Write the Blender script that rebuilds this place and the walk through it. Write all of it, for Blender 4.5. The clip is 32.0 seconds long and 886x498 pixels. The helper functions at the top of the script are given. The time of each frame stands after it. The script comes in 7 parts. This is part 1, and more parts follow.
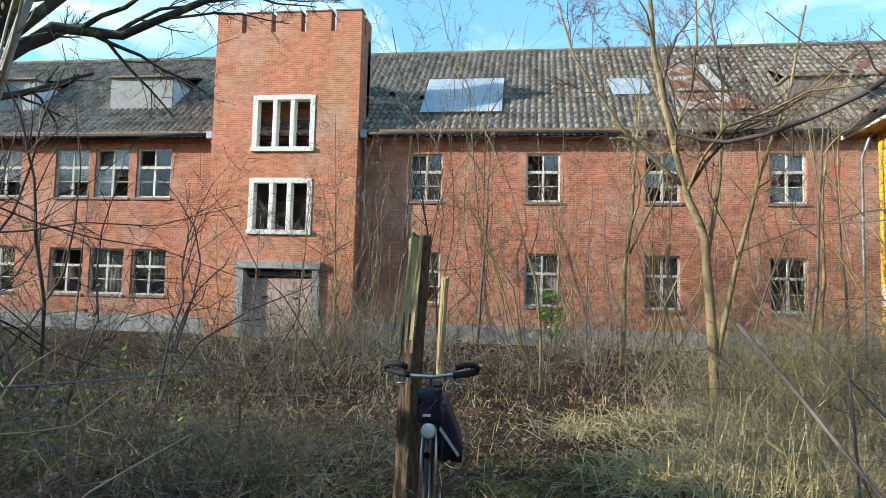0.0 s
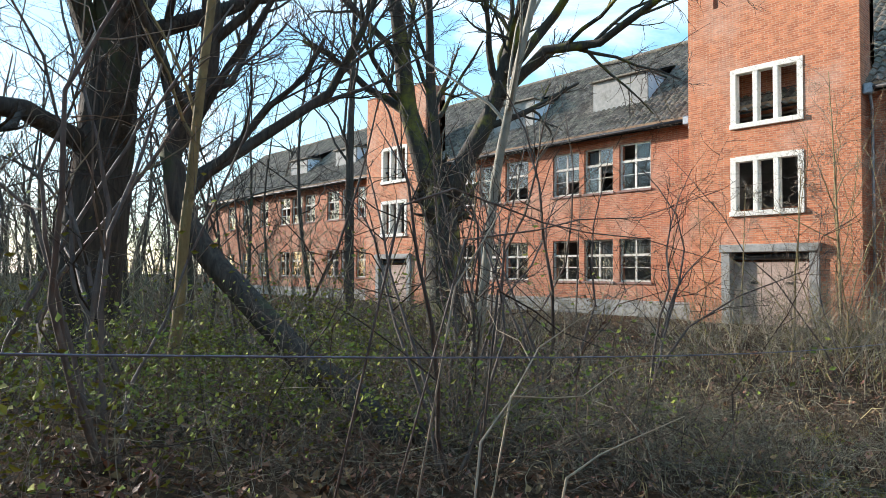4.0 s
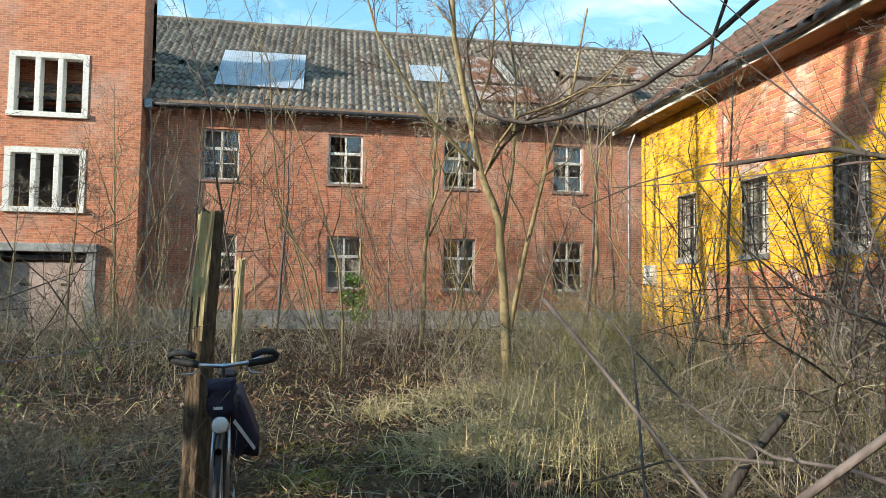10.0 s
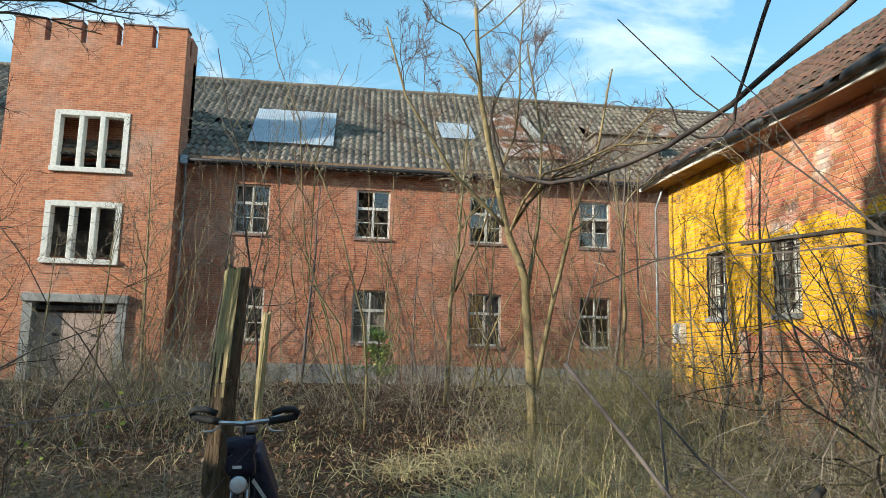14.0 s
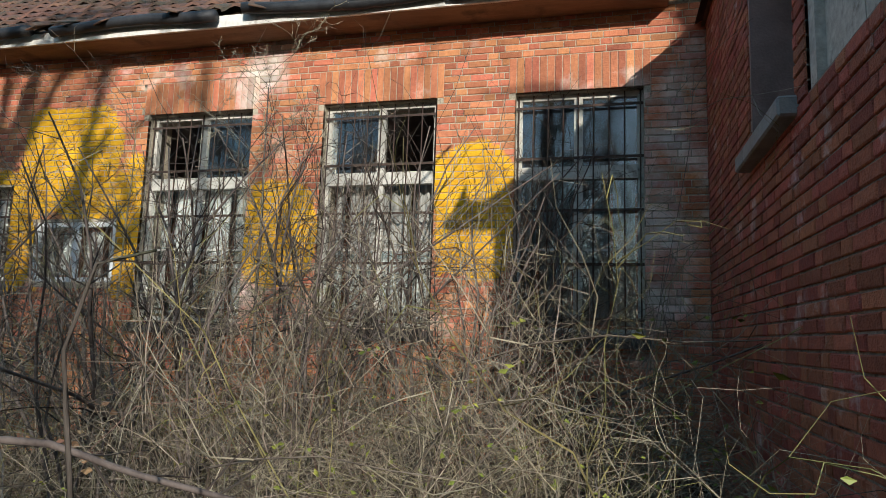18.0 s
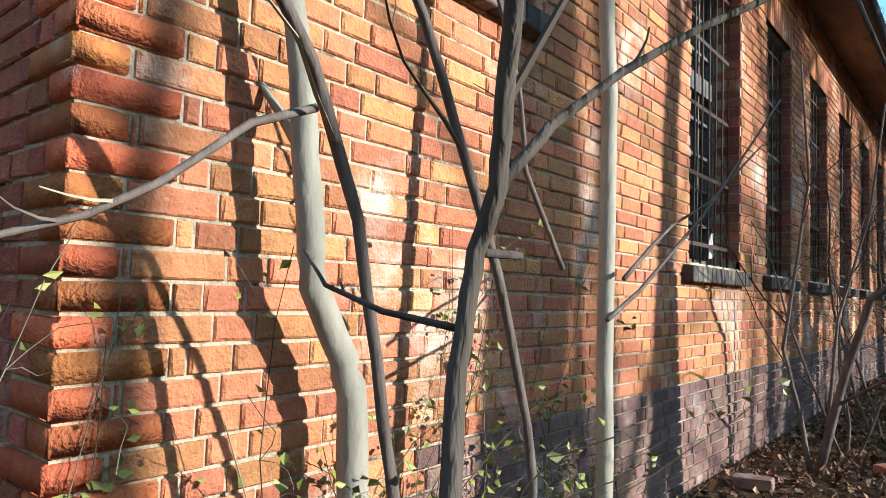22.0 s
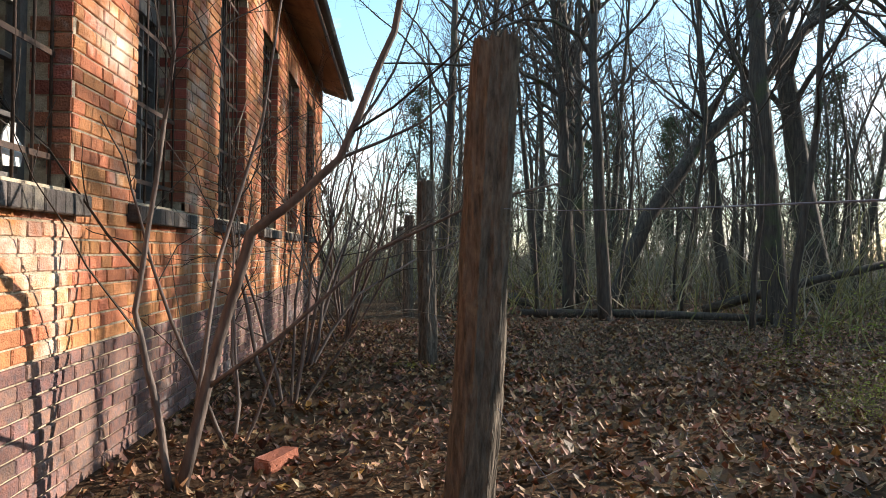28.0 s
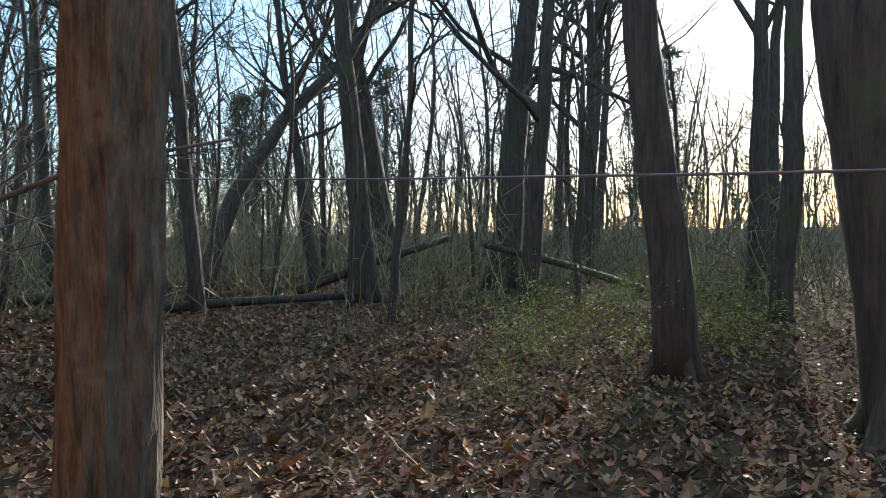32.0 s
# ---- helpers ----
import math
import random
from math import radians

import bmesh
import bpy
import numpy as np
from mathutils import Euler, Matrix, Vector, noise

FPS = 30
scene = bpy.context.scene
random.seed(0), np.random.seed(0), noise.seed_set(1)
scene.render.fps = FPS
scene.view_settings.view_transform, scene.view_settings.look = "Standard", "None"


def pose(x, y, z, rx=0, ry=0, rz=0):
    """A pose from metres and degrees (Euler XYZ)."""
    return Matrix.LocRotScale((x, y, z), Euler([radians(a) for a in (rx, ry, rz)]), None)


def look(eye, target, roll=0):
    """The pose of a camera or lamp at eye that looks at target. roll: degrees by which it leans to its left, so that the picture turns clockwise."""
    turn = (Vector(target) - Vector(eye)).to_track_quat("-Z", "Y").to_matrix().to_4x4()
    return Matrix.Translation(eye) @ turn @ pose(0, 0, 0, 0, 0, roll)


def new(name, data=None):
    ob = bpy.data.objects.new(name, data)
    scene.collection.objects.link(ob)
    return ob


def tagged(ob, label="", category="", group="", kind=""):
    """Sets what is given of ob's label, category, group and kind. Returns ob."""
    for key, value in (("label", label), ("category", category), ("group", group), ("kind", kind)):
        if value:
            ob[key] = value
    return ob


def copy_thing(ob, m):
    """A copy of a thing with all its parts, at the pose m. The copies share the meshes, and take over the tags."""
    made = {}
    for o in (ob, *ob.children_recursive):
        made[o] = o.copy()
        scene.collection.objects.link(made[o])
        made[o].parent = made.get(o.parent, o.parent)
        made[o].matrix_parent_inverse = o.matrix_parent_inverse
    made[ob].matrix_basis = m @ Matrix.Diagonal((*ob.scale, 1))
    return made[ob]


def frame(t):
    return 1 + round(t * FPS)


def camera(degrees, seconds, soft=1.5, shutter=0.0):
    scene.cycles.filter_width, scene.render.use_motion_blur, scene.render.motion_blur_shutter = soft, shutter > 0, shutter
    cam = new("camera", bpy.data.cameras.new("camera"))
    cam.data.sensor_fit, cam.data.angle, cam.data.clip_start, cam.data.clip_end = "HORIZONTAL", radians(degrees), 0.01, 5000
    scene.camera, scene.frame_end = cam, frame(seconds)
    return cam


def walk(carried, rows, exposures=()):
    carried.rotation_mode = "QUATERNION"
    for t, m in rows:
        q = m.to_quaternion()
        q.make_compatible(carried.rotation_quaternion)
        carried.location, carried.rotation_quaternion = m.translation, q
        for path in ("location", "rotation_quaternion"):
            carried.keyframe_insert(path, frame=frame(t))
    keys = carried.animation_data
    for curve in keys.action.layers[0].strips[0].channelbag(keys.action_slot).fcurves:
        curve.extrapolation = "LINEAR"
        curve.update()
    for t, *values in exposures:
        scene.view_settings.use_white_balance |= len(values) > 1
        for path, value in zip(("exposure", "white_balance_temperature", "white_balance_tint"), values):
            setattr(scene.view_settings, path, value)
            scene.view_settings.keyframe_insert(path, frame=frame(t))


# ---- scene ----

PATH = [
    (0, (-1.519, 0.881, 1.215), (-1.789, 2.858, 1.358), 1.52),
    (0.5, (-1.518, 1.000, 1.188), (-1.813, 2.973, 1.334), 1.23),
    (1, (-1.555, 1.082, 1.176), (-2.049, 3.015, 1.313), 0.71),
    (1.5, (-1.603, 1.177, 1.172), (-2.436, 2.991, 1.303), 0.27),
    (2, (-1.642, 1.202, 1.174), (-2.754, 2.860, 1.291), 0.43),
    (2.5, (-1.656, 1.200, 1.172), (-2.995, 2.684, 1.262), 0.84),
    (4.5, (-1.446, 0.740, 1.229), (-2.935, 2.073, 1.304), 0.47),
    (5, (-1.475, 0.855, 1.198), (-2.885, 2.272, 1.279), 0.44),
    (5.5, (-1.516, 1.080, 1.158), (-2.797, 2.614, 1.244), 0.62),
    (6, (-1.506, 1.019, 1.175), (-2.635, 2.668, 1.257), 0.67),
    (6.5, (-1.489, 1.002, 1.180), (-2.415, 2.772, 1.266), 0.56),
    (7, (-1.479, 1.023, 1.183), (-2.131, 2.911, 1.267), 0.72),
    (7.5, (-1.492, 1.041, 1.185), (-1.867, 3.004, 1.264), 0.86),
    (8, (-1.508, 1.082, 1.187), (-1.666, 3.074, 1.264), 1.07),
    (8.5, (-1.515, 1.136, 1.192), (-1.463, 3.134, 1.271), 1.23),
    (9, (-1.498, 1.158, 1.194), (-1.202, 3.134, 1.283), 1.24),
    (9.5, (-1.475, 1.088, 1.202), (-0.971, 3.021, 1.297), 1.52),
    (10, (-1.525, 1.048, 1.198), (-1.200, 3.019, 1.302), 0.71),
    (10.5, (-1.528, 1.108, 1.197), (-1.405, 3.100, 1.334), 1.00),
    (11, (-1.519, 1.068, 1.214), (-1.425, 3.058, 1.383), 1.25),
    (11.5, (-1.523, 1.075, 1.215), (-1.422, 3.063, 1.411), 1.29),
    (12, (-1.524, 1.077, 1.216), (-1.412, 3.062, 1.433), 1.29),
    (12.5, (-1.526, 1.070, 1.217), (-1.401, 3.052, 1.449), 1.41),
    (13, (-1.522, 1.063, 1.219), (-1.381, 3.043, 1.463), 1.42),
    (13.5, (-1.516, 1.062, 1.220), (-1.345, 3.038, 1.478), 1.38),
    (15.5, (-1.494, 0.908, 1.236), (-0.751, 2.743, 1.519), 1.0),
    (16, (-1.516, 0.85, 1.242), (-0.533, 2.57, 1.516), 0.5),
    (16.5, (-1.585, 0.836, 1.239), (-0.406, 2.43, 1.507), 0.7),
    (17, (-1.652, 0.869, 1.23), (-0.233, 2.253, 1.494), 0.6),
    (17.5, (-1.619, 0.94, 1.222), (0.088, 1.948, 1.49), 1.0),
    (18, (-1.503, 0.92, 1.226), (0.416, 1.415, 1.491), 1.9),
    (18.5, (-1.421, 0.811, 1.258), (0.559, 0.731, 1.531), 2.8),
    (19, (-1.443, 0.758, 1.27), (0.459, 0.2, 1.531), 2.8),
    (19.5, (-1.467, 0.738, 1.287), (0.317, -0.132, 1.53), 2.4),
    (20, (-1.48, 0.719, 1.284), (0.204, -0.335, 1.511), 2.3),
    (20.5, (-1.476, 0.679, 1.267), (0.102, -0.532, 1.481), 2.3),
    (21, (-1.476, 0.646, 1.252), (0.016, -0.673, 1.434), 2.2),
    (21.5, (-1.496, 0.589, 1.242), (-0.098, -0.834, 1.388), 2.4),
    (22, (-1.513, 0.556, 1.219), (-0.235, -0.978, 1.344), 2.0),
    (22.5, (-1.536, 0.545, 1.22), (-0.364, -1.073, 1.313), 2.1),
    (23, (-1.531, 0.548, 1.209), (-0.471, -1.147, 1.271), 2.0),
    (23.5, (-1.534, 0.549, 1.16), (-0.607, -1.221, 1.235), 0.3),
    (24, (-1.519, 0.483, 1.175), (-0.767, -1.37, 1.215), 0.3),
    (24.5, (-1.488, 0.36, 1.206), (-0.968, -1.571, 1.204), 0.4),
    (25, (-1.526, 0.15, 1.239), (-1.23, -1.828, 1.213), 0.8),
    (25.5, (-1.524, -0.08, 1.214), (-1.347, -2.072, 1.183), 1.0),
    (27.5, (-1.539, -1.3, 1.151), (-1.571, -3.3, 1.158), 1.0),
    (28, (-1.578, -1.592, 1.178), (-1.717, -3.587, 1.191), 0.9),
    (28.5, (-1.613, -1.901, 1.206), (-1.97, -3.868, 1.221), 1.0),
    (29, (-1.646, -2.074, 1.248), (-2.363, -3.941, 1.25), -0.5),
    (29.5, (-1.69, -2.107, 1.258), (-2.648, -3.862, 1.255), -1.1),
    (30, (-1.628, -2.06, 1.244), (-2.772, -3.7, 1.254), -1.0),
    (30.5, (-1.63, -2.06, 1.244), (-2.893, -3.611, 1.254), -1.3),
    (31, (-1.623, -2.303, 1.237), (-2.997, -3.756, 1.224), -0.8),
    (31.5, (-1.593, -2.542, 1.239), (-3.046, -3.917, 1.216), -0.4),
    (32, (-1.571, -2.771, 1.24), (-2.865, -4.295, 1.187), -1.0),
]
cam = camera(67.8, 32.0, 0.8, 0.0)
EXPOSURES = (                                      # seconds, stops, kelvin, tint
    (0.0, 0.85, 6050, 8), (5.0, 1.0, 6450, 13), (9.0, 0.85, 6500, 13), (10.0, 0.85, 6400, 8), (13.0, 0.6, 6400, 6), (16.0, 0.5, 6400, 5),
    (17.0, 0.25, 6400, 5), (18.0, 0.1, 6100, 9), (20.0, 1.45, 5950, 8), (22.0, 0.95, 5900, 6), (24.0, 1.05, 6100, 8), (25.0, 1.5, 6700, 14),
    (27.0, 1.2, 7000, 15), (28.0, 1.15, 7000, 16), (29.0, 1.55, 6800, 17), (30.0, 0.9, 6800, 18), (31.0, 0.6, 6700, 17), (32.0, 1.25, 6500, 15))
walk(cam, [(t, look(eye, target, roll)) for t, eye, target, roll in PATH], EXPOSURES)

# ---- light ----
SUN_AZ, SUN_EL = radians(248.0), radians(17.7)   # clockwise from +y, above the horizon
to_sun = Vector((math.sin(SUN_AZ) * math.cos(SUN_EL), math.cos(SUN_AZ) * math.cos(SUN_EL), math.sin(SUN_EL)))
sun = new("sun", bpy.data.lights.new("sun", "SUN"))
sun.data.energy, sun.data.angle, sun.data.color = 5.0, radians(0.55), (1.0, 0.93, 0.82)
sun.matrix_world = look(to_sun * 100, (0, 0, 0))

world = bpy.data.worlds.new("world")
scene.world = world
world.use_nodes = True
wn, wl = world.node_tree.nodes, world.node_tree.links
wn.clear()
w_out, w_bg, w_sky = wn.new("ShaderNodeOutputWorld"), wn.new("ShaderNodeBackground"), wn.new("ShaderNodeTexSky")
w_sky.sky_type, w_sky.sun_disc = "NISHITA", False
w_sky.sun_elevation, w_sky.sun_rotation = SUN_EL, SUN_AZ
w_sky.air_density, w_sky.dust_density, w_sky.ozone_density = 1.3, 0.5, 2.5
w_co, w_map = wn.new("ShaderNodeTexCoord"), wn.new("ShaderNodeMapping")
w_map.inputs["Scale"].default_value = (1.0, 1.0, 2.6)
w_noise, w_ramp, w_mix = wn.new("ShaderNodeTexNoise"), wn.new("ShaderNodeValToRGB"), wn.new("ShaderNodeMix")
w_noise.inputs["Scale"].default_value, w_noise.inputs["Detail"].default_value = 2.6, 7.0
w_noise.inputs["Roughness"].default_value, w_noise.inputs["Distortion"].default_value = 0.55, 0.6
w_ramp.color_ramp.elements[0].position, w_ramp.color_ramp.elements[1].position = 0.53, 0.76
w_mix.data_type = "RGBA"
w_mix.inputs[7].default_value = (8.6, 9.0, 9.4, 1.0)     # sunlit cloud
wl.new(w_co.outputs["Generated"], w_map.inputs["Vector"])
wl.new(w_map.outputs["Vector"], w_noise.inputs["Vector"])
wl.new(w_noise.outputs[0], w_ramp.inputs[0])
wl.new(w_ramp.outputs[0], w_mix.inputs[0])
w_lift = wn.new("ShaderNodeMix")
w_lift.data_type, w_lift.blend_type = "RGBA", "ADD"
w_lift.inputs[0].default_value = 1.0
w_lift.inputs[7].default_value = (0.4, 1.5, 2.2, 1.0)      # thin bright veil of winter haze
wl.new(w_sky.outputs[0], w_lift.inputs[6])
wl.new(w_lift.outputs[2], w_mix.inputs[6])
wl.new(w_mix.outputs[2], w_bg.inputs[0])
wl.new(w_bg.outputs[0], w_out.inputs[0])
w_bg.inputs[1].default_value = 0.115

# ---- materials ----
def mat(name, c1, c2, scale=8.0, c3=None, scale3=1.2, at3=0.55, rough=0.85, bump=0.25, bump_scale=60.0, metal=0.0,
        stretch=(1, 1, 1), rand="", amount=0.25, spec=0.4):
    """A surface with grain between two colours, larger stains of a third, a fine relief, and a shift from piece to piece."""
    m = bpy.data.materials.new(name)
    m.use_nodes = True
    n, l = m.node_tree.nodes, m.node_tree.links
    b = n["Principled BSDF"]
    b.inputs["Roughness"].default_value, b.inputs["Metallic"].default_value = rough, metal
    b.inputs["Specular IOR Level"].default_value = spec
    geo, mp = n.new("ShaderNodeNewGeometry"), n.new("ShaderNodeMapping")
    mp.inputs["Scale"].default_value = stretch
    l.new(geo.outputs["Position"], mp.inputs["Vector"])
    t1, r1 = n.new("ShaderNodeTexNoise"), n.new("ShaderNodeMix")
    t1.inputs["Scale"].default_value, t1.inputs["Detail"].default_value = scale, 5.0
    t1.inputs["Roughness"].default_value = 0.62
    l.new(mp.outputs[0], t1.inputs["Vector"])
    con = n.new("ShaderNodeMapRange")
    con.inputs[1].default_value, con.inputs[2].default_value = 0.3, 0.7
    l.new(t1.outputs[0], con.inputs[0])
    r1.data_type = "RGBA"
    r1.inputs[6].default_value, r1.inputs[7].default_value = (*c1, 1), (*c2, 1)
    l.new(con.outputs[0], r1.inputs[0])
    col = r1.outputs[2]
    if c3:
        t3, k3, r3 = n.new("ShaderNodeTexNoise"), n.new("ShaderNodeMapRange"), n.new("ShaderNodeMix")
        t3.inputs["Scale"].default_value, t3.inputs["Detail"].default_value = scale3, 6.0
        t3.inputs["Roughness"].default_value = 0.65
        l.new(geo.outputs["Position"], t3.inputs["Vector"])
        k3.inputs[1].default_value, k3.inputs[2].default_value = at3, at3 + 0.14
        l.new(t3.outputs[0], k3.inputs[0])
        r3.data_type = "RGBA"
        l.new(col, r3.inputs[6])
        r3.inputs[7].default_value = (*c3, 1)
        l.new(k3.outputs[0], r3.inputs[0])
        col = r3.outputs[2]
    if rand:
        src = n.new("ShaderNodeObjectInfo").outputs["Random"] if rand == "object" else geo.outputs["Random Per Island"]
        k, hs, k2 = n.new("ShaderNodeMapRange"), n.new("ShaderNodeHueSaturation"), n.new("ShaderNodeMath")
        k.inputs[3].default_value, k.inputs[4].default_value = 1 - amount, 1 + amount
        l.new(src, k.inputs[0])
        k2.operation, k2.inputs[1].default_value = "MULTIPLY", 7.31
        l.new(src, k2.inputs[0])
        fr, kh = n.new("ShaderNodeMath"), n.new("ShaderNodeMapRange")
        fr.operation = "FRACT"
        l.new(k2.outputs[0], fr.inputs[0])
        kh.inputs[3].default_value, kh.inputs[4].default_value = 0.5 - amount * 0.045, 0.5 + amount * 0.045
        l.new(fr.outputs[0], kh.inputs[0])
        l.new(kh.outputs[0], hs.inputs["Hue"])
        l.new(k.outputs[0], hs.inputs["Value"])
        l.new(col, hs.inputs["Color"])
        col = hs.outputs[0]
    l.new(col, b.inputs["Base Color"])
    if bump:
        tb, bp = n.new("ShaderNodeTexNoise"), n.new("ShaderNodeBump")
        tb.inputs["Scale"].default_value, tb.inputs["Detail"].default_value = bump_scale, 4.0
        l.new(mp.outputs[0], tb.inputs["Vector"])
        bp.inputs["Strength"].default_value, bp.inputs["Distance"].default_value = bump, 0.02
        l.new(tb.outputs[0], bp.inputs["Height"])
        l.new(bp.outputs[0], b.inputs["Normal"])
    return m


def brick_far(name, c1, c2, mortar, across="x", c3=(0.5, 0.38, 0.31)):
    """Brickwork that stays far off: courses of 77 mm with sunken joints."""
    m = bpy.data.materials.new(name)
    m.use_nodes = True
    n, l = m.node_tree.nodes, m.node_tree.links
    b = n["Principled BSDF"]
    b.inputs["Roughness"].default_value = 0.85
    b.inputs["Specular IOR Level"].default_value = 0.3
    geo, sp, cb = n.new("ShaderNodeNewGeometry"), n.new("ShaderNodeSeparateXYZ"), n.new("ShaderNodeCombineXYZ")
    l.new(geo.outputs["Position"], sp.inputs[0])
    l.new(sp.outputs[0 if across == "x" else 1], cb.inputs[0])
    l.new(sp.outputs[2], cb.inputs[1])
    t = n.new("ShaderNodeTexBrick")
    l.new(cb.outputs[0], t.inputs["Vector"])
    for key, v in (("Color1", (*c1, 1)), ("Color2", (*c2, 1)), ("Mortar", (*mortar, 1)), ("Scale", 1.0), ("Mortar Size", 0.011),
                   ("Mortar Smooth", 0.2), ("Brick Width", 0.25), ("Row Height", 0.077), ("Bias", -0.1)):
        t.inputs[key].default_value = v
    big, k, mx = n.new("ShaderNodeTexNoise"), n.new("ShaderNodeMapRange"), n.new("ShaderNodeMix")
    big.inputs["Scale"].default_value, big.inputs["Detail"].default_value = 0.55, 6.0
    l.new(geo.outputs["Position"], big.inputs["Vector"])
    k.inputs[1].default_value, k.inputs[2].default_value, k.inputs[4].default_value = 0.5, 0.76, 0.5
    l.new(big.outputs[0], k.inputs[0])
    mx.data_type = "RGBA"
    l.new(k.outputs[0], mx.inputs[0])
    l.new(t.outputs["Color"], mx.inputs[6])
    mx.inputs[7].default_value = (*c3, 1)
    fine, kf, mu = n.new("ShaderNodeTexNoise"), n.new("ShaderNodeMapRange"), n.new("ShaderNodeMix")
    fine.inputs["Scale"].default_value, fine.inputs["Detail"].default_value = 5.0, 6.0
    l.new(geo.outputs["Position"], fine.inputs["Vector"])
    kf.inputs[1].default_value, kf.inputs[2].default_value = 0.3, 0.7
    kf.inputs[3].default_value, kf.inputs[4].default_value = 0.82, 1.1
    l.new(fine.outputs[0], kf.inputs[0])
    mu.data_type, mu.blend_type = "RGBA", "MULTIPLY"
    mu.inputs[0].default_value = 1.0
    l.new(mx.outputs[2], mu.inputs[6])
    l.new(kf.outputs[0], mu.inputs[7])
    l.new(mu.outputs[2], b.inputs["Base Color"])
    bp = n.new("ShaderNodeBump")
    bp.inputs["Strength"].default_value, bp.inputs["Distance"].default_value = 0.9, 0.02
    bp.invert = True
    l.new(t.outputs["Fac"], bp.inputs["Height"])
    l.new(bp.outputs[0], b.inputs["Normal"])
    return m


def paint_over(m, blobs, colour, ragged=0.55):
    """Old paint left on a wall in patches (y, z, half width, half height), ragged at the rim."""
    n, l = m.node_tree.nodes, m.node_tree.links
    b = n["Principled BSDF"]
    old = b.inputs["Base Color"].links[0].from_socket
    geo, sp = n.new("ShaderNodeNewGeometry"), n.new("ShaderNodeSeparateXYZ")
    l.new(geo.outputs["Position"], sp.inputs[0])
    total = None

    def op(kind, a, c):
        x = n.new("ShaderNodeMath")
        x.operation = kind
        for i, v in enumerate((a, c)):
            if isinstance(v, (int, float)):
                x.inputs[i].default_value = v
            elif v is not None:
                l.new(v, x.inputs[i])
        return x.outputs[0]

    for y, z, ry, rz in blobs:
        dy = op("POWER", op("ABSOLUTE", op("DIVIDE", op("SUBTRACT", sp.outputs[1], y), ry), None), 4)
        dz = op("POWER", op("ABSOLUTE", op("DIVIDE", op("SUBTRACT", sp.outputs[2], z), rz), None), 4)
        d = op("SUBTRACT", 1.0, op("ADD", dy, dz))
        total = d if total is None else op("MAXIMUM", total, d)
    t = n.new("ShaderNodeTexNoise")
    t.inputs["Scale"].default_value, t.inputs["Detail"].default_value, t.inputs["Roughness"].default_value = 2.2, 8.0, 0.6
    l.new(geo.outputs["Position"], t.inputs["Vector"])
    edge = op("ADD", op("MAXIMUM", total, -1.5), op("MULTIPLY", op("SUBTRACT", t.outputs[0], 0.5), ragged * 6))
    k = n.new("ShaderNodeMapRange")
    k.inputs[1].default_value, k.inputs[2].default_value = -0.12, 0.12
    l.new(edge, k.inputs[0])
    mx, tint, mu = n.new("ShaderNodeMix"), n.new("ShaderNodeTexNoise"), n.new("ShaderNodeMix")
    tint.inputs["Scale"].default_value, tint.inputs["Detail"].default_value = 6.0, 6.0
    l.new(geo.outputs["Position"], tint.inputs["Vector"])
    mu.data_type = mx.data_type = "RGBA"
    mu.inputs[6].default_value = (*colour, 1)
    mu.inputs[7].default_value = (colour[0] * 0.72, colour[1] * 0.62, colour[2] * 0.8, 1)
    kt = n.new("ShaderNodeMapRange")
    kt.inputs[1].default_value, kt.inputs[2].default_value = 0.42, 0.7
    l.new(tint.outputs[0], kt.inputs[0])
    l.new(kt.outputs[0], mu.inputs[0])
    l.new(k.outputs[0], mx.inputs[0])
    l.new(old, mx.inputs[6])
    l.new(mu.outputs[2], mx.inputs[7])
    l.new(mx.outputs[2], b.inputs["Base Color"])
    return m


M = {}
M["brick_main"] = brick_far("far_brick", (0.5, 0.165, 0.082), (0.28, 0.085, 0.05), (0.47, 0.27, 0.17), c3=(0.56, 0.38, 0.29))
M["brick_tower"] = brick_far("tower_brick", (0.57, 0.2, 0.095), (0.36, 0.115, 0.06), (0.5, 0.29, 0.18))
M["brick_side"] = brick_far("far_brick_side", (0.5, 0.16, 0.08), (0.3, 0.09, 0.05), (0.45, 0.26, 0.17), "y")
BRICK = dict(scale=26, rough=0.8, bump=0.6, bump_scale=90, amount=0.3, spec=0.3)
M["brick"] = mat("orange_red_brick", (0.56, 0.23, 0.103), (0.39, 0.148, 0.07), c3=(0.66, 0.5, 0.4), scale3=1.4, at3=0.54, rand="object", **BRICK)
M["bricks"] = mat("orange_red_bricks", (0.56, 0.23, 0.103), (0.39, 0.148, 0.07), c3=(0.66, 0.5, 0.4), scale3=1.4, at3=0.54, rand="island", **BRICK)
# north-face brick: base red darkened for the shade there, under real lime patches
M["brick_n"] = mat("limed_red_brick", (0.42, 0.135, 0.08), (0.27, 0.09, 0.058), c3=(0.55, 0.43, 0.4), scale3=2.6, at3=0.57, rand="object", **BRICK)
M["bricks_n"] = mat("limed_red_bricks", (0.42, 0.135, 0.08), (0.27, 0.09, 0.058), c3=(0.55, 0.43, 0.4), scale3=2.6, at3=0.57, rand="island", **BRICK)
M["brick_dark"] = mat("dark_engineering_brick", (0.3, 0.15, 0.11), (0.13, 0.1, 0.1), c3=(0.5, 0.44, 0.41), scale3=1.7, at3=0.58, rand="island", **BRICK)
M["brick_round"] = mat("bright_corner_brick", (0.56, 0.18, 0.06), (0.38, 0.11, 0.042), c3=(0.5, 0.3, 0.22), scale3=5, at3=0.57, rand="object", **{**BRICK, "amount": 0.35})
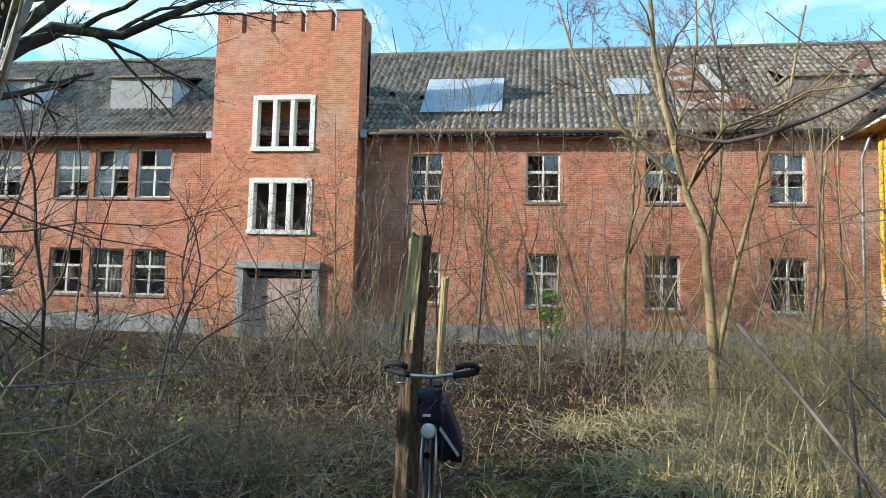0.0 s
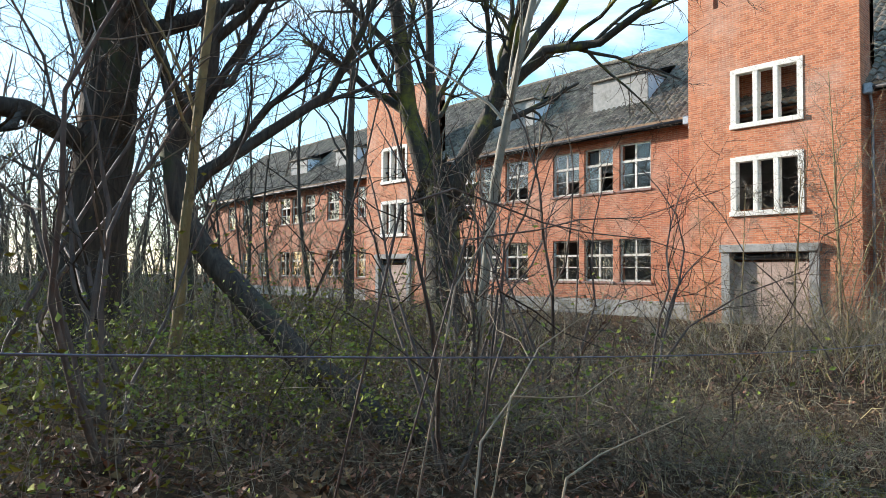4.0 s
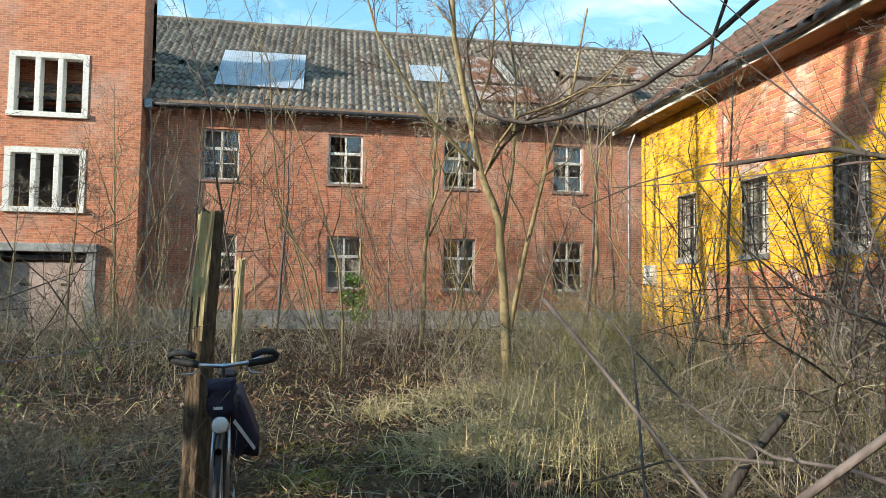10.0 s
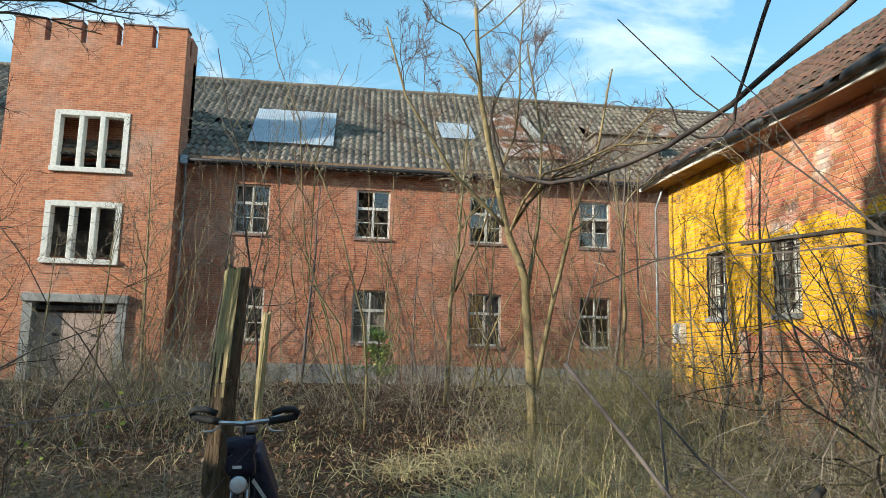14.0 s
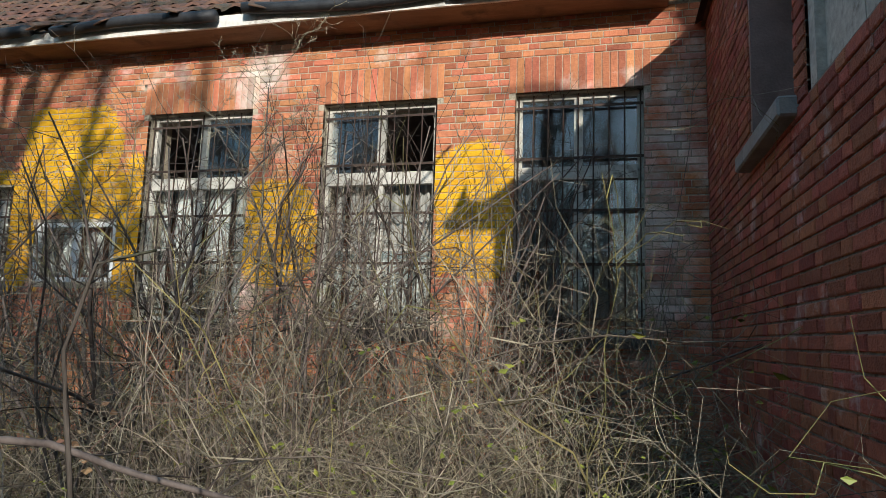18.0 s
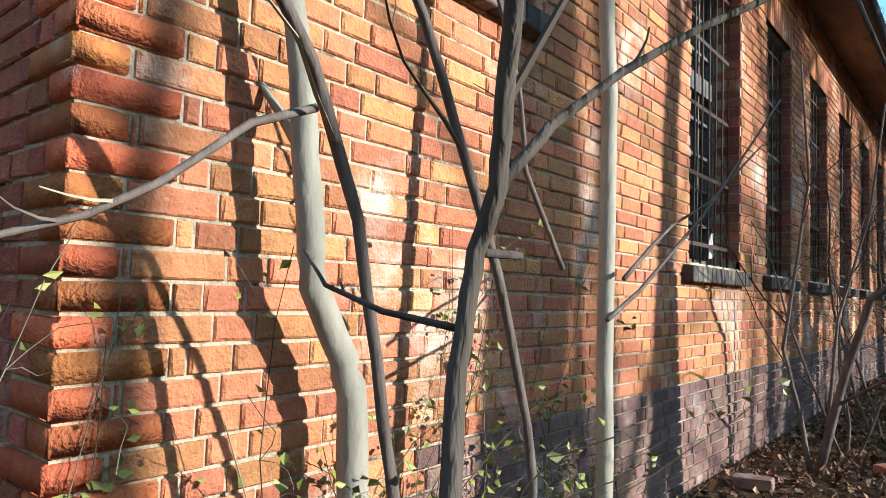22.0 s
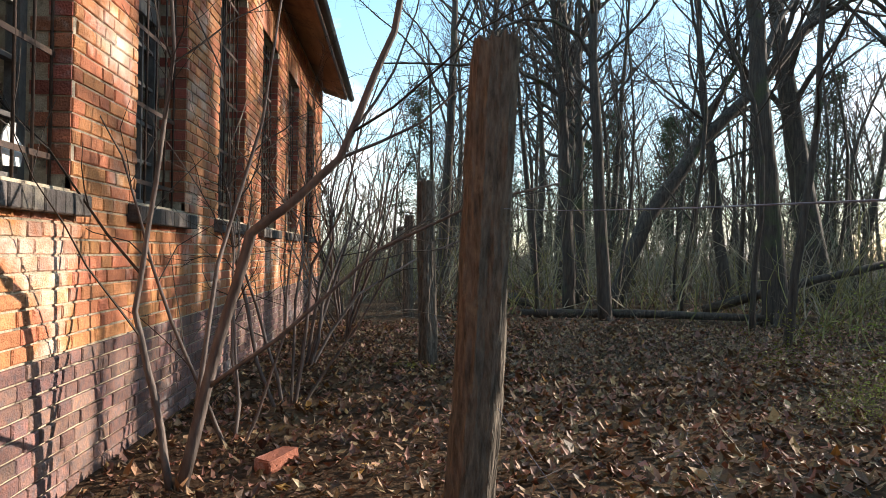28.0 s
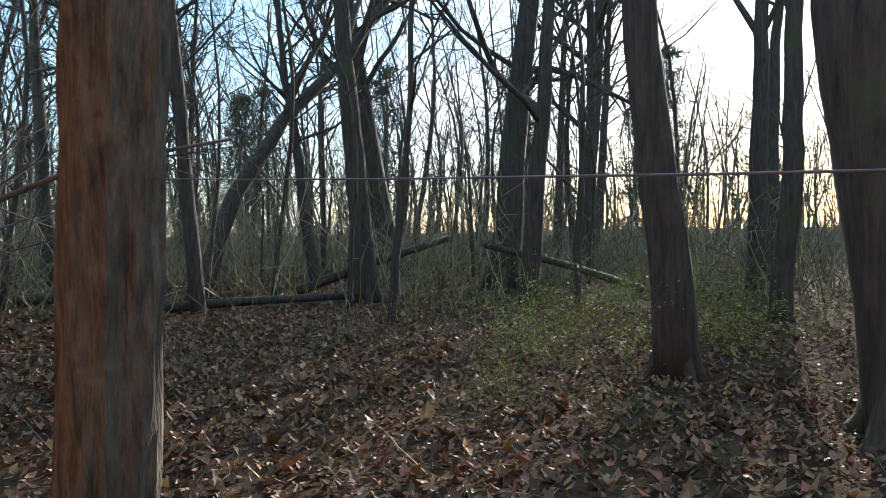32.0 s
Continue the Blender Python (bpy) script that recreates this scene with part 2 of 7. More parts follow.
YELLOW = [(13.4, 3.6, 1.55, 1.6), (10.3, 2.3, 2.6, 0.85), (7.55, 3.25, 0.75, 0.75), (6.6, 2.4, 0.3, 0.9), (4.6, 2.35, 0.45, 0.6), (2.35, 2.55, 0.45, 0.75), (13.6, 1.3, 1.4, 0.9)]
M["bricks_y"] = paint_over(mat("painted_bricks", (0.56, 0.21, 0.1), (0.42, 0.145, 0.075), c3=(0.7, 0.58, 0.5), scale3=0.9, at3=0.53, rand="island", **BRICK), YELLOW, (0.82, 0.44, 0.012))
# near-black noise in both mortars stands in for the shadow in lost joints
M["mortar"] = mat("lime_mortar", (0.53, 0.45, 0.33), (0.33, 0.28, 0.2), scale=40, c3=(0.04, 0.032, 0.028), scale3=7, at3=0.54, bump=0.5, bump_scale=120)
# north-face mortar: base colour also darkened for the shade on that side
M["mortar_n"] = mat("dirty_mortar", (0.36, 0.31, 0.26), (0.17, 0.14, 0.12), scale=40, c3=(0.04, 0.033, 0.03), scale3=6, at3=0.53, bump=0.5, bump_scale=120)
M["concrete"] = mat("grey_concrete", (0.34, 0.33, 0.31), (0.22, 0.22, 0.21), scale=6, c3=(0.14, 0.14, 0.12), at3=0.55)
M["white_frame"] = mat("weathered_white_paint", (0.75, 0.72, 0.66), (0.56, 0.53, 0.47), scale=14, c3=(0.3, 0.27, 0.23), scale3=5, at3=0.6, bump=0.15)
M["hall_frame"] = mat("flaking_cream_paint", (0.6, 0.57, 0.5), (0.4, 0.37, 0.31), scale=14, c3=(0.2, 0.17, 0.14), scale3=7, at3=0.56, bump=0.2)
M["old_frame"] = mat("flaking_grey_paint", (0.64, 0.61, 0.54), (0.38, 0.35, 0.3), scale=18, c3=(0.16, 0.13, 0.1), scale3=6, at3=0.58)
M["tile"] = mat("weathered_roof_tile", (0.25, 0.215, 0.172), (0.085, 0.074, 0.06), scale=9, c3=(0.1, 0.09, 0.06), scale3=0.9, at3=0.62, rough=0.9, spec=0.2, rand="island", amount=0.4)
M["roof_felt"] = mat("black_roof_underlay", (0.05, 0.045, 0.04), (0.03, 0.027, 0.024), scale=4)
M["tile_red"] = mat("mossy_red_roof_tile", (0.17, 0.085, 0.055), (0.08, 0.05, 0.038), scale=6, c3=(0.06, 0.05, 0.035), scale3=1.5, at3=0.5, rough=0.9, rand="island")
M["tin"] = mat("galvanised_sheet", (0.74, 0.8, 0.86), (0.56, 0.63, 0.7), scale=3, c3=(0.34, 0.15, 0.07), scale3=1.1, at3=0.68, rough=0.5, metal=0.1, bump=0.05)
M["rusty_tin"] = mat("rusty_sheet", (0.45, 0.2, 0.1), (0.28, 0.13, 0.075), scale=6, c3=(0.7, 0.66, 0.62), scale3=1.4, at3=0.47, rough=0.7, metal=0.1)
M["gutter"] = mat("black_gutter", (0.05, 0.05, 0.052), (0.025, 0.025, 0.027), scale=10, rough=0.55, metal=0.3)
M["zinc"] = mat("zinc_pipe", (0.33, 0.35, 0.38), (0.2, 0.21, 0.23), scale=8, rough=0.5, metal=0.6)
M["iron"] = mat("rusty_iron", (0.045, 0.035, 0.03), (0.08, 0.045, 0.03), scale=30, rough=0.75, metal=0.3)
M["plank"] = mat("grey_plank", (0.28, 0.24, 0.2), (0.17, 0.14, 0.115), scale=9, stretch=(1, 1, 0.15), c3=(0.1, 0.08, 0.07), scale3=4, rand="island")
M["soffit"] = mat("brown_soffit_board", (0.3, 0.19, 0.11), (0.17, 0.1, 0.06), scale=7, stretch=(1, 0.2, 1), c3=(0.09, 0.06, 0.045), scale3=2)
M["post"] = mat("split_oak_post", (0.2, 0.165, 0.128), (0.05, 0.041, 0.033), scale=46, stretch=(1, 1, 0.2), c3=(0.2, 0.17, 0.125), scale3=7, at3=0.57, bump=1.0, bump_scale=70, spec=0.12)
M["post_brown"] = mat("brown_furrowed_post", (0.2, 0.138, 0.083), (0.06, 0.042, 0.028), scale=48, stretch=(1, 1, 0.26), c3=(0.2, 0.15, 0.085), scale3=5, at3=0.6, bump=1.0, bump_scale=60, spec=0.12)
M["post_pale"] = mat("peeled_pale_wood", (0.55, 0.44, 0.22), (0.3, 0.22, 0.1), scale=26, stretch=(1, 1, 0.08), c3=(0.5, 0.42, 0.15), scale3=4, at3=0.56, bump=0.8)
M["bark"] = mat("dark_bark", (0.105, 0.086, 0.07), (0.04, 0.033, 0.028), scale=22, stretch=(1, 1, 0.14), c3=(0.075, 0.085, 0.042), scale3=1.6, at3=0.56, bump=1.0, bump_scale=34, spec=0.15)
M["bark_moss"] = mat("mossy_bark", (0.07, 0.058, 0.045), (0.03, 0.026, 0.021), scale=22, stretch=(1, 1, 0.14), c3=(0.16, 0.15, 0.025), scale3=1.4, at3=0.52, bump=1.0, bump_scale=34)
M["bark_grey"] = mat("smooth_grey_bark", (0.36, 0.33, 0.27), (0.23, 0.21, 0.165), scale=12, stretch=(1, 1, 0.4), c3=(0.1, 0.09, 0.07), scale3=9, at3=0.62, bump=0.3, bump_scale=30)
M["bark_young"] = mat("young_ochre_bark", (0.33, 0.25, 0.115), (0.16, 0.118, 0.058), scale=14, stretch=(1, 1, 0.3), c3=(0.1, 0.08, 0.05), scale3=5, bump=0.3)
M["bark_brown"] = mat("brown_sapling_bark", (0.17, 0.135, 0.115), (0.075, 0.057, 0.05), scale=16, stretch=(1, 1, 0.3), bump=0.35, rough=0.7, spec=0.2)
M["twig"] = mat("grey_twig", (0.29, 0.237, 0.175), (0.085, 0.066, 0.049), scale=5, rand="island", amount=0.6, bump=0, spec=0.2)
M["twig_straw"] = mat("dry_grey_twig", (0.38, 0.32, 0.23), (0.13, 0.107, 0.076), scale=5, rand="island", amount=0.45, bump=0, spec=0.2)
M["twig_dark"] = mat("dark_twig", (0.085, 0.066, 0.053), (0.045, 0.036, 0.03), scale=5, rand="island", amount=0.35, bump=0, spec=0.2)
M["twig_pale"] = mat("bleached_twig", (0.46, 0.395, 0.27), (0.2, 0.165, 0.108), scale=5, rand="island", amount=0.4, bump=0, spec=0.2)
M["twig_brown"] = mat("red_brown_twig", (0.17, 0.105, 0.07), (0.1, 0.062, 0.044), scale=5, rand="island", amount=0.35, bump=0)
M["twig_olive"] = mat("olive_twig", (0.3, 0.262, 0.1), (0.11, 0.095, 0.04), scale=5, rand="island", amount=0.45, bump=0, spec=0.2)
M["leaf"] = mat("dead_leaves", (0.31, 0.17, 0.088), (0.11, 0.06, 0.036), scale=3, c3=(0.42, 0.31, 0.21), scale3=6, at3=0.6, rand="island", amount=0.7, bump=0.2, rough=0.6, spec=0.3)
M["leaf_bright"] = mat("orange_dead_leaves", (0.4, 0.19, 0.05), (0.26, 0.12, 0.035), scale=3, rand="island", amount=0.4, bump=0.2, rough=0.7)
M["dark_frame"] = mat("dark_weathered_frame", (0.17, 0.16, 0.15), (0.09, 0.085, 0.08), scale=18, c3=(0.3, 0.28, 0.25), scale3=6, at3=0.62)
M["vine"] = mat("yellow_green_vine_leaves", (0.3, 0.28, 0.055), (0.1, 0.13, 0.028), scale=4, rand="island", amount=0.5, bump=0, rough=0.5)
M["twig_wood"] = mat("grey_green_underwood", (0.3, 0.27, 0.18), (0.13, 0.117, 0.08), scale=2, rand="island", amount=0.5, bump=0, spec=0.1)
M["green"] = mat("privet_leaves", (0.3, 0.31, 0.06), (0.13, 0.16, 0.032), scale=4, rand="island", amount=0.5, bump=0, rough=0.7, spec=0.1)
M["needle"] = mat("pine_needles", (0.05, 0.075, 0.03), (0.03, 0.05, 0.022), scale=4, rand="island", amount=0.35, bump=0)
M["grass_dry"] = mat("dry_grass", (0.62, 0.5, 0.26), (0.42, 0.33, 0.16), scale=4, rand="island", amount=0.4, bump=0)
M["grass"] = mat("moss_grass", (0.36, 0.28, 0.06), (0.2, 0.17, 0.035), scale=4, rand="island", amount=0.4, bump=0)
M["soil"] = mat("leafy_soil", (0.09, 0.055, 0.034), (0.032, 0.021, 0.014), scale=16, c3=(0.11, 0.07, 0.041), scale3=1.4, at3=0.5, bump=1.0, bump_scale=30, spec=0.02, rough=1.0)
M["rubber"] = mat("black_rubber", (0.02, 0.02, 0.02), (0.03, 0.03, 0.03), scale=40, rough=0.75, bump=0.1)
M["cloth"] = mat("dark_violet_nylon", (0.017, 0.015, 0.026), (0.032, 0.025, 0.05), scale=20, rough=0.7, bump=0.3)
M["black"] = mat("black_plastic", (0.015, 0.015, 0.017), (0.025, 0.025, 0.027), scale=20, rough=0.4, bump=0)
M["chrome"] = mat("brushed_aluminium", (0.6, 0.6, 0.62), (0.45, 0.45, 0.48), scale=30, rough=0.28, metal=0.9, bump=0)
M["wire"] = mat("galvanised_wire", (0.17, 0.175, 0.22), (0.1, 0.1, 0.14), scale=30, rough=0.55, metal=0.3, bump=0)
M["white"] = mat("white_enamel", (0.78, 0.78, 0.76), (0.66, 0.66, 0.64), scale=20, rough=0.4, bump=0)
M["amber"] = mat("amber_reflector", (0.7, 0.35, 0.02), (0.6, 0.3, 0.02), scale=20, rough=0.3, bump=0)
M["net"] = mat("yellowed_net_curtain", (0.42, 0.41, 0.37), (0.2, 0.2, 0.18), scale=6, stretch=(6, 6, 0.3), bump=0.2)
M["curtain"] = mat("dirty_net_curtain", (0.14, 0.14, 0.13), (0.06, 0.06, 0.057), scale=6, stretch=(6, 6, 0.3), bump=0.2)
M["plaster"] = mat("pink_grey_plaster", (0.36, 0.24, 0.21), (0.25, 0.17, 0.15), scale=5, c3=(0.2, 0.13, 0.11), at3=0.5)
M["dark_room"] = mat("bare_grey_plaster", (0.25, 0.24, 0.22), (0.17, 0.16, 0.15), scale=3)
glass = bpy.data.materials.new("window_glass")
glass.use_nodes = True
g_b = glass.node_tree.nodes["Principled BSDF"]
g_b.inputs["Base Color"].default_value = (0.82, 0.88, 0.9, 1)
g_b.inputs["Roughness"].default_value, g_b.inputs["Transmission Weight"].default_value = 0.04, 1.0
g_b.inputs["IOR"].default_value = 1.7
M["glass"] = glass

# ---- building blocks ----
def link(name, verts, faces, material, parent=None, label="", smooth=False):
    me = bpy.data.meshes.new(name)
    me.from_pydata(verts, [], faces)
    me.materials.append(material)
    if smooth:
        me.shade_smooth()
    ob = new(name, me)
    if parent:
        ob.parent = parent
    return tagged(ob, label)


def part(name, bm, material, parent=None, label="", smooth=False):
    """One bmesh as one mesh object, under a thing or a part."""
    me = bpy.data.meshes.new(name)
    bm.to_mesh(me)
    bm.free()
    me.materials.append(material)
    if smooth:
        me.shade_smooth()
    ob = new(name, me)
    if parent:
        ob.parent = parent
    return tagged(ob, label)


def thing(name, label, category, x=0, y=0, z=0, rz=0, group="", kind=""):
    ob = new(name)
    ob.empty_display_size = 0.1
    ob.matrix_basis = pose(x, y, z, 0, 0, rz)
    return tagged(ob, label, category, group, kind)


def box(bm, x0, x1, y0, y1, z0, z1, bevel=0.0):
    v = [bm.verts.new((x, y, z)) for z in (z0, z1) for x, y in ((x0, y0), (x1, y0), (x1, y1), (x0, y1))]
    f = [bm.faces.new([v[i] for i in q]) for q in ((3, 2, 1, 0), (4, 5, 6, 7), (0, 1, 5, 4), (1, 2, 6, 5), (2, 3, 7, 6), (3, 0, 4, 7))]
    if bevel:
        bmesh.ops.bevel(bm, geom=list({e for q in f for e in q.edges}), offset=bevel, segments=1, affect="EDGES")
    return bm


def boxes(*rows, bevel=0.0):
    bm = bmesh.new()
    for r in rows:
        box(bm, *r, bevel=bevel)
    return bm


class Tubes:
    """Many tapered round bars in one mesh."""

    def __init__(self):
        self.v, self.f = [], []

    def add(self, pts, r0, r1, sides=4, cap=False):
        pts = [Vector(p) for p in pts]
        base, n = len(self.v), len(pts)
        up = Vector((0.31, 0.17, 0.93))
        for i, p in enumerate(pts):
            d = (pts[min(i + 1, n - 1)] - pts[max(i - 1, 0)])
            d = d.normalized() if d.length > 1e-9 else Vector((0, 0, 1))
            a = d.cross(up)
            a = a.normalized() if a.length > 0.05 else d.cross(Vector((1, 0, 0))).normalized()
            b = d.cross(a)
            r = r0 + (r1 - r0) * i / max(1, n - 1)
            for k in range(sides):
                w = 2 * math.pi * k / sides
                self.v.append(p + a * (r * math.cos(w)) + b * (r * math.sin(w)))
        for i in range(n - 1):
            for k in range(sides):
                k2 = (k + 1) % sides
                self.f.append((base + i * sides + k, base + i * sides + k2, base + (i + 1) * sides + k2, base + (i + 1) * sides + k))
        if cap:
            self.f.append(tuple(base + k for k in reversed(range(sides))))
            self.f.append(tuple(base + (n - 1) * sides + k for k in range(sides)))

    def make(self, name, material, parent=None, label="", smooth=True):
        return link(name, self.v, self.f, material, parent, label, smooth)


def wall(name, across, at, back, u0, u1, z0, z1, holes, material, label):
    """A wall in the plane x or y = at, thick towards back, with openings (u0, u1, z0, z1) that go through it."""
    us = sorted({u0, u1, *(h[0] for h in holes), *(h[1] for h in holes)})
    zs = sorted({z0, z1, *(h[2] for h in holes), *(h[3] for h in holes)})
    bm, cache = bmesh.new(), {}

    def p(u, z, deep):
        key = (round(u, 4), round(z, 4), deep)
        if key not in cache:
            cache[key] = bm.verts.new((u, back if deep else at, z) if across == "x" else (back if deep else at, u, z))
        return cache[key]

    def quad(*corners):
        bm.faces.new([p(*c) for c in corners])

    def inside(u, z):
        return any(h[0] < u < h[1] and h[2] < z < h[3] for h in holes)

    solid = {}
    for i in range(len(us) - 1):
        for j in range(len(zs) - 1):
            solid[i, j] = not inside((us[i] + us[i + 1]) / 2, (zs[j] + zs[j + 1]) / 2)
    for (i, j), is_solid in solid.items():
        if not is_solid:
            continue
        a, b, c, d = us[i], us[i + 1], zs[j], zs[j + 1]
        quad((a, c, 0), (b, c, 0), (b, d, 0), (a, d, 0))
        quad((a, d, 1), (b, d, 1), (b, c, 1), (a, c, 1))
        for step, e in (((-1, 0), ((a, d), (a, c))), ((1, 0), ((b, c), (b, d))), ((0, -1), ((a, c), (b, c))), ((0, 1), ((b, d), (a, d)))):
            if not solid.get((i + step[0], j + step[1]), False):
                (ua, za), (ub, zb) = e
                quad((ua, za, 1), (ub, zb, 1), (ub, zb, 0), (ua, za, 0))
    bmesh.ops.recalc_face_normals(bm, faces=bm.faces)
    ob = part(name, bm, material)
    return tagged(ob, label, "wall", kind="structure")


# ---- ground ----
def gz(x, y):
    """The height of the ground: level by the hall, falling gently towards the long house."""
    a = min(1.0, max(0.0, (y - 1.5) / 4.0))
    b = min(1.0, max(0.0, (y - 6.0) / 18.0))
    h = -0.27 * a * a * (3 - 2 * a) - 0.22 * b
    if y < 20 and x < 0:
        h += 0.07 * noise.noise(Vector((x * 0.35, y * 0.35, 0.3))) * min(1.0, max(0.0, -x / 1.5))
    return h


def spread(lo, hi, fine_lo, fine_hi, fine, coarse):
    out = list(np.arange(fine_lo, fine_hi, fine))
    v, s = fine_hi, fine
    while v < hi:
        out.append(v)
        s = min(coarse, s * 1.25)
        v += s
    out.append(hi)
    v, s = fine_lo, fine
    while v > lo:
        s = min(coarse, s * 1.25)
        v -= s
        out.insert(0, v)
    return out


gx, gy = spread(-420, 420, -14, 5.4, 0.2, 60), spread(-420, 420, -16, 13, 0.2, 60)
verts = []
for y in gy:
    for x in gx:
        z = gz(x, y)
        if -16 < x < -0.2 and -20 < y < 20:
            z += 0.03 * noise.noise(Vector((x * 2.1, y * 2.1, 5))) + 0.015 * noise.noise(Vector((x * 6, y * 6, 9)))
        verts.append((x, y, z))
nx = len(gx)
faces = [(j * nx + i, j * nx + i + 1, (j + 1) * nx + i + 1, (j + 1) * nx + i) for j in range(len(gy) - 1) for i in range(nx - 1)]
tagged(link("ground", verts, faces, M["soil"], smooth=True), "dark damp woodland soil under dead leaves", "ground", kind="structure")

# ---- the long house ----
Y0, YB = 25.3, 37.0
EAVE, RIDGE_Z, RIDGE_Y = 7.55, 12.65, 31.1
XL, XR = -62.0, 17.5
UP, LO = (4.78, 6.6), (0.94, 2.87)
cols_r = [-6.2, -1.81, 2.46, 6.73, 11.0, 15.2]
cols_l = [-21.03, -19.25, -17.43, -27.7, -25.88, -24.07]
cols_f = [-37.2, -39.0, -40.8, -43.9, -45.7, -47.5, -51.0, -54.0, -57.0]
W_R, W_L = 1.25, 1.5
holes = [(x, x + W_R, *s) for x in cols_r for s in (UP, LO)]
holes += [(x, x + W_L, *s) for x in cols_l for s in ((4.85, 6.84), (0.95, 2.78))]
holes += [(x, x + W_L, *s) for x in sorted(set(cols_f)) for s in ((4.85, 6.84), (0.95, 2.78))]
holes += [(c - 1.6, c + 1.6, a, b) for c in (-11.15, -32.2) for a, b in ((3.7, 5.6), (6.4, 7.2))]
wall("wall_south", "x", Y0, Y0 + 0.42, XL, XR, 0.18, EAVE, holes, M["brick_main"], "long red brick facade with weathered pale patches")
tagged(part("plinth_south", boxes((XL, XR, Y0 - 0.06, Y0 + 0.42, -0.9, 0.18), bevel=0.01), M["concrete"]), "grey rendered plinth under the brick facade", "plinth", kind="structure")
wall("wall_back", "x", YB, YB - 0.42, XL, XR, -0.9, EAVE, [], M["brick_main"], "plain red brick back wall")
for n, x in (("wall_west_gable", XL), ("wall_east_gable", XR)):
    bm = bmesh.new()
    pts = [(x, Y0, -0.9), (x, YB, -0.9), (x, YB, EAVE), (x, RIDGE_Y, RIDGE_Z - 0.1), (x, Y0, EAVE)]
    a = [bm.verts.new(p) for p in pts]
    b = [bm.verts.new((p[0] + (0.4 if x < 0 else -0.4), p[1], p[2])) for p in pts]
    bm.faces.new(a), bm.faces.new(list(reversed(b)))
    for i in range(5):
        bm.faces.new((a[i], b[i], b[(i + 1) % 5], a[(i + 1) % 5]))
    bmesh.ops.recalc_face_normals(bm, faces=bm.faces)
    tagged(part(n, bm, M["brick_side"]), "red brick gable wall of the long house", "wall", kind="structure")
tagged(part("floor_upper", boxes((XL + 0.5, XR - 0.5, Y0 + 0.45, YB - 0.45, 3.4, 3.65)), M["dark_room"]), "bare grey floor between the storeys", "floor", kind="structure")
tagged(part("floor_lower", boxes((XL + 0.5, XR - 0.5, Y0 + 0.45, YB - 0.45, -0.3, 0.05)), M["dark_room"]), "bare grey ground floor of the house", "floor", kind="structure")
tagged(part("ceiling", boxes((XL + 0.5, XR - 0.5, Y0 + 0.45, YB - 0.45, 7.1, 7.3)), M["dark_room"]), "bare grey ceiling under the roof", "ceiling", kind="structure")
tagged(part("wall_inner", boxes((XL + 0.5, XR - 0.5, Y0 + 4.4, Y0 + 4.55, 0.05, 3.4), (XL + 0.5, XR - 0.5, Y0 + 4.4, Y0 + 4.55, 3.65, 7.1)), M["dark_room"]), "dim plastered corridor wall inside the house", "wall", kind="structure")
ROOF_T = (RIDGE_Z - EAVE + 0.35) / (RIDGE_Y - (Y0 - 0.55))


def roof_z(y):
    return EAVE - 0.35 + ROOF_T * (y - (Y0 - 0.55))


def pantiles(x0, x1, y0, y1, zf, pitch=0.27, rows=0.33, along="x", amp=0.055, sag=0.0, seed=1, lost=0.002):
    """Courses of curved tiles, each a piece of its own with a lip, lapping the one below and sitting a little askew."""
    rr, v, f = random.Random(seed), [], []
    profile = ((0.0, -0.5), (0.16, 0.45), (0.4, 1.0), (0.64, 0.5), (0.84, -0.45), (1.03, -0.6))
    cols, count = int((x1 - x0) / pitch), max(1, int(round((y1 - y0) / rows)))
    for r in range(count):
        ya, yb = y0 + (y1 - y0) * r / count, y0 + (y1 - y0) * (r + 1.14) / count
        for c in range(cols):
            if rr.random() < lost:
                continue
            u0, off, slip, lift0 = x0 + (x1 - x0) * c / cols, rr.gauss(0, 0.006), rr.gauss(0, 0.007), rr.gauss(0, 0.004)
            base = len(v)
            for yy, lift in ((ya + slip, 0.035), (ya + slip, 0.075), (yb + slip, 0.0)):
                dip = sag * noise.noise(Vector((u0 * 0.25, yy * 0.3, 7.0)))
                for k, w in profile:
                    u, z = u0 + k * pitch + off * (yy - ya) * 3, zf(yy) + lift + lift0 + w * amp + dip
                    v.append((u, yy, z) if along == "x" else (yy, u, z))
            f += [(base + e * 6 + k, base + e * 6 + k + 1, base + (e + 1) * 6 + k + 1, base + (e + 1) * 6 + k) for e in range(2) for k in range(5)]
    return v, f


roof = thing("roof", "long grey weathered pantile roof with moss and tin patches", "roof", kind="structure")
for a, b in ((XL - 0.3, XR + 0.3),):
    v, f = pantiles(a, b, Y0 - 0.6, RIDGE_Y, roof_z, sag=0.05)
    tiles = link("roof_tiles", v, f, M["tile"], roof)
    tagged(tiles, kind="stuff")
bm = bmesh.new()
for q in (((XL - 0.3, RIDGE_Y, RIDGE_Z), (XR + 0.3, RIDGE_Y, RIDGE_Z), (XR + 0.3, YB + 0.6, EAVE - 0.3), (XL - 0.3, YB + 0.6, EAVE - 0.3)),
          ((XL - 0.3, Y0 - 0.5, roof_z(Y0 - 0.5) - 0.12), (XR + 0.3, Y0 - 0.5, roof_z(Y0 - 0.5) - 0.12), (XR + 0.3, RIDGE_Y, RIDGE_Z - 0.14), (XL - 0.3, RIDGE_Y, RIDGE_Z - 0.14))):
    bm.faces.new([bm.verts.new(p) for p in q])
part("roof_boarding", bm, M["roof_felt"], roof)
ridge = Tubes()
x = XL
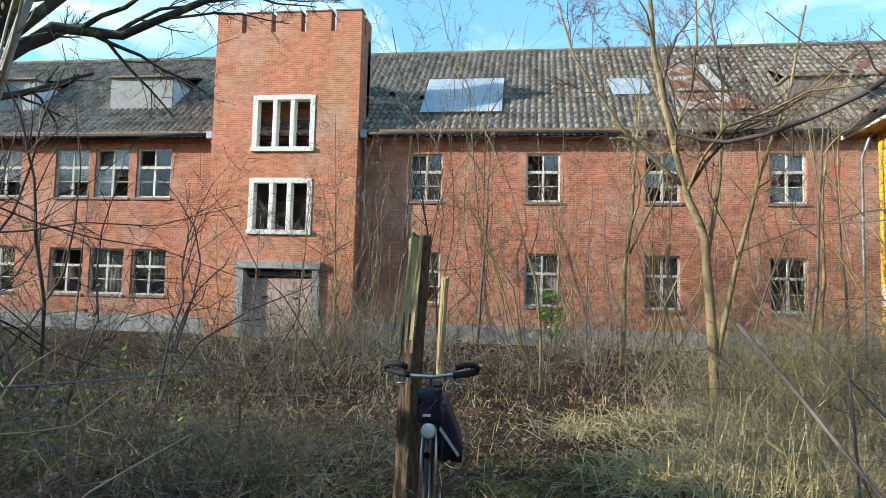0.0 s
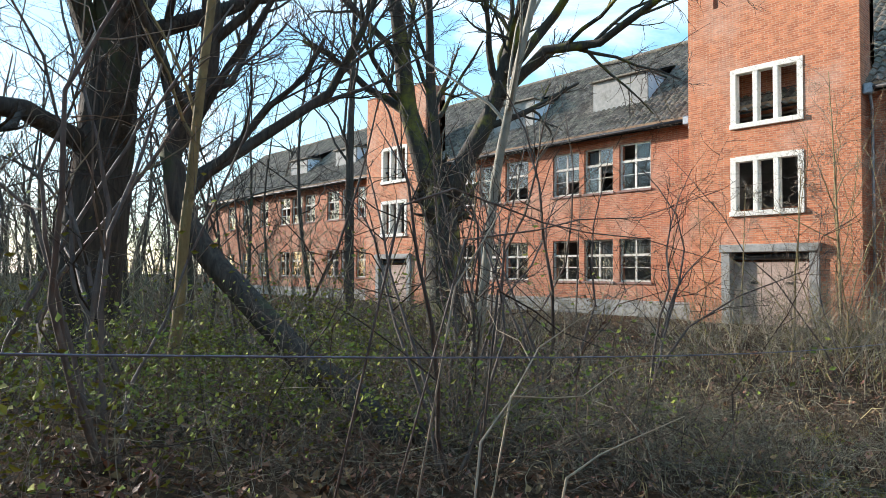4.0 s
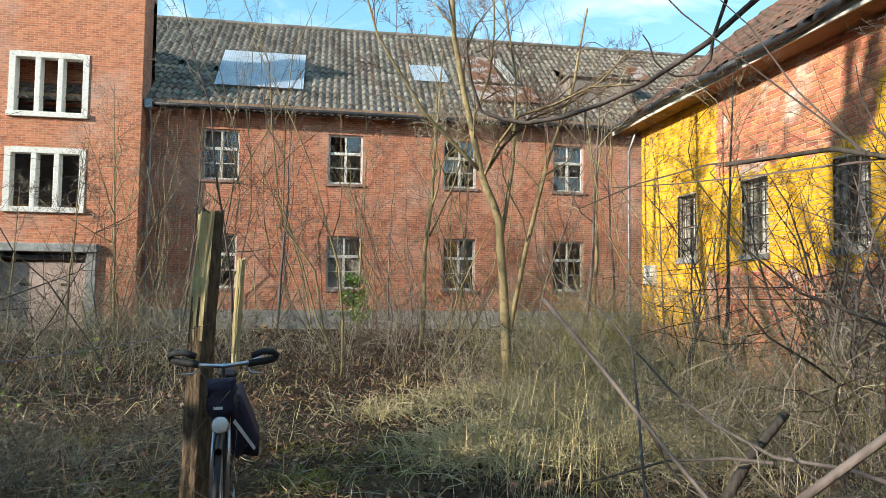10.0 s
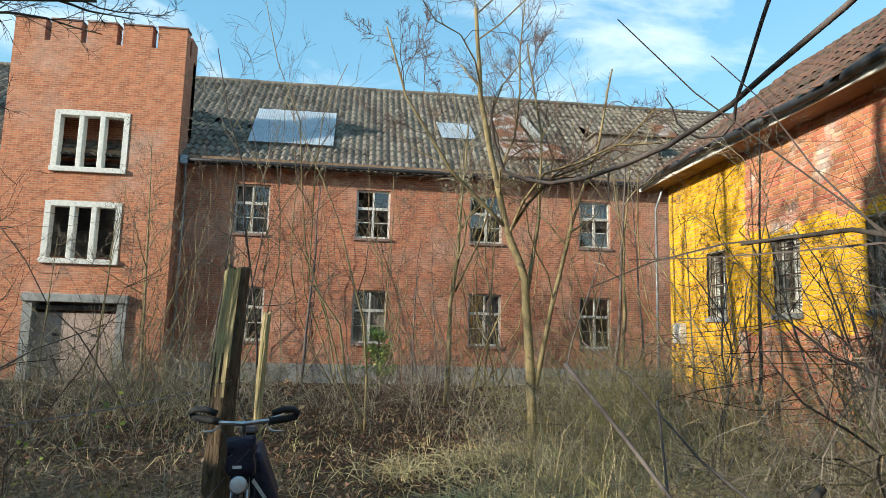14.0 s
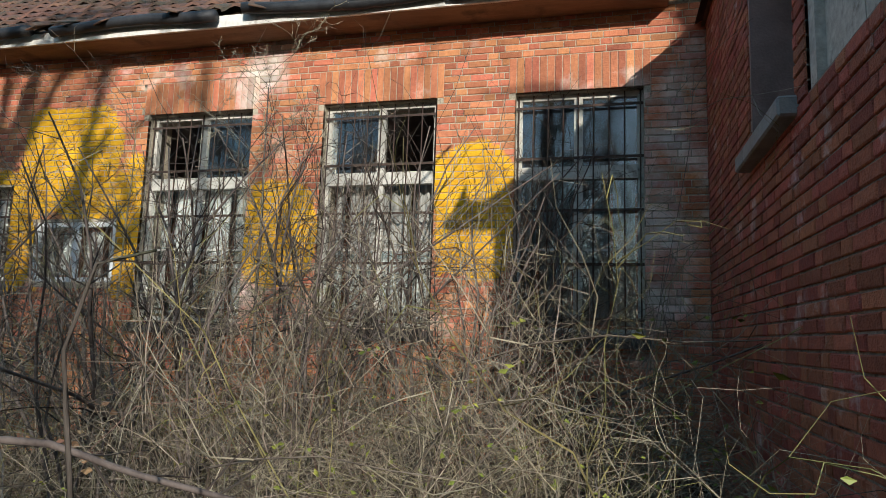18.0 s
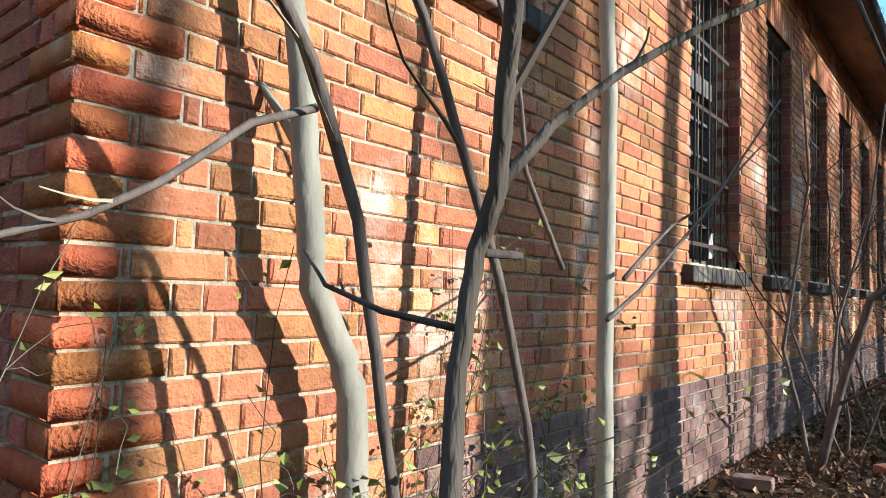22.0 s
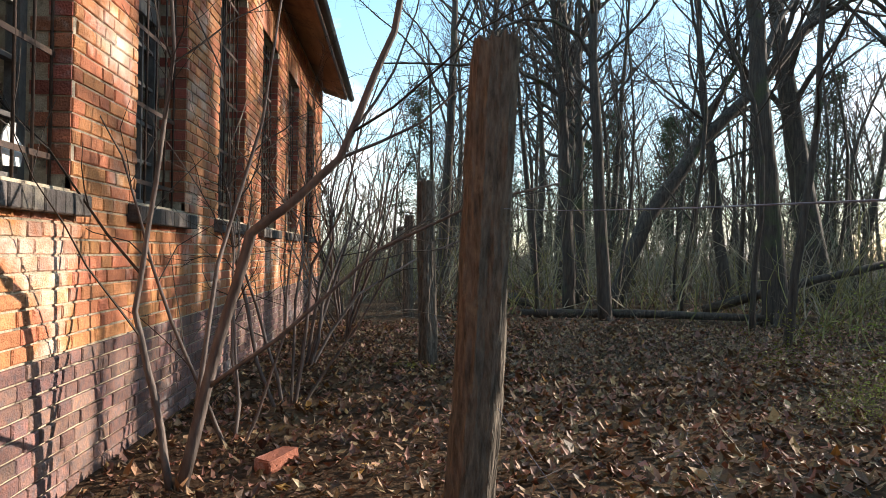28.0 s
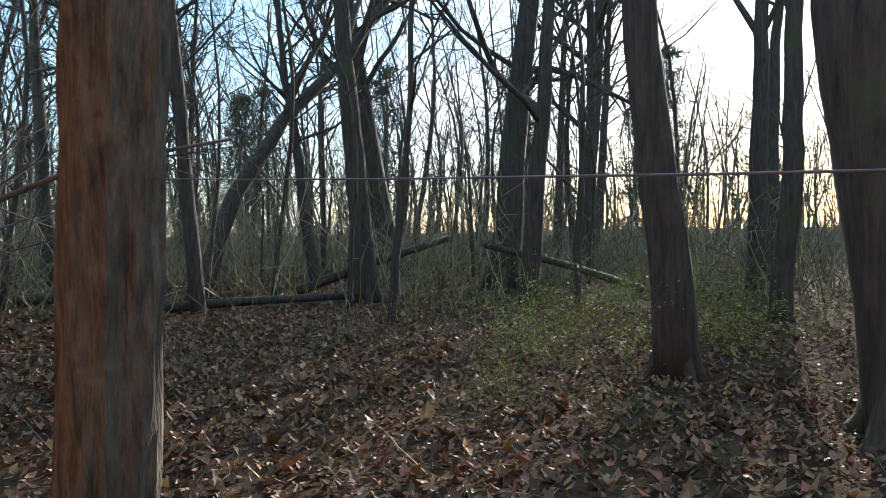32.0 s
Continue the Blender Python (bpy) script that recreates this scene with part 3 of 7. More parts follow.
while x < XR:
    z = RIDGE_Z + 0.02 + 0.05 * noise.noise(Vector((x * 0.25, 0, 3)))
    ridge.add([(x, RIDGE_Y, z), (x + 0.42, RIDGE_Y, z + 0.02)], 0.13, 0.115, 7)
    x += 0.38
ridge.make("ridge_tiles", M["tile"], roof)
eaves = thing("eaves", "dark wooden eaves with a black half-round gutter", "eaves", kind="structure")
part("eaves_board", boxes((XL, XR, Y0 - 0.5, Y0 - 0.002, EAVE - 0.32, EAVE - 0.24), (XL, XR, Y0 - 0.5, Y0 - 0.45, EAVE - 0.3, EAVE - 0.12)), M["soffit"], eaves)
for a, b in ((XL, -14.0), (-8.0, XR)):
    g = Tubes()
    g.add([(a + (b - a) * i / 20, Y0 - 0.58, EAVE - 0.3 + 0.03 * noise.noise(Vector((i * 1.3, a, 0)))) for i in range(21)], 0.07, 0.07, 7, True)
    g.make("gutter", M["gutter"], eaves)

# ---- towers ----
def tower(name, x0, x1, label):
    yf, yb, top, crown = 24.5, 25.98, 11.18, 11.95
    t = thing(name, label, "tower", kind="structure")
    cx = (x0 + x1) / 2
    wu, wl_, dr = (cx - 1.24, cx + 1.18, 6.62, 8.7), (cx - 1.26, cx + 1.18, 3.46, 5.5), (cx - 1.57, cx + 1.63, -0.7, 2.33)
    ob = wall("wall_front", "x", yf, yf + 0.42, x0, x1, -0.9, top, [wu, wl_, dr], M["brick_tower"], "orange red brick tower front")
    ob.parent = t
    for xs, xb in ((x0, x0 + 0.42), (x1, x1 - 0.42)):
        ob = wall("wall_side", "y", xs, xb, yf + 0.42, yb, -0.9, top, [], M["brick_side"], "red brick tower side")
        ob.parent = t
    ob = wall("wall_rear", "x", yb, yb - 0.42, x0, x1, EAVE, top, [], M["brick_main"], "red brick tower rear")
    ob.parent = t
    part("tower_roof", boxes((x0 + 0.3, x1 - 0.3, yf + 0.3, yb - 0.3, 10.9, 11.05)), M["concrete"], t)
    n, gap = 5, 0.2
    w = (x1 - x0 - gap * (n - 1)) / n
    for i in range(n):
        a = x0 + i * (w + gap)
        m = part("merlon", boxes((a, a + w, yf - 0.003, yf + 0.45, top, crown)), M["brick_tower"], t)
        part("coping", boxes((a - 0.03, a + w + 0.03, yf - 0.04, yf + 0.48, crown, crown + 0.06), bevel=0.01), M["brick_dark"], m)
    for xs in (x0 - 0.003, x1 - 0.447):
        part("merlon", boxes((xs, xs + 0.45, yf + 0.65, yb, top, crown)), M["brick_side"], t)
    for a, b, c, d in (wu, wl_):
        win = thing("tower_window", "three-light window with pale concrete mullions and no glass", "window")
        y = yf - 0.03
        part("window_frame", boxes((a - 0.02, a + 0.17, y, yf + 0.3, c, d), (b - 0.17, b + 0.02, y, yf + 0.3, c, d),
                                   (a + 0.17, b - 0.17, y, yf + 0.3, d - 0.17, d + 0.02)), M["white_frame"], win)
        part("window_sill", boxes((a - 0.04, b + 0.04, y - 0.07, yf + 0.3, c - 0.1, c + 0.08), bevel=0.012), M["white_frame"], win)
        s = (b - a - 0.34) / 3
        for i in (1, 2):
            xm = a + 0.17 + s * i
            part("mullion", boxes((xm - 0.09, xm + 0.09, y, yf + 0.28, c + 0.08, d - 0.17), bevel=0.02), M["white_frame"], win)
        for i in range(3):
            xa, xb = a + 0.17 + s * i + 0.1, a + 0.17 + s * (i + 1) - 0.1
            zb = c + 0.95 + 0.1 * i
            part("glazing_bar", boxes((xa, xb, yf + 0.22, yf + 0.25, zb, zb + 0.03)), M["iron"], win)
    a, b, c, d = dr
    gate = thing("tower_gate", "bricked-up tower gateway in a pale concrete surround", "gateway", kind="structure")
    for e in (a - 0.03, b - 0.27):
        part("gate_jamb", boxes((e, e + 0.3, yf - 0.12, yf + 0.3, c, d - 0.26)), M["concrete"], gate)
    part("lintel", boxes((a - 0.08, b + 0.08, yf - 0.2, yf + 0.3, d - 0.26, d + 0.02), bevel=0.02), M["concrete"], gate)
    part("brick_infill", boxes((a + 0.27, b - 0.27, yf + 0.22, yf + 0.36, c, d - 0.6)), M["brick_pale"], gate, "pale lime-washed brick infill")
    for i in (-1, 1):
        xm = (a + b) / 2 + i * 0.62
        part("vent_slot", boxes((xm - 0.14, xm + 0.14, yf + 0.2, yf + 0.23, 0.95, 1.04)), M["black"], gate)
    tb = Tubes()
    tb.add([(a + 0.28, yf + 0.15, d - 0.42), (b - 0.28, yf + 0.15, d - 0.4)], 0.11, 0.11, 8, True)
    tb.make("roller", M["black"], gate, "black roller beam")
    return t


M["brick_pale"] = brick_far("pale_brick", (0.5, 0.36, 0.3), (0.42, 0.28, 0.23), (0.4, 0.33, 0.28))
tower("tower", -13.85, -8.07, "square red brick tower with crenellated top")
tower("tower", -35.0, -29.4, "farther square red brick tower with crenellated top")

# ---- windows of the long house ----
def house_window(x0, x1, z0, z1, y, style, rng):
    win = thing("window_1", {"white": "white-framed sash window with dark panes", "grey": "grey flaking window with dirty panes",
                             "board": "grey window boarded with upright planks", "broken": "broken window with dark openings",
                             "curtain": "old window hung with a dirty curtain"}[style], "window", kind="structure")
    yf = y + 0.1
    mat_f = M["white_frame"] if style == "white" else M["old_frame"]
    w, h = x1 - x0, z1 - z0
    zt = z0 + h * 0.62
    part("window_frame", boxes((x0, x0 + 0.07, yf, yf + 0.09, z0, z1), (x1 - 0.07, x1, yf, yf + 0.09, z0, z1), (x0 + 0.07, x1 - 0.07, yf, yf + 0.09, z1 - 0.07, z1),
                               (x0 + 0.07, x1 - 0.07, yf, yf + 0.09, z0, z0 + 0.08)), mat_f, win)
    part("transom", boxes((x0 + 0.07, x1 - 0.07, yf - 0.02, yf + 0.07, zt - 0.05, zt + 0.05)), mat_f, win)
    xm = (x0 + x1) / 2
    part("mullion", boxes((xm - 0.045, xm + 0.045, yf + 0.003, yf + 0.08, z0 + 0.08, zt - 0.05), (xm - 0.03, xm + 0.03, yf + 0.003, yf + 0.08, zt + 0.05, z1 - 0.07)), mat_f, win)
    zm = (z0 + 0.08 + zt) / 2
    for xa, xb in ((x0 + 0.07, xm - 0.045), (xm + 0.045, x1 - 0.07)):
        part("glazing_bar", boxes((xa, xb, yf + 0.02, yf + 0.06, zm - 0.015, zm + 0.015)), mat_f, win)
    part("window_sill", boxes((x0 - 0.06, x1 + 0.06, y - 0.07, y + 0.1, z0 - 0.1, z0), bevel=0.01), M["brick_dark"], win)
    cells = [(x0 + 0.08, xm - 0.05, z0 + 0.08, zm - 0.015), (xm + 0.05, x1 - 0.08, z0 + 0.08, zm - 0.015), (x0 + 0.08, xm - 0.05, zm + 0.015, zt - 0.05),
             (xm + 0.05, x1 - 0.08, zm + 0.015, zt - 0.05), (x0 + 0.08, xm - 0.04, zt + 0.05, z1 - 0.07), (xm + 0.04, x1 - 0.08, zt + 0.05, z1 - 0.07)]
    for i, (a, b, c, d) in enumerate(cells):
        if rng.random() < {"broken": 0.55, "white": 0.3, "grey": 0.2, "board": 0.3, "curtain": 0.1}[style]:
            continue
        p = part("pane", boxes((a, b, yf + 0.03, yf + 0.036, c, d)), M["glass"], win)
        p.visible_shadow = False
    if style == "board":
        n = 7
        s = (x1 - x0 - 0.14) / n
        for i in range(n):
            a = x0 + 0.07 + s * i
            part("plank", boxes((a + 0.008, a + s - 0.008, yf + 0.1, yf + 0.125, z0 + 0.05 + rng.random() * 0.05, zt - rng.random() * 0.06)), M["plank"], win)
    if style in ("curtain", "grey", "board"):
        bm = bmesh.new()
        n = 28
        lo = z0 + (0.1 if style == "curtain" else h * 0.45)
        rows = [[bm.verts.new((x0 + 0.08 + (w - 0.16) * i / n, yf + 0.2 + 0.03 * math.sin(i * 1.9) + 0.02 * rng.random(), z)) for i in range(n + 1)] for z in (lo, z1 - 0.1)]
        for i in range(n):
            bm.faces.new((rows[0][i], rows[0][i + 1], rows[1][i + 1], rows[1][i]))
        part("curtain", bm, M["curtain"], win, smooth=True)
    return win


rng = random.Random(4)
styles_up = ["curtain", "white", "broken", "grey", "grey", "grey"]
styles_lo = ["grey", "board", "curtain", "broken", "grey", "grey"]
for i, x in enumerate(cols_r):
    house_window(x, x + W_R, *UP, Y0, styles_up[i], rng)
    house_window(x, x + W_R, *LO, Y0, styles_lo[i], rng)
for i, x in enumerate(cols_l + sorted(set(cols_f))):
    house_window(x, x + W_L, 4.85, 6.84, Y0, ("grey", "grey", "white", "white", "grey", "grey")[i % 6], rng)
    house_window(x, x + W_L, 0.95, 2.78, Y0, ("broken", "curtain", "grey")[i % 3], rng)

# ---- the hall: painted west wall, projecting block with its corner ----
XP, YN = 5.21, 14.75                       # painted wall plane and its north end
TOP, SOFF = 4.72, 4.62
small_y = [(12.5, 13.2, 1.75, 2.97), (10.42, 11.1, 1.75, 2.97), (8.4, 9.05, 1.75, 2.97)]
white_y = (6.78, 8.0, 1.75, 2.5)
big_y = [(5.03, 6.46, 1.3, 3.83), (2.77, 4.12, 1.3, 3.83), (0.6, 1.91, 1.3, 3.83)]
holes_p = small_y + [white_y] + big_y
wall("wall_painted", "y", XP + 0.003, XP + 0.45, 0.0, YN, -0.6, TOP, holes_p, M["mortar"], "brick hall wall with peeling yellow paint")
YS, BLOCK_TOP = -15.3, 4.5
win_w = [(-1.82, -1.1, 2.44, 3.5), (-4.9, -3.76, 1.46, 3.75), (-6.62, -5.68, 1.46, 3.75), (-8.5, -7.5, 1.46, 3.75), (-10.3, -9.32, 1.46, 3.75), (-12.1, -11.14, 1.46, 3.75), (-13.9, -12.96, 1.46, 3.75)]
wall("wall_block_west", "y", 0.005, 0.4, YS, 0.0 - 0.005, -0.4, BLOCK_TOP, win_w, M["mortar"], "sunlit red brick hall wall with tall barred windows")
win_n = [(0.45, 1.9, 2.46, 3.9), (2.1, 3.2, 2.5, 3.9)]
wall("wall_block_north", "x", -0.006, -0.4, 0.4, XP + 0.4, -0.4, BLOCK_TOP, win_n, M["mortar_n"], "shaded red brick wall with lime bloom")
wall("wall_block_south", "x", YS, YS + 0.4, 0.4, 12.0, -0.4, BLOCK_TOP, [], M["brick_main"], "plain brick end wall of the hall")
wall("wall_hall_east", "y", 12.0, 12.4, YS, YN, -0.6, BLOCK_TOP, [], M["brick_side"], "plain brick rear wall of the hall")
wall("wall_hall_north", "x", YN, YN - 0.4, XP + 0.45, 12.0, -0.6, TOP, [], M["brick_main"], "brick end wall of the hall")
tagged(part("floor_hall", boxes((0.4, 12.0, YS + 0.4, -0.4, -0.1, 0.2), (XP + 0.45, 12.0, -0.4, YN - 0.4, -0.1, 0.2)), M["dark_room"]), "bare concrete floor inside the hall", "floor", kind="structure")
tagged(part("ceiling_hall", boxes((0.4, 12.0, YS + 0.4, -0.4, 4.2, 4.3), (XP + 0.45, 12.0, -0.4, YN - 0.4, 4.2, 4.3)), M["dark_room"]), "bare plastered ceiling inside the hall", "ceiling", kind="structure")


def bricks(u0, u1, z0, z1, holes, rng, lo=(0, 0), hi=(0, 0), header=0.125, jut=0.005):
    """Stretchers and headers in turn, in courses of 77 mm: (u0, u1, z0, z1, proud) of every brick that is not cut by an opening."""
    out, row, z = [], 0, z0
    while z < z1 - 0.03:
        u, k = u0 - (0.0, header * 1.5, header * 0.25, header * 1.75)[row % 4], row
        while u < u1:
            pitch = header if k % 2 else header * 2
            k += 1
            a, b = max(u, u0 + lo[row % 2]) + 0.005, min(u + pitch, u1 - hi[row % 2]) - 0.005
            if b - a > 0.008:
                cut = False
                for h in holes:
                    if a < h[1] and b > h[0] and z + 0.07 > h[2] and z < h[3]:
                        if a < h[0] - 0.03:
                            b = h[0]
                        elif b > h[1] + 0.03:
                            a = h[1]
                        else:
                            cut = True
                if not cut and b - a > 0.008:
                    out.append((a, b, z + 0.005 + rng.uniform(-0.002, 0.002), z + 0.077 - 0.006, jut * rng.random() * (0.1 if rng.random() < 0.1 else 1)))
            u += pitch
        z += 0.077
        row += 1
    return out


def brick_verts(a, b, c, d, face, inner, across, rng, ch=0.0055):
    """A brick with a worn front: an inner frame of four corners set proud of a chamfer."""
    j = lambda: rng.uniform(-0.0038, 0.0038)  # noqa: E731
    s = -1 if face < inner else 1
    ring = [(a, c), (b, c), (b, d), (a, d)]
    front = [(a + ch + j(), c + ch + j()), (b - ch + j(), c + ch + j()), (b - ch + j(), d - ch + j()), (a + ch + j(), d - ch + j())]
    v = [(u, inner, z) for u, z in ring] + [(u, face - s * ch, z) for u, z in ring] + [(u, face + j() * 0.5, z) for u, z in front]
    f = [(0, 1, 5, 4), (1, 2, 6, 5), (2, 3, 7, 6), (3, 0, 4, 7), (4, 5, 9, 8), (5, 6, 10, 9), (6, 7, 11, 10), (7, 4, 8, 11), (8, 9, 10, 11)]
    if across == "y":
        v = [(q[1], q[0], q[2]) for q in v]
    return v, f


def joined(name, rows, plane, depth, across, material, parent, rng):
    vs, fs = [], []
    for a, b, c, d, out in rows:
        s = -1 if depth > 0 else 1
        v, f = brick_verts(a, b, c, d, plane + s * (0.003 + out), plane + depth, across, rng)
        o = len(vs)
        vs += v
        fs += [tuple(i + o for i in q) for q in f]
    return tagged(link(name, vs, fs, material, parent), kind="stuff")


# brickwork over the mortar beds
rng = random.Random(11)
PARENT = {o.name: o for o in bpy.data.objects}
CUT = 0.68                                  # top of the dark plinth courses
Z_B = -0.245                                # first bed joint


def arches(holes, tall=0.24, z0=-0.245):
    """Upright bricks over each opening, and the strip that they take up."""
    out, strips = [], []
    for a, b, c, d in holes:
        n = int((b - a + 0.14) / 0.077)
        s = (b - a + 0.14) / n
        top = z0 + 0.077 * math.ceil((d + tall - z0) / 0.077)
        strips.append((a - 0.07, b + 0.07, d - 0.01, top - 0.002))
        out += [(a - 0.07 + s * i + 0.004, a - 0.07 + s * (i + 1) - 0.004, d, top - 0.005, 0.004 * rng.random()) for i in range(n)]
    return out, strips


def dark(r):
    """Whether a brick belongs to the dark plinth, which stops short of the corner."""
    return r[2] < CUT and r[1] < -1.02 + 0.12 * math.sin(r[2] * 9)


# west face of the block
up_w, strips_w = arches(win_w)
rows_w = bricks(YS, 0.0, Z_B, BLOCK_TOP - 0.02, win_w + strips_w, rng, hi=(0.25, 0.125)) + up_w
near_w = [r for r in rows_w if r[0] > -2.35 and 0.42 < r[2] and not dark(r) and r[3] < 2.35 and (abs(r[1] - r[0] - 0.115) < 0.004 or abs(r[1] - r[0] - 0.24) < 0.004) and r[3] - r[2] < 0.1]
near_w = near_w[-300:] if len(near_w) > 300 else near_w
chosen = set(map(id, near_w))
joined("brickwork", [r for r in rows_w if id(r) not in chosen and not dark(r)], 0.0, 0.03, "y", M["bricks"], PARENT["wall_block_west"], rng)
joined("plinth_brickwork", [r for r in rows_w if dark(r)], -0.006, 0.05, "y", M["brick_dark"], PARENT["wall_block_west"], rng)
# north face of the block
up_n, strips_n = arches(win_n)
rows_n = bricks(0.0, XP, Z_B, BLOCK_TOP - 0.02, win_n + strips_n, rng, lo=(0.125, 0.25)) + up_n
near_n = [r for r in rows_n if r[1] < 2.6 and 0.5 < r[2] and r[3] < 2.4 and (abs(r[1] - r[0] - 0.115) < 0.004 or abs(r[1] - r[0] - 0.24) < 0.004) and r[3] - r[2] < 0.1][:300]
chosen = set(map(id, near_n))
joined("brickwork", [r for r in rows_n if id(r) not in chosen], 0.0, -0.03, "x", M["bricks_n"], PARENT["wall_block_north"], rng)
# painted wall
up_p, strips_p = arches(big_y, 0.36, -0.55)
rows_p = bricks(0.0, YN, -0.55, TOP - 0.05, holes_p + strips_p, rng) + up_p
joined("brickwork", rows_p, XP, 0.045, "y", M["bricks_y"], PARENT["wall_painted"], rng)


def brick_meshes(width, material, across, face_sign):
    out = []
    for i in range(7):
        v, f = brick_verts(-width / 2, width / 2, -0.033, 0.033, face_sign * 0.003, -face_sign * 0.03, across, rng, 0.0065)
        me = bpy.data.meshes.new("brick")
        me.from_pydata(v, [], f)
        me.materials.append(material)
        out.append(me)
    return out


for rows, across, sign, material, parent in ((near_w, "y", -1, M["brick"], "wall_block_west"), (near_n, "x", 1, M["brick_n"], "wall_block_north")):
    kinds = {0.115: brick_meshes(0.115, material, across, sign), 0.24: brick_meshes(0.24, material, across, sign)}
    for a, b, c, d, out in rows:
        ob = new("brick", rng.choice(kinds[0.115 if b - a < 0.17 else 0.24]))
        ob.parent = PARENT[parent]
        u, z, w = (a + b) / 2, (c + d) / 2, sign * (out + (0.003 if rng.random() < 0.2 else 0))
        ob.location = (w, u, z) if across == "y" else (u, w, z)
        ob.rotation_euler = (rng.uniform(-0.014, 0.014), rng.uniform(-0.014, 0.014), rng.uniform(-0.014, 0.014))


def corner_brick(len_x, len_y, r, seed):
    """A corner brick with a rounded nose."""
    rr = random.Random(seed)
    o = 0.003
    nose = [(-o + r - r * math.cos(a), o - r + r * math.sin(a)) for a in (0, 0.4, 0.8, 1.2, 1.571)]
    outline = [(len_x, o), *reversed(nose), (-o, -len_y), (0.03, -len_y), (0.03, -0.03), (len_x, -0.03)]
    bm = bmesh.new()
    lo = [bm.verts.new((x, y, -0.034)) for x, y in outline]
    hi = [bm.verts.new((x, y, 0.034)) for x, y in outline]
    n = len(outline)
    bm.faces.new(list(reversed(lo))), bm.faces.new(hi)
    for i in range(n):
        bm.faces.new((lo[i], lo[(i + 1) % n], hi[(i + 1) % n], hi[i]))
    bmesh.ops.recalc_face_normals(bm, faces=bm.faces)
    rims = [e for e in bm.edges if abs(e.verts[0].co.z - e.verts[1].co.z) < 1e-5]
    bmesh.ops.bevel(bm, geom=rims, offset=0.004, segments=2, affect="EDGES")
    for v in bm.verts:
        v.co += Vector((rr.uniform(-1, 1), rr.uniform(-1, 1), rr.uniform(-1, 1))) * 0.0024
    me = bpy.data.meshes.new("corner_brick")
    bm.to_mesh(me)
    bm.free()
    me.materials.append(M["brick_round"])
    me.shade_smooth()
    return me


corners = {0: [corner_brick(0.12, 0.245, 0.011, i) for i in range(4)], 1: [corner_brick(0.245, 0.12, 0.011, i + 9) for i in range(4)]}
row, z = 0, Z_B
while z < BLOCK_TOP - 0.06:
    ob = new("corner_brick", rng.choice(corners[row % 2]))
    ob.parent = PARENT["wall_block_west"]
    ob.location = (rng.uniform(-0.009, 0.003), rng.uniform(-0.003, 0.009), z + 0.038)
    ob.rotation_euler = (rng.uniform(-0.01, 0.01), rng.uniform(-0.01, 0.01), rng.uniform(-0.02, 0.02))
    z += 0.077
    row += 1


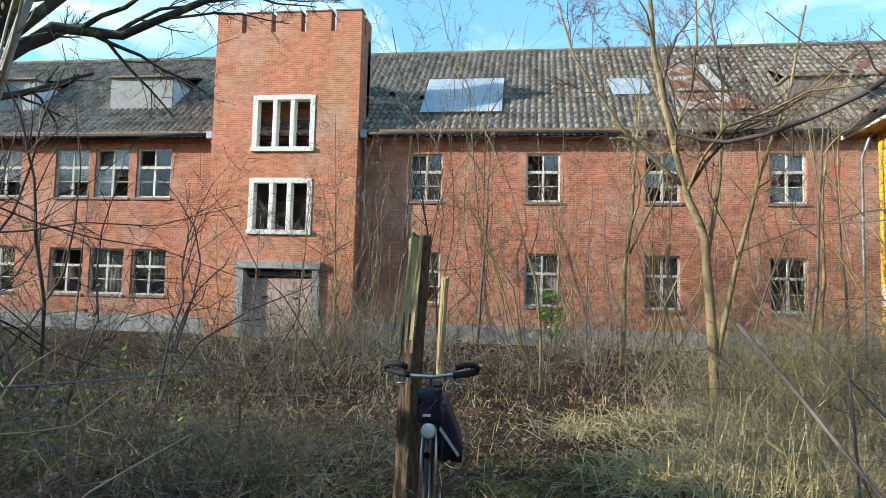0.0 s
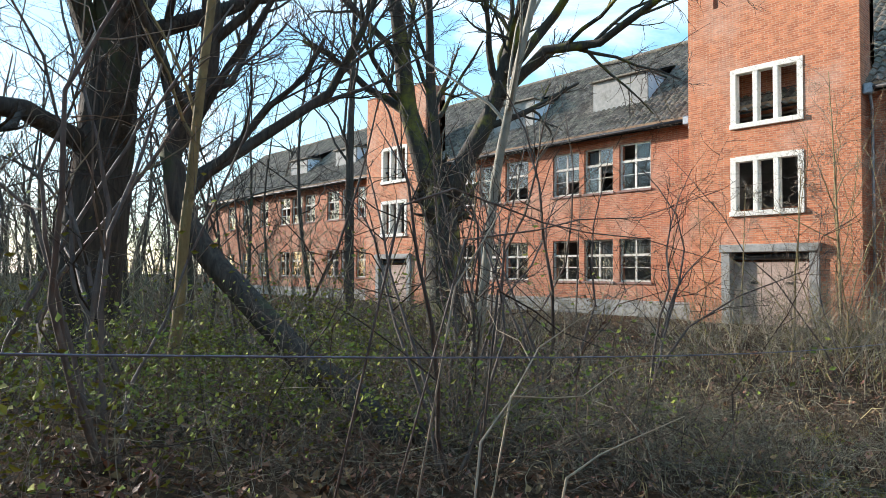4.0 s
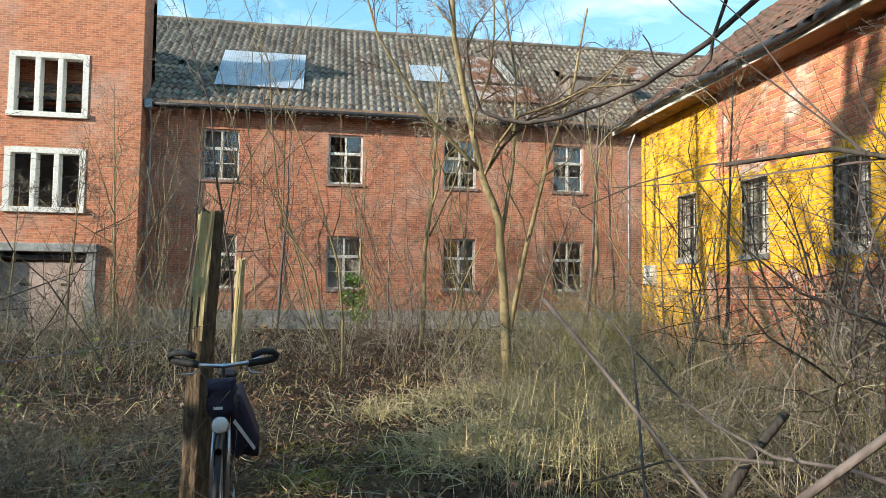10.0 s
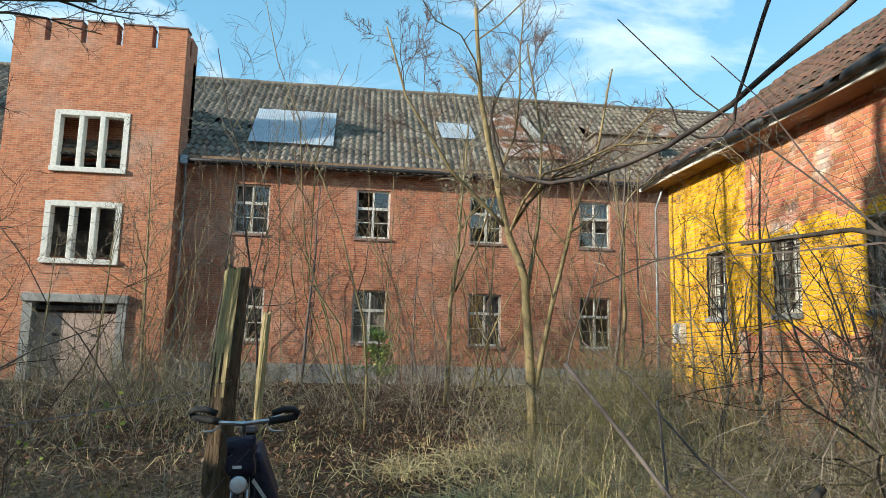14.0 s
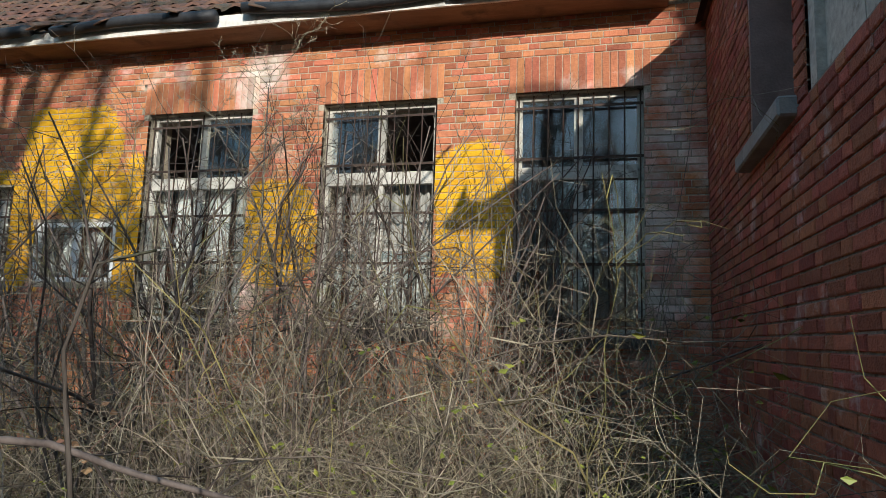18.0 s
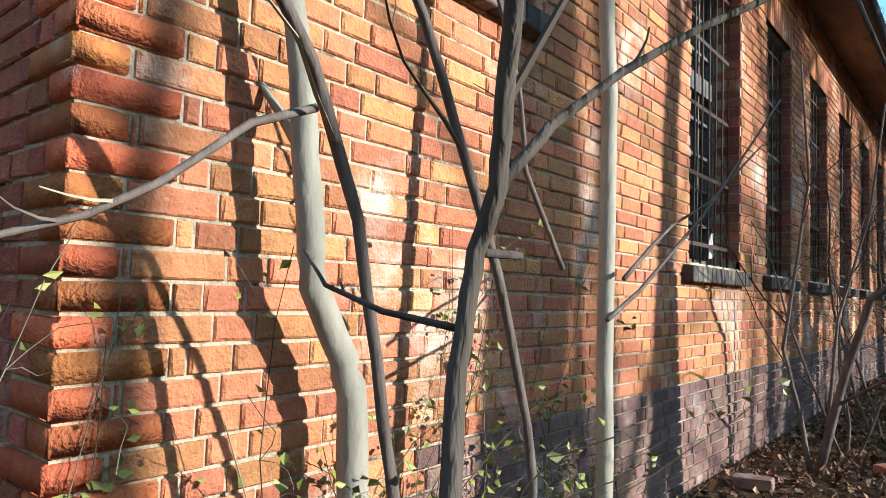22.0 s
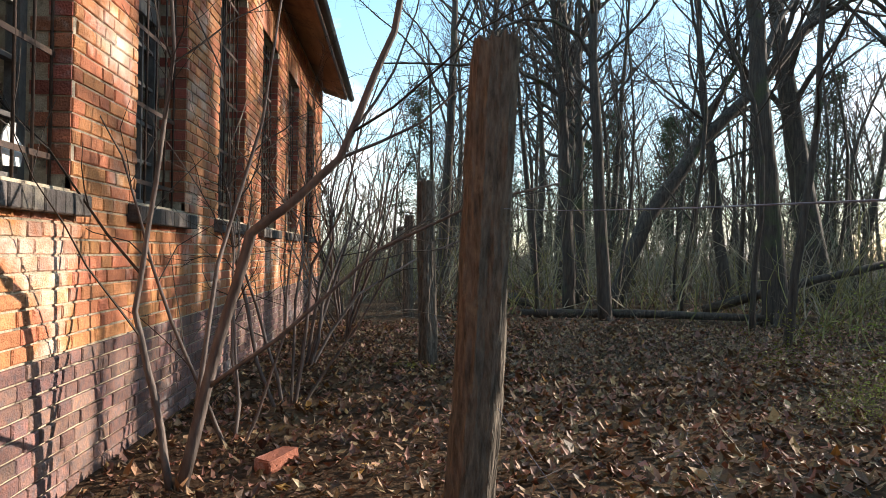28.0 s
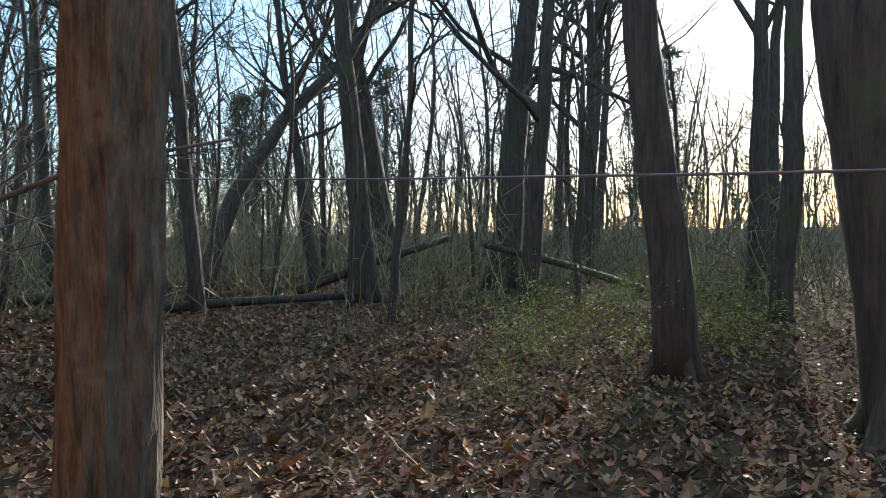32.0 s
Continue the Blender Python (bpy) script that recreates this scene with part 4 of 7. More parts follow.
# ---- windows of the hall ----
def grid_window(axis, at, a, b, c, d, cols, rows, material, label, rng, lost=0.15, bars=True, transom=None, deep=0.22, curtain=False):
    """A framed window in the plane axis = at: frame, glazing bars, panes and an outer iron grille."""
    win = thing("window_2", label, "window", kind="structure")

    def P(u0, u1, w0, w1, z0, z1):
        return (at + w0, at + w1, u0, u1, z0, z1) if axis == "x" else (u0, u1, at - w1, at - w0, z0, z1)

    part("window_frame", boxes(P(a, a + 0.06, deep, deep + 0.07, c, d), P(b - 0.06, b, deep, deep + 0.07, c, d), P(a + 0.06, b - 0.06, deep, deep + 0.07, c, c + 0.06),
                               P(a + 0.06, b - 0.06, deep, deep + 0.07, d - 0.06, d)), material, win)
    us = [a + 0.06 + (b - a - 0.12) * i / cols for i in range(cols + 1)]
    zs = [c + 0.06 + (d - c - 0.12) * i / rows for i in range(rows + 1)]
    for i in range(1, cols):
        w = 0.045 if cols == 2 or i * 2 == cols else 0.012
        part("mullion" if w > 0.02 else "glazing_bar", boxes(P(us[i] - w, us[i] + w, deep + 0.005, deep + 0.06, zs[0], zs[-1])), material, win)
    for j in range(1, rows):
        w = 0.07 if transom == j else 0.012
        part("transom" if w > 0.02 else "glazing_bar", boxes(P(us[0], us[-1], deep + (-0.02 if w > 0.02 else 0.01), deep + 0.055, zs[j] - w, zs[j] + w)), material, win)
    for i in range(cols):
        for j in range(rows):
            if rng.random() > lost:
                p = part("pane", boxes(P(us[i] + 0.004, us[i + 1] - 0.004, deep + 0.03, deep + 0.034, zs[j] + 0.004, zs[j + 1] - 0.004)), M["glass"], win)
                p.visible_shadow = False
    if bars:
        n = max(4, int((b - a) / 0.16))
        for i in range(n + 1):
            u = a + 0.03 + (b - a - 0.06) * i / n
            t = Tubes()
            t.add([(at + 0.09, u, c + 0.01), (at + 0.085, u + 0.004, (c + d) / 2), (at + 0.09, u, d - 0.01)] if axis == "x" else [(u, at - 0.09, c), (u, at - 0.09, d)], 0.008, 0.008, 5, True)
            t.make("iron_bar", M["iron"], win)
        for k in range(5):
            z = c + 0.15 + (d - c - 0.3) * k / 4
            part("cross_bar", boxes(P(a, b, 0.082, 0.088, z - 0.014, z + 0.014)), M["iron"], win)
    if curtain:
        bm = bmesh.new()
        n = 36
        lo, hi = c + 0.1, (c + (d - c) * 0.66 if d - c > 2 else d - 0.1)
        v = []
        for z in (lo, hi):
            row_v = []
            for i in range(n + 1):
                u, w = a + 0.08 + (b - a - 0.16) * i / n, deep + 0.18 + 0.035 * math.sin(i * 2.1) + 0.02 * rng.random()
                row_v.append(bm.verts.new((at + w, u, z) if axis == "x" else (u, at - w, z)))
            v.append(row_v)
        for i in range(n):
            if i % 12 != 7:
                bm.faces.new((v[0][i], v[0][i + 1], v[1][i + 1], v[1][i]))
        part("curtain", bm, M["net"], win, smooth=True)
    return win


def rowlock_sill(axis, at, a, b, z, material, deep=0.2, out=0.075, drop=0.12):
    sill = thing("window_sill", "weathered sill of dark bricks set on edge", "window sill", kind="structure")
    n = max(6, int((b - a) / 0.085))
    s = (b - a) / n
    for i in range(n):
        bm = bmesh.new()
        u0, u1 = a + s * i + 0.003, a + s * (i + 1) - 0.003
        j = 0.006 * rng.random()
        prof = [(-out - j, z - drop), (-out - j, z - 0.02), (deep, z + 0.03), (deep, z - drop)]
        q = [[bm.verts.new((at + w, u, h) if axis == "x" else (u, at - w, h)) for w, h in prof] for u in (u0, u1)]
        bm.faces.new(q[0]), bm.faces.new(list(reversed(q[1])))
        for k in range(4):
            bm.faces.new((q[0][k], q[0][(k + 1) % 4], q[1][(k + 1) % 4], q[1][k]))
        bmesh.ops.recalc_face_normals(bm, faces=bm.faces)
        bmesh.ops.bevel(bm, geom=list(bm.edges), offset=0.006, segments=1, affect="EDGES")
        part("sill_brick", bm, material, sill)
    return sill


M["sill"] = mat("blackened_sill_brick", (0.1, 0.085, 0.075), (0.05, 0.044, 0.04), scale=20, c3=(0.2, 0.17, 0.13), scale3=5, rand="object", amount=0.4, bump=0.5)
for i, (a, b, c, d) in enumerate(win_w):
    # reveals reuse the shade-darkened brick of the north face
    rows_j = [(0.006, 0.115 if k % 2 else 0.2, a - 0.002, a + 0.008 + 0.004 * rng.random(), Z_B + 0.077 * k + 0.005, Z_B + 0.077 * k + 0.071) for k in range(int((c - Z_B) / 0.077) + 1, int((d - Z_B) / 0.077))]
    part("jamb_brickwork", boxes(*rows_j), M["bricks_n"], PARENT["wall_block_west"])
    grid_window("x", 0.0, a, b, c, d, 4, 4 if i == 0 else 8, M["dark_frame"], "tall iron-barred window with small broken panes", rng, lost=0.28, transom=5 if i else None)
    rowlock_sill("x", 0.0, a - (0.05 if i else 0.02), b + (0.12 if i else 0.02), c - 0.01, M["sill"])
for i, (a, b, c, d) in enumerate(big_y):
    grid_window("x", XP, a, b, c, d, 2, 3, M["hall_frame"], "large white-framed window behind an iron grille", rng, lost=0.05, transom=2, deep=0.12, curtain=True)
    rowlock_sill("x", XP, a - 0.05, b + 0.05, c - 0.01, M["sill"], deep=0.12)
for a, b, c, d in small_y:
    grid_window("x", XP, a, b, c, d, 2, 2, M["old_frame"], "narrow old window with grey bars", rng, lost=0.1, deep=0.16, curtain=True)
    rowlock_sill("x", XP, a - 0.04, b + 0.04, c - 0.01, M["concrete"], deep=0.16, out=0.05, drop=0.1)
grid_window("x", XP, *white_y, 2, 1, M["white"], "low white casement with broken panes", rng, lost=0.4, bars=False, deep=0.02, curtain=True)
# boarded opening and plastered niche in the shaded wall
hatch = thing("boarded_window", "window opening closed with pale grey weathered boards", "window", kind="structure")
a, b, c, d = win_n[0]
part("jamb", boxes((a, a + 0.08, -0.12, -0.02, c, d)), M["old_frame"], hatch)
part("jamb", boxes((b - 0.1, b, -0.12, -0.02, c, d)), M["old_frame"], hatch)
for i in range(5):
    u = a + 0.08 + (b - a - 0.18) * i / 5
    part("board", boxes((u + 0.003, u + (b - a - 0.18) / 5 - 0.003, -0.1, -0.07 + 0.012 * rng.random(), c + 0.01 * rng.random(), d)), M["old_frame"], hatch)
a, b, c, d = win_n[1]
niche = thing("window_niche", "empty window niche with pink-grey plastered reveal", "window", kind="structure")
part("reveal", boxes((b - 0.03, b, -0.38, -0.004, c, d)), M["plaster"], niche)
part("sill_slab", boxes((a - 0.05, b + 0.05, -0.34, 0.1, c - 0.1, c + 0.01), bevel=0.012), M["concrete"], niche, "dark stained concrete sill")
part("back_board", boxes((a, b - 0.03, -0.38, -0.34, c, d)), M["plank"], niche)

# ---- roofs of the hall ----
hall_roof = thing("hall_roof", "mossy brown tile roof with a ragged broken edge", "roof", kind="structure")
SL = 0.78
v, f = pantiles(-0.2, YN + 0.55, XP - 0.46, 8.8, lambda q: TOP + 0.1 + SL * (q - XP + 0.46), along="y", sag=0.08, amp=0.035, seed=2, lost=0.03)
tagged(link("roof_tiles", v, f, M["tile_red"], hall_roof), kind="stuff")
v, f = pantiles(YS - 0.2, 0.1, -0.5, 6.2, lambda q: 4.42 + 0.55 * (q + 0.5), along="y", sag=0.05, amp=0.035, seed=3)
v = [(x, y, min(z, 4.45 + 0.5 * (0.1 - y) + 0.01 * math.sin(x * 31))) for x, y, z in v]      # hipped towards the north
tagged(link("block_roof_tiles", v, f, M["tile_red"], hall_roof), kind="stuff")
bm = bmesh.new()
for q in (((8.8, -0.2, 8.02), (8.8, YN + 0.5, 8.02), (12.9, YN + 0.5, 4.4), (12.9, -0.2, 4.4)), ((6.2, YS - 0.2, 8.1), (6.2, -7.2, 8.1), (12.9, 0.08, 4.4), (12.9, YS - 0.2, 4.4)),
          ((XP - 0.4, 0.0, TOP + 0.06), (XP - 0.4, YN + 0.5, TOP + 0.06), (8.8, YN + 0.5, TOP + 3.14), (8.8, 0.0, TOP + 3.14)),
          ((-0.44, YS - 0.15, 4.4), (-0.44, 0.05, 4.4), (6.2, -7.2, 8.03), (6.2, YS - 0.15, 8.03)), ((-0.44, 0.05, 4.4), (12.9, 0.05, 4.4), (6.2, -7.2, 8.03)),
          ((XP + 0.1, YN - 0.2, TOP), (12.0, YN - 0.2, TOP), (8.8, YN - 0.2, TOP + 3.05)),
          ((0.1, YS + 0.2, BLOCK_TOP), (12.0, YS + 0.2, BLOCK_TOP), (6.2, YS + 0.2, 8.0))):
    bm.faces.new([bm.verts.new(p) for p in q])
part("roof_boarding", bm, M["soffit"], hall_roof)
hall_eaves = thing("hall_eaves", "worn cream eaves board with a broken black gutter", "eaves", kind="structure")
part("eaves_board", boxes((XP - 0.44, XP - 0.005, 0.36, YN + 0.5, TOP - 0.07, TOP - 0.03)), M["soffit"], hall_eaves)
part("fascia", boxes((XP - 0.47, XP - 0.44, 0.36, YN + 0.5, TOP - 0.08, TOP + 0.06)), M["white_frame"], hall_eaves, "cream painted fascia")
y = 0.7
while y < YN:
    e = min(YN + 0.6, y + rng.uniform(1.6, 3.0))
    g = Tubes()
    g.add([(XP - 0.54 + rng.uniform(-0.03, 0.02), y + (e - y) * i / 5, TOP + 0.04 + 0.03 * math.sin(i + y)) for i in range(6)], 0.07, 0.065, 8, True)
    g.make("gutter_length", M["gutter"], hall_eaves)
    y = e + rng.choice((0.03, 0.05, 0.35))
y = 0.6
while y < YN:
    bm = box(bmesh.new(), -0.17, 0.17, -0.1, 0.1, -0.009, 0.009, bevel=0.004)
    bmesh.ops.transform(bm, matrix=pose(XP - 0.5 - 0.06 * rng.random(), y, TOP + 0.12 + 0.03 * rng.random(), rng.uniform(-8, 8), -math.degrees(math.atan(SL)) + rng.uniform(-6, 10), rng.uniform(-25, 25)), verts=bm.verts)
    part("loose_tile", bm, M["tile_red"], hall_eaves)
    y += rng.uniform(0.3, 1.5)
block_eaves = thing("block_eaves", "brown boarded eaves over the barred windows", "eaves", kind="structure")
bm = bmesh.new()
for q in (((-0.48, YS - 0.1, 4.32), (-0.48, 0.3, 4.32), (-0.005, 0.3, 4.47), (-0.005, YS - 0.1, 4.47)), ((-0.5, YS - 0.1, 4.44), (-0.5, 0.3, 4.44), (-0.48, 0.3, 4.32), (-0.48, YS - 0.1, 4.32)),
          ((-0.48, YS - 0.1, 4.32), (-0.5, YS - 0.1, 4.44), (-0.005, YS - 0.1, 4.7), (-0.005, YS - 0.1, 4.47)), ((-0.48, 0.3, 4.32), (-0.5, 0.3, 4.44), (-0.005, 0.3, 4.7), (-0.005, 0.3, 4.47))):
    bm.faces.new([bm.verts.new(p) for p in q])
part("soffit_board", bm, M["soffit"], block_eaves)
g = Tubes()
g.add([(-0.58, YS - 0.1, 4.36), (-0.58, -6.0, 4.38), (-0.58, 0.3, 4.4)], 0.065, 0.065, 7, True)
g.make("gutter", M["gutter"], block_eaves)

# ---- patches, dormers and pipes on the long house ----
def roof_sheet(name, x0, x1, y0, y1, material, label, lift=0.2, turn=0.0):
    bm = bmesh.new()
    n = int((x1 - x0) / 0.045)
    rows_v = []
    for y in (y0, (y0 + y1) / 2, y1):
        rows_v.append([bm.verts.new((x0 + (x1 - x0) * i / n + turn * (y - y0), y, roof_z(y) + lift + 0.014 * (i % 2) + 0.01 * noise.noise(Vector((i * 0.1, y, 4))))) for i in range(n + 1)])
    for r in range(2):
        for i in range(n):
            bm.faces.new((rows_v[r][i], rows_v[r][i + 1], rows_v[r + 1][i + 1], rows_v[r + 1][i]))
    bmesh.ops.solidify(bm, geom=list(bm.faces), thickness=0.004)
    return tagged(part(name, bm, material), label, "roof sheet")


roof_sheet("roof_sheet", -6.0, -2.8, 25.9, 28.4, M["tin"], "shiny corrugated tin sheet with a rust spot on the roof", turn=-0.02)
roof_sheet("roof_sheet", 1.5, 2.95, 27.0, 28.2, M["tin"], "grey corrugated tin patch on the roof", turn=-0.1)
roof_sheet("roof_sheet", 3.95, 5.25, 27.15, 29.2, M["rusty_tin"], "rusty corrugated tin patch beside a skylight", 0.22, turn=-0.1)
roof_sheet("roof_sheet", 3.95, 6.5, 25.9, 27.0, M["rusty_tin"], "rusty streaked tin patch near the eaves", turn=-0.1)
roof_sheet("roof_sheet", 5.45, 5.9, 27.1, 29.1, M["white_frame"], "whitened tin strip on the roof", 0.26, turn=-0.2)
roof_sheet("roof_sheet", 11.4, 12.4, 28.2, 29.3, M["rusty_tin"], "small rusty tin patch on the roof")


def dormer(x0, x1, yb, z0, z1, label):
    d = thing("dormer", label, "dormer")
    yt = yb + 2.6
    part("front", boxes((x0, x1, yb, yb + 0.08, z0, z1)), M["plank"] if x0 > 0 else M["concrete"], d)
    for x, e in ((x0, 0.05), (x1, -0.05)):
        bm = bmesh.new()
        a = [bm.verts.new((x, y, z)) for y, z in ((yb + 0.08, z0), (yb + 0.08, z1), (yt, z1), (yt, roof_z(yt)))]
        b = [bm.verts.new((x + e, v.co.y, v.co.z)) for v in a]
        bm.faces.new(a), bm.faces.new(list(reversed(b)))
        for i in range(4):
            bm.faces.new((a[i], b[i], b[(i + 1) % 4], a[(i + 1) % 4]))
        bmesh.ops.recalc_face_normals(bm, faces=bm.faces)
        part("cheek", bm, M["tin"] if x0 < 0 else M["plank"], d)
    part("dormer_roof", boxes((x0 - 0.12, x1 + 0.12, yb - 0.15, yt, z1 + 0.001, z1 + 0.09), bevel=0.01), M["tile"], d)
    return d


dormer(-19.75, -16.9, 26.7, 8.85, 10.25, "flat-roofed dormer with a pale grey front")
dormer(-26.2, -23.4, 26.7, 8.85, 10.25, "flat-roofed dormer with a pale grey front")
dormer(-42.0, -39.4, 26.7, 8.65, 10.0, "flat-roofed dormer with a pale grey front")
dormer(-48.5, -46.0, 26.7, 8.65, 10.0, "flat-roofed dormer with a pale grey front")
dormer(7.9, 10.6, 26.6, 8.5, 9.75, "boarded grey dormer half fallen in")
for x, y in ((-7.92, 25.12), (-14.03, 25.12), (5.0, 14.95)):
    pipe = thing("downpipe", "grey zinc downpipe against the brick wall", "downpipe", x, y, 0, kind="structure")
    t = Tubes()
    hgt = 7.1 if y > 20 else 4.6
    t.add([(0, 0, -0.6), (0, 0, hgt * 0.5), (0.0, 0, hgt - 0.4), (0.02, -0.35, hgt + 0.05)], 0.05 if y > 20 else 0.03, 0.05 if y > 20 else 0.03, 7, True)
    t.make("pipe", M["zinc"], pipe)
    if y > 20:
        part("hopper", boxes((-0.14, 0.14, -0.5, -0.22, hgt - 0.05, hgt + 0.3), bevel=0.04), M["zinc"], pipe)

# ---- plants ----
def wander(rng, p, d, length, steps, bend, rise=0.0):
    """A crooked line from p along d."""
    pts, d = [Vector(p)], Vector(d).normalized()
    for _ in range(steps):
        d = (d + Vector((rng.gauss(0, bend), rng.gauss(0, bend), rng.gauss(0, bend) + rise))).normalized()
        pts.append(pts[-1] + d * (length / steps))
    return pts, d


def off_axis(rng, d, angle):
    a = d.orthogonal().normalized()
    a.rotate(Matrix.Rotation(rng.uniform(0, 2 * math.pi), 3, d))
    return (d * math.cos(angle) + a * math.sin(angle)).normalized()


def sprout(wood, fine, rng, pts, r0, r1, level, spread=0.75, ratio=0.55, count=(4, 7), bend=0.16, rise=0.05, start=0.3, thin=0.0035):
    """Side branches along a limb, down to twigs."""
    n = len(pts)
    total = sum((pts[i + 1] - pts[i]).length for i in range(n - 1))
    for _ in range(rng.randint(*count)):
        f = start + (1 - start) * rng.random() ** 0.8
        i = min(n - 2, int(f * (n - 1)))
        q = pts[i].lerp(pts[i + 1], f * (n - 1) - i)
        d = off_axis(rng, (pts[i + 1] - pts[i]).normalized(), rng.uniform(0.4, 1.0) * spread * 1.3)
        d.z += rise * 2
        length = total * ratio * rng.uniform(0.6, 1.15) * (1.15 - 0.5 * f)
        r = max(thin, (r0 + (r1 - r0) * f) * rng.uniform(0.4, 0.65))
        steps = 5 if level > 1 else 3
        line, _ = wander(rng, q, d, length, steps, bend, rise)
        (wood if r > 0.012 else fine).add(line, r, max(thin * 0.6, r * 0.35), 5 if r > 0.03 else 3)
        if level > 1:
            sprout(wood, fine, rng, line, r, r * 0.35, level - 1, spread, ratio, count, bend * 1.1, rise, 0.2, thin)


def leafy(rng, spots, size, count, reach):
    """Small leaves scattered round the given spots."""
    v, f = [], []
    for _ in range(count):
        p = Vector(rng.choice(spots)) + Vector((rng.gauss(0, reach), rng.gauss(0, reach), rng.gauss(0, reach)))
        a = Vector((rng.gauss(0, 1), rng.gauss(0, 1), rng.gauss(0, 0.6))).normalized() * size * rng.uniform(0.6, 1.3)
        b = a.orthogonal().normalized() * a.length * 0.32
        c = a.cross(b).normalized() * a.length * 0.12
        o = len(v)
        v += [p, p + a * 0.5 + b + c, p + a, p + a * 0.5 - b + c]
        f += [(o, o + 1, o + 2), (o, o + 2, o + 3)]
    return v, f


def tree(name, label, limbs, bark, twig, rng, level=3, count=(4, 7), group="", ratio=0.5, leaves=None, sides=10, rise=0.05, thin=0.0035, category="tree", bare=0.45, bend=0.16, limb_bark=None):
    """A tree from its trunk and limbs (points, radius below, radius above), with branches and twigs."""
    t = thing(name, label, category, *limbs[0][0][0], group=group)
    base = Vector(limbs[0][0][0])
    trunk, wood, fine = Tubes(), Tubes(), Tubes()
    ends = []
    for i, (pts, r0, r1) in enumerate(limbs):
        pts = [Vector(p) - base for p in pts]
        line = []
        for k in range(len(pts) - 1):
            for s in range(3):
                q = pts[k].lerp(pts[k + 1], s / 3)
                line.append(q + Vector((rng.gauss(0, 1), rng.gauss(0, 1), 0)) * min(r0, 0.15) * (0.08 if s else 0.02))
        line.append(pts[-1])
        if i == 0:
            trunk.add(line, r0, r1, sides if r0 > 0.05 else 6, True)
        else:
            own = Tubes()
            own.add(line, r0, r1, sides if r0 > 0.05 else 6, True)
            own.make("limb", limb_bark or bark, t)
        if i == 0 and r0 > 0.1:
            for k in range(5):
                w = rng.uniform(0, 6.28)
                trunk.add([line[0] + Vector((math.cos(w) * r0 * 0.55, math.sin(w) * r0 * 0.55, r0 * 1.6)), line[0] + Vector((math.cos(w) * r0 * 1.1, math.sin(w) * r0 * 1.1, r0 * 0.4)),
                           line[0] + Vector((math.cos(w) * r0 * 2.0, math.sin(w) * r0 * 2.0, -0.15))], r0 * 0.42, r0 * 0.2, 6)
        if level:
            sprout(wood, fine, rng, line, r0, r1, level if i == 0 or r0 > 0.025 else max(1, level - 1), count=count, ratio=ratio, rise=rise, start=bare if i == 0 else 0.25, thin=thin, bend=bend)
        ends += line[len(line) // 2:]
    trunk.make("trunk", bark, t)
    if wood.v:
        tagged(wood.make("branchwork", bark, t), kind="stuff")
    if fine.v:
        tagged(fine.make("twig_mass", twig, t, smooth=False), kind="stuff")
    if leaves:
        v, f = leafy(rng, [Vector(p) for p in fine.v[::11]], *leaves[:3])
        tagged(link("foliage", v, f, leaves[3], t), kind="stuff")
    return t


def straight_tree(name, label, base, top, r, bark, twig, rng, level=3, high=None, group="", count=(4, 7), ratio=0.45, low=0.35, **kw):
    b = Vector(base)
    b.z = gz(b.x, b.y) - 0.08
    d = Vector(top) - b
    high = high or 9.0
    d = d * (high / max(0.5, d.z))
    d.x, d.y = max(-2.5, min(2.5, d.x)), max(-2.5, min(2.5, d.y))
    n = 6
    pts = [b + d * (i / n) + Vector((rng.gauss(0, 1), rng.gauss(0, 1), 0)) * min(r, 0.12) * 0.45 * (i > 0) for i in range(n + 1)]
    limbs = [(pts, r, r * 0.25)]
    if high > 7:
        for k in range(rng.randint(3, 5)):
            f = rng.uniform(low, low + 0.4)
            q = pts[0].lerp(pts[-1], f)
            w = rng.uniform(0, 6.28)
            line, _ = wander(rng, q, (math.cos(w), math.sin(w), rng.uniform(0.5, 1.2)), high * rng.uniform(0.3, 0.5), 5, 0.18, 0.06)
            limbs.append((line, r * 0.42, r * 0.1))
    return tree(name, label, limbs, bark, twig, rng, level=level, group=group, count=count, ratio=ratio, **kw)


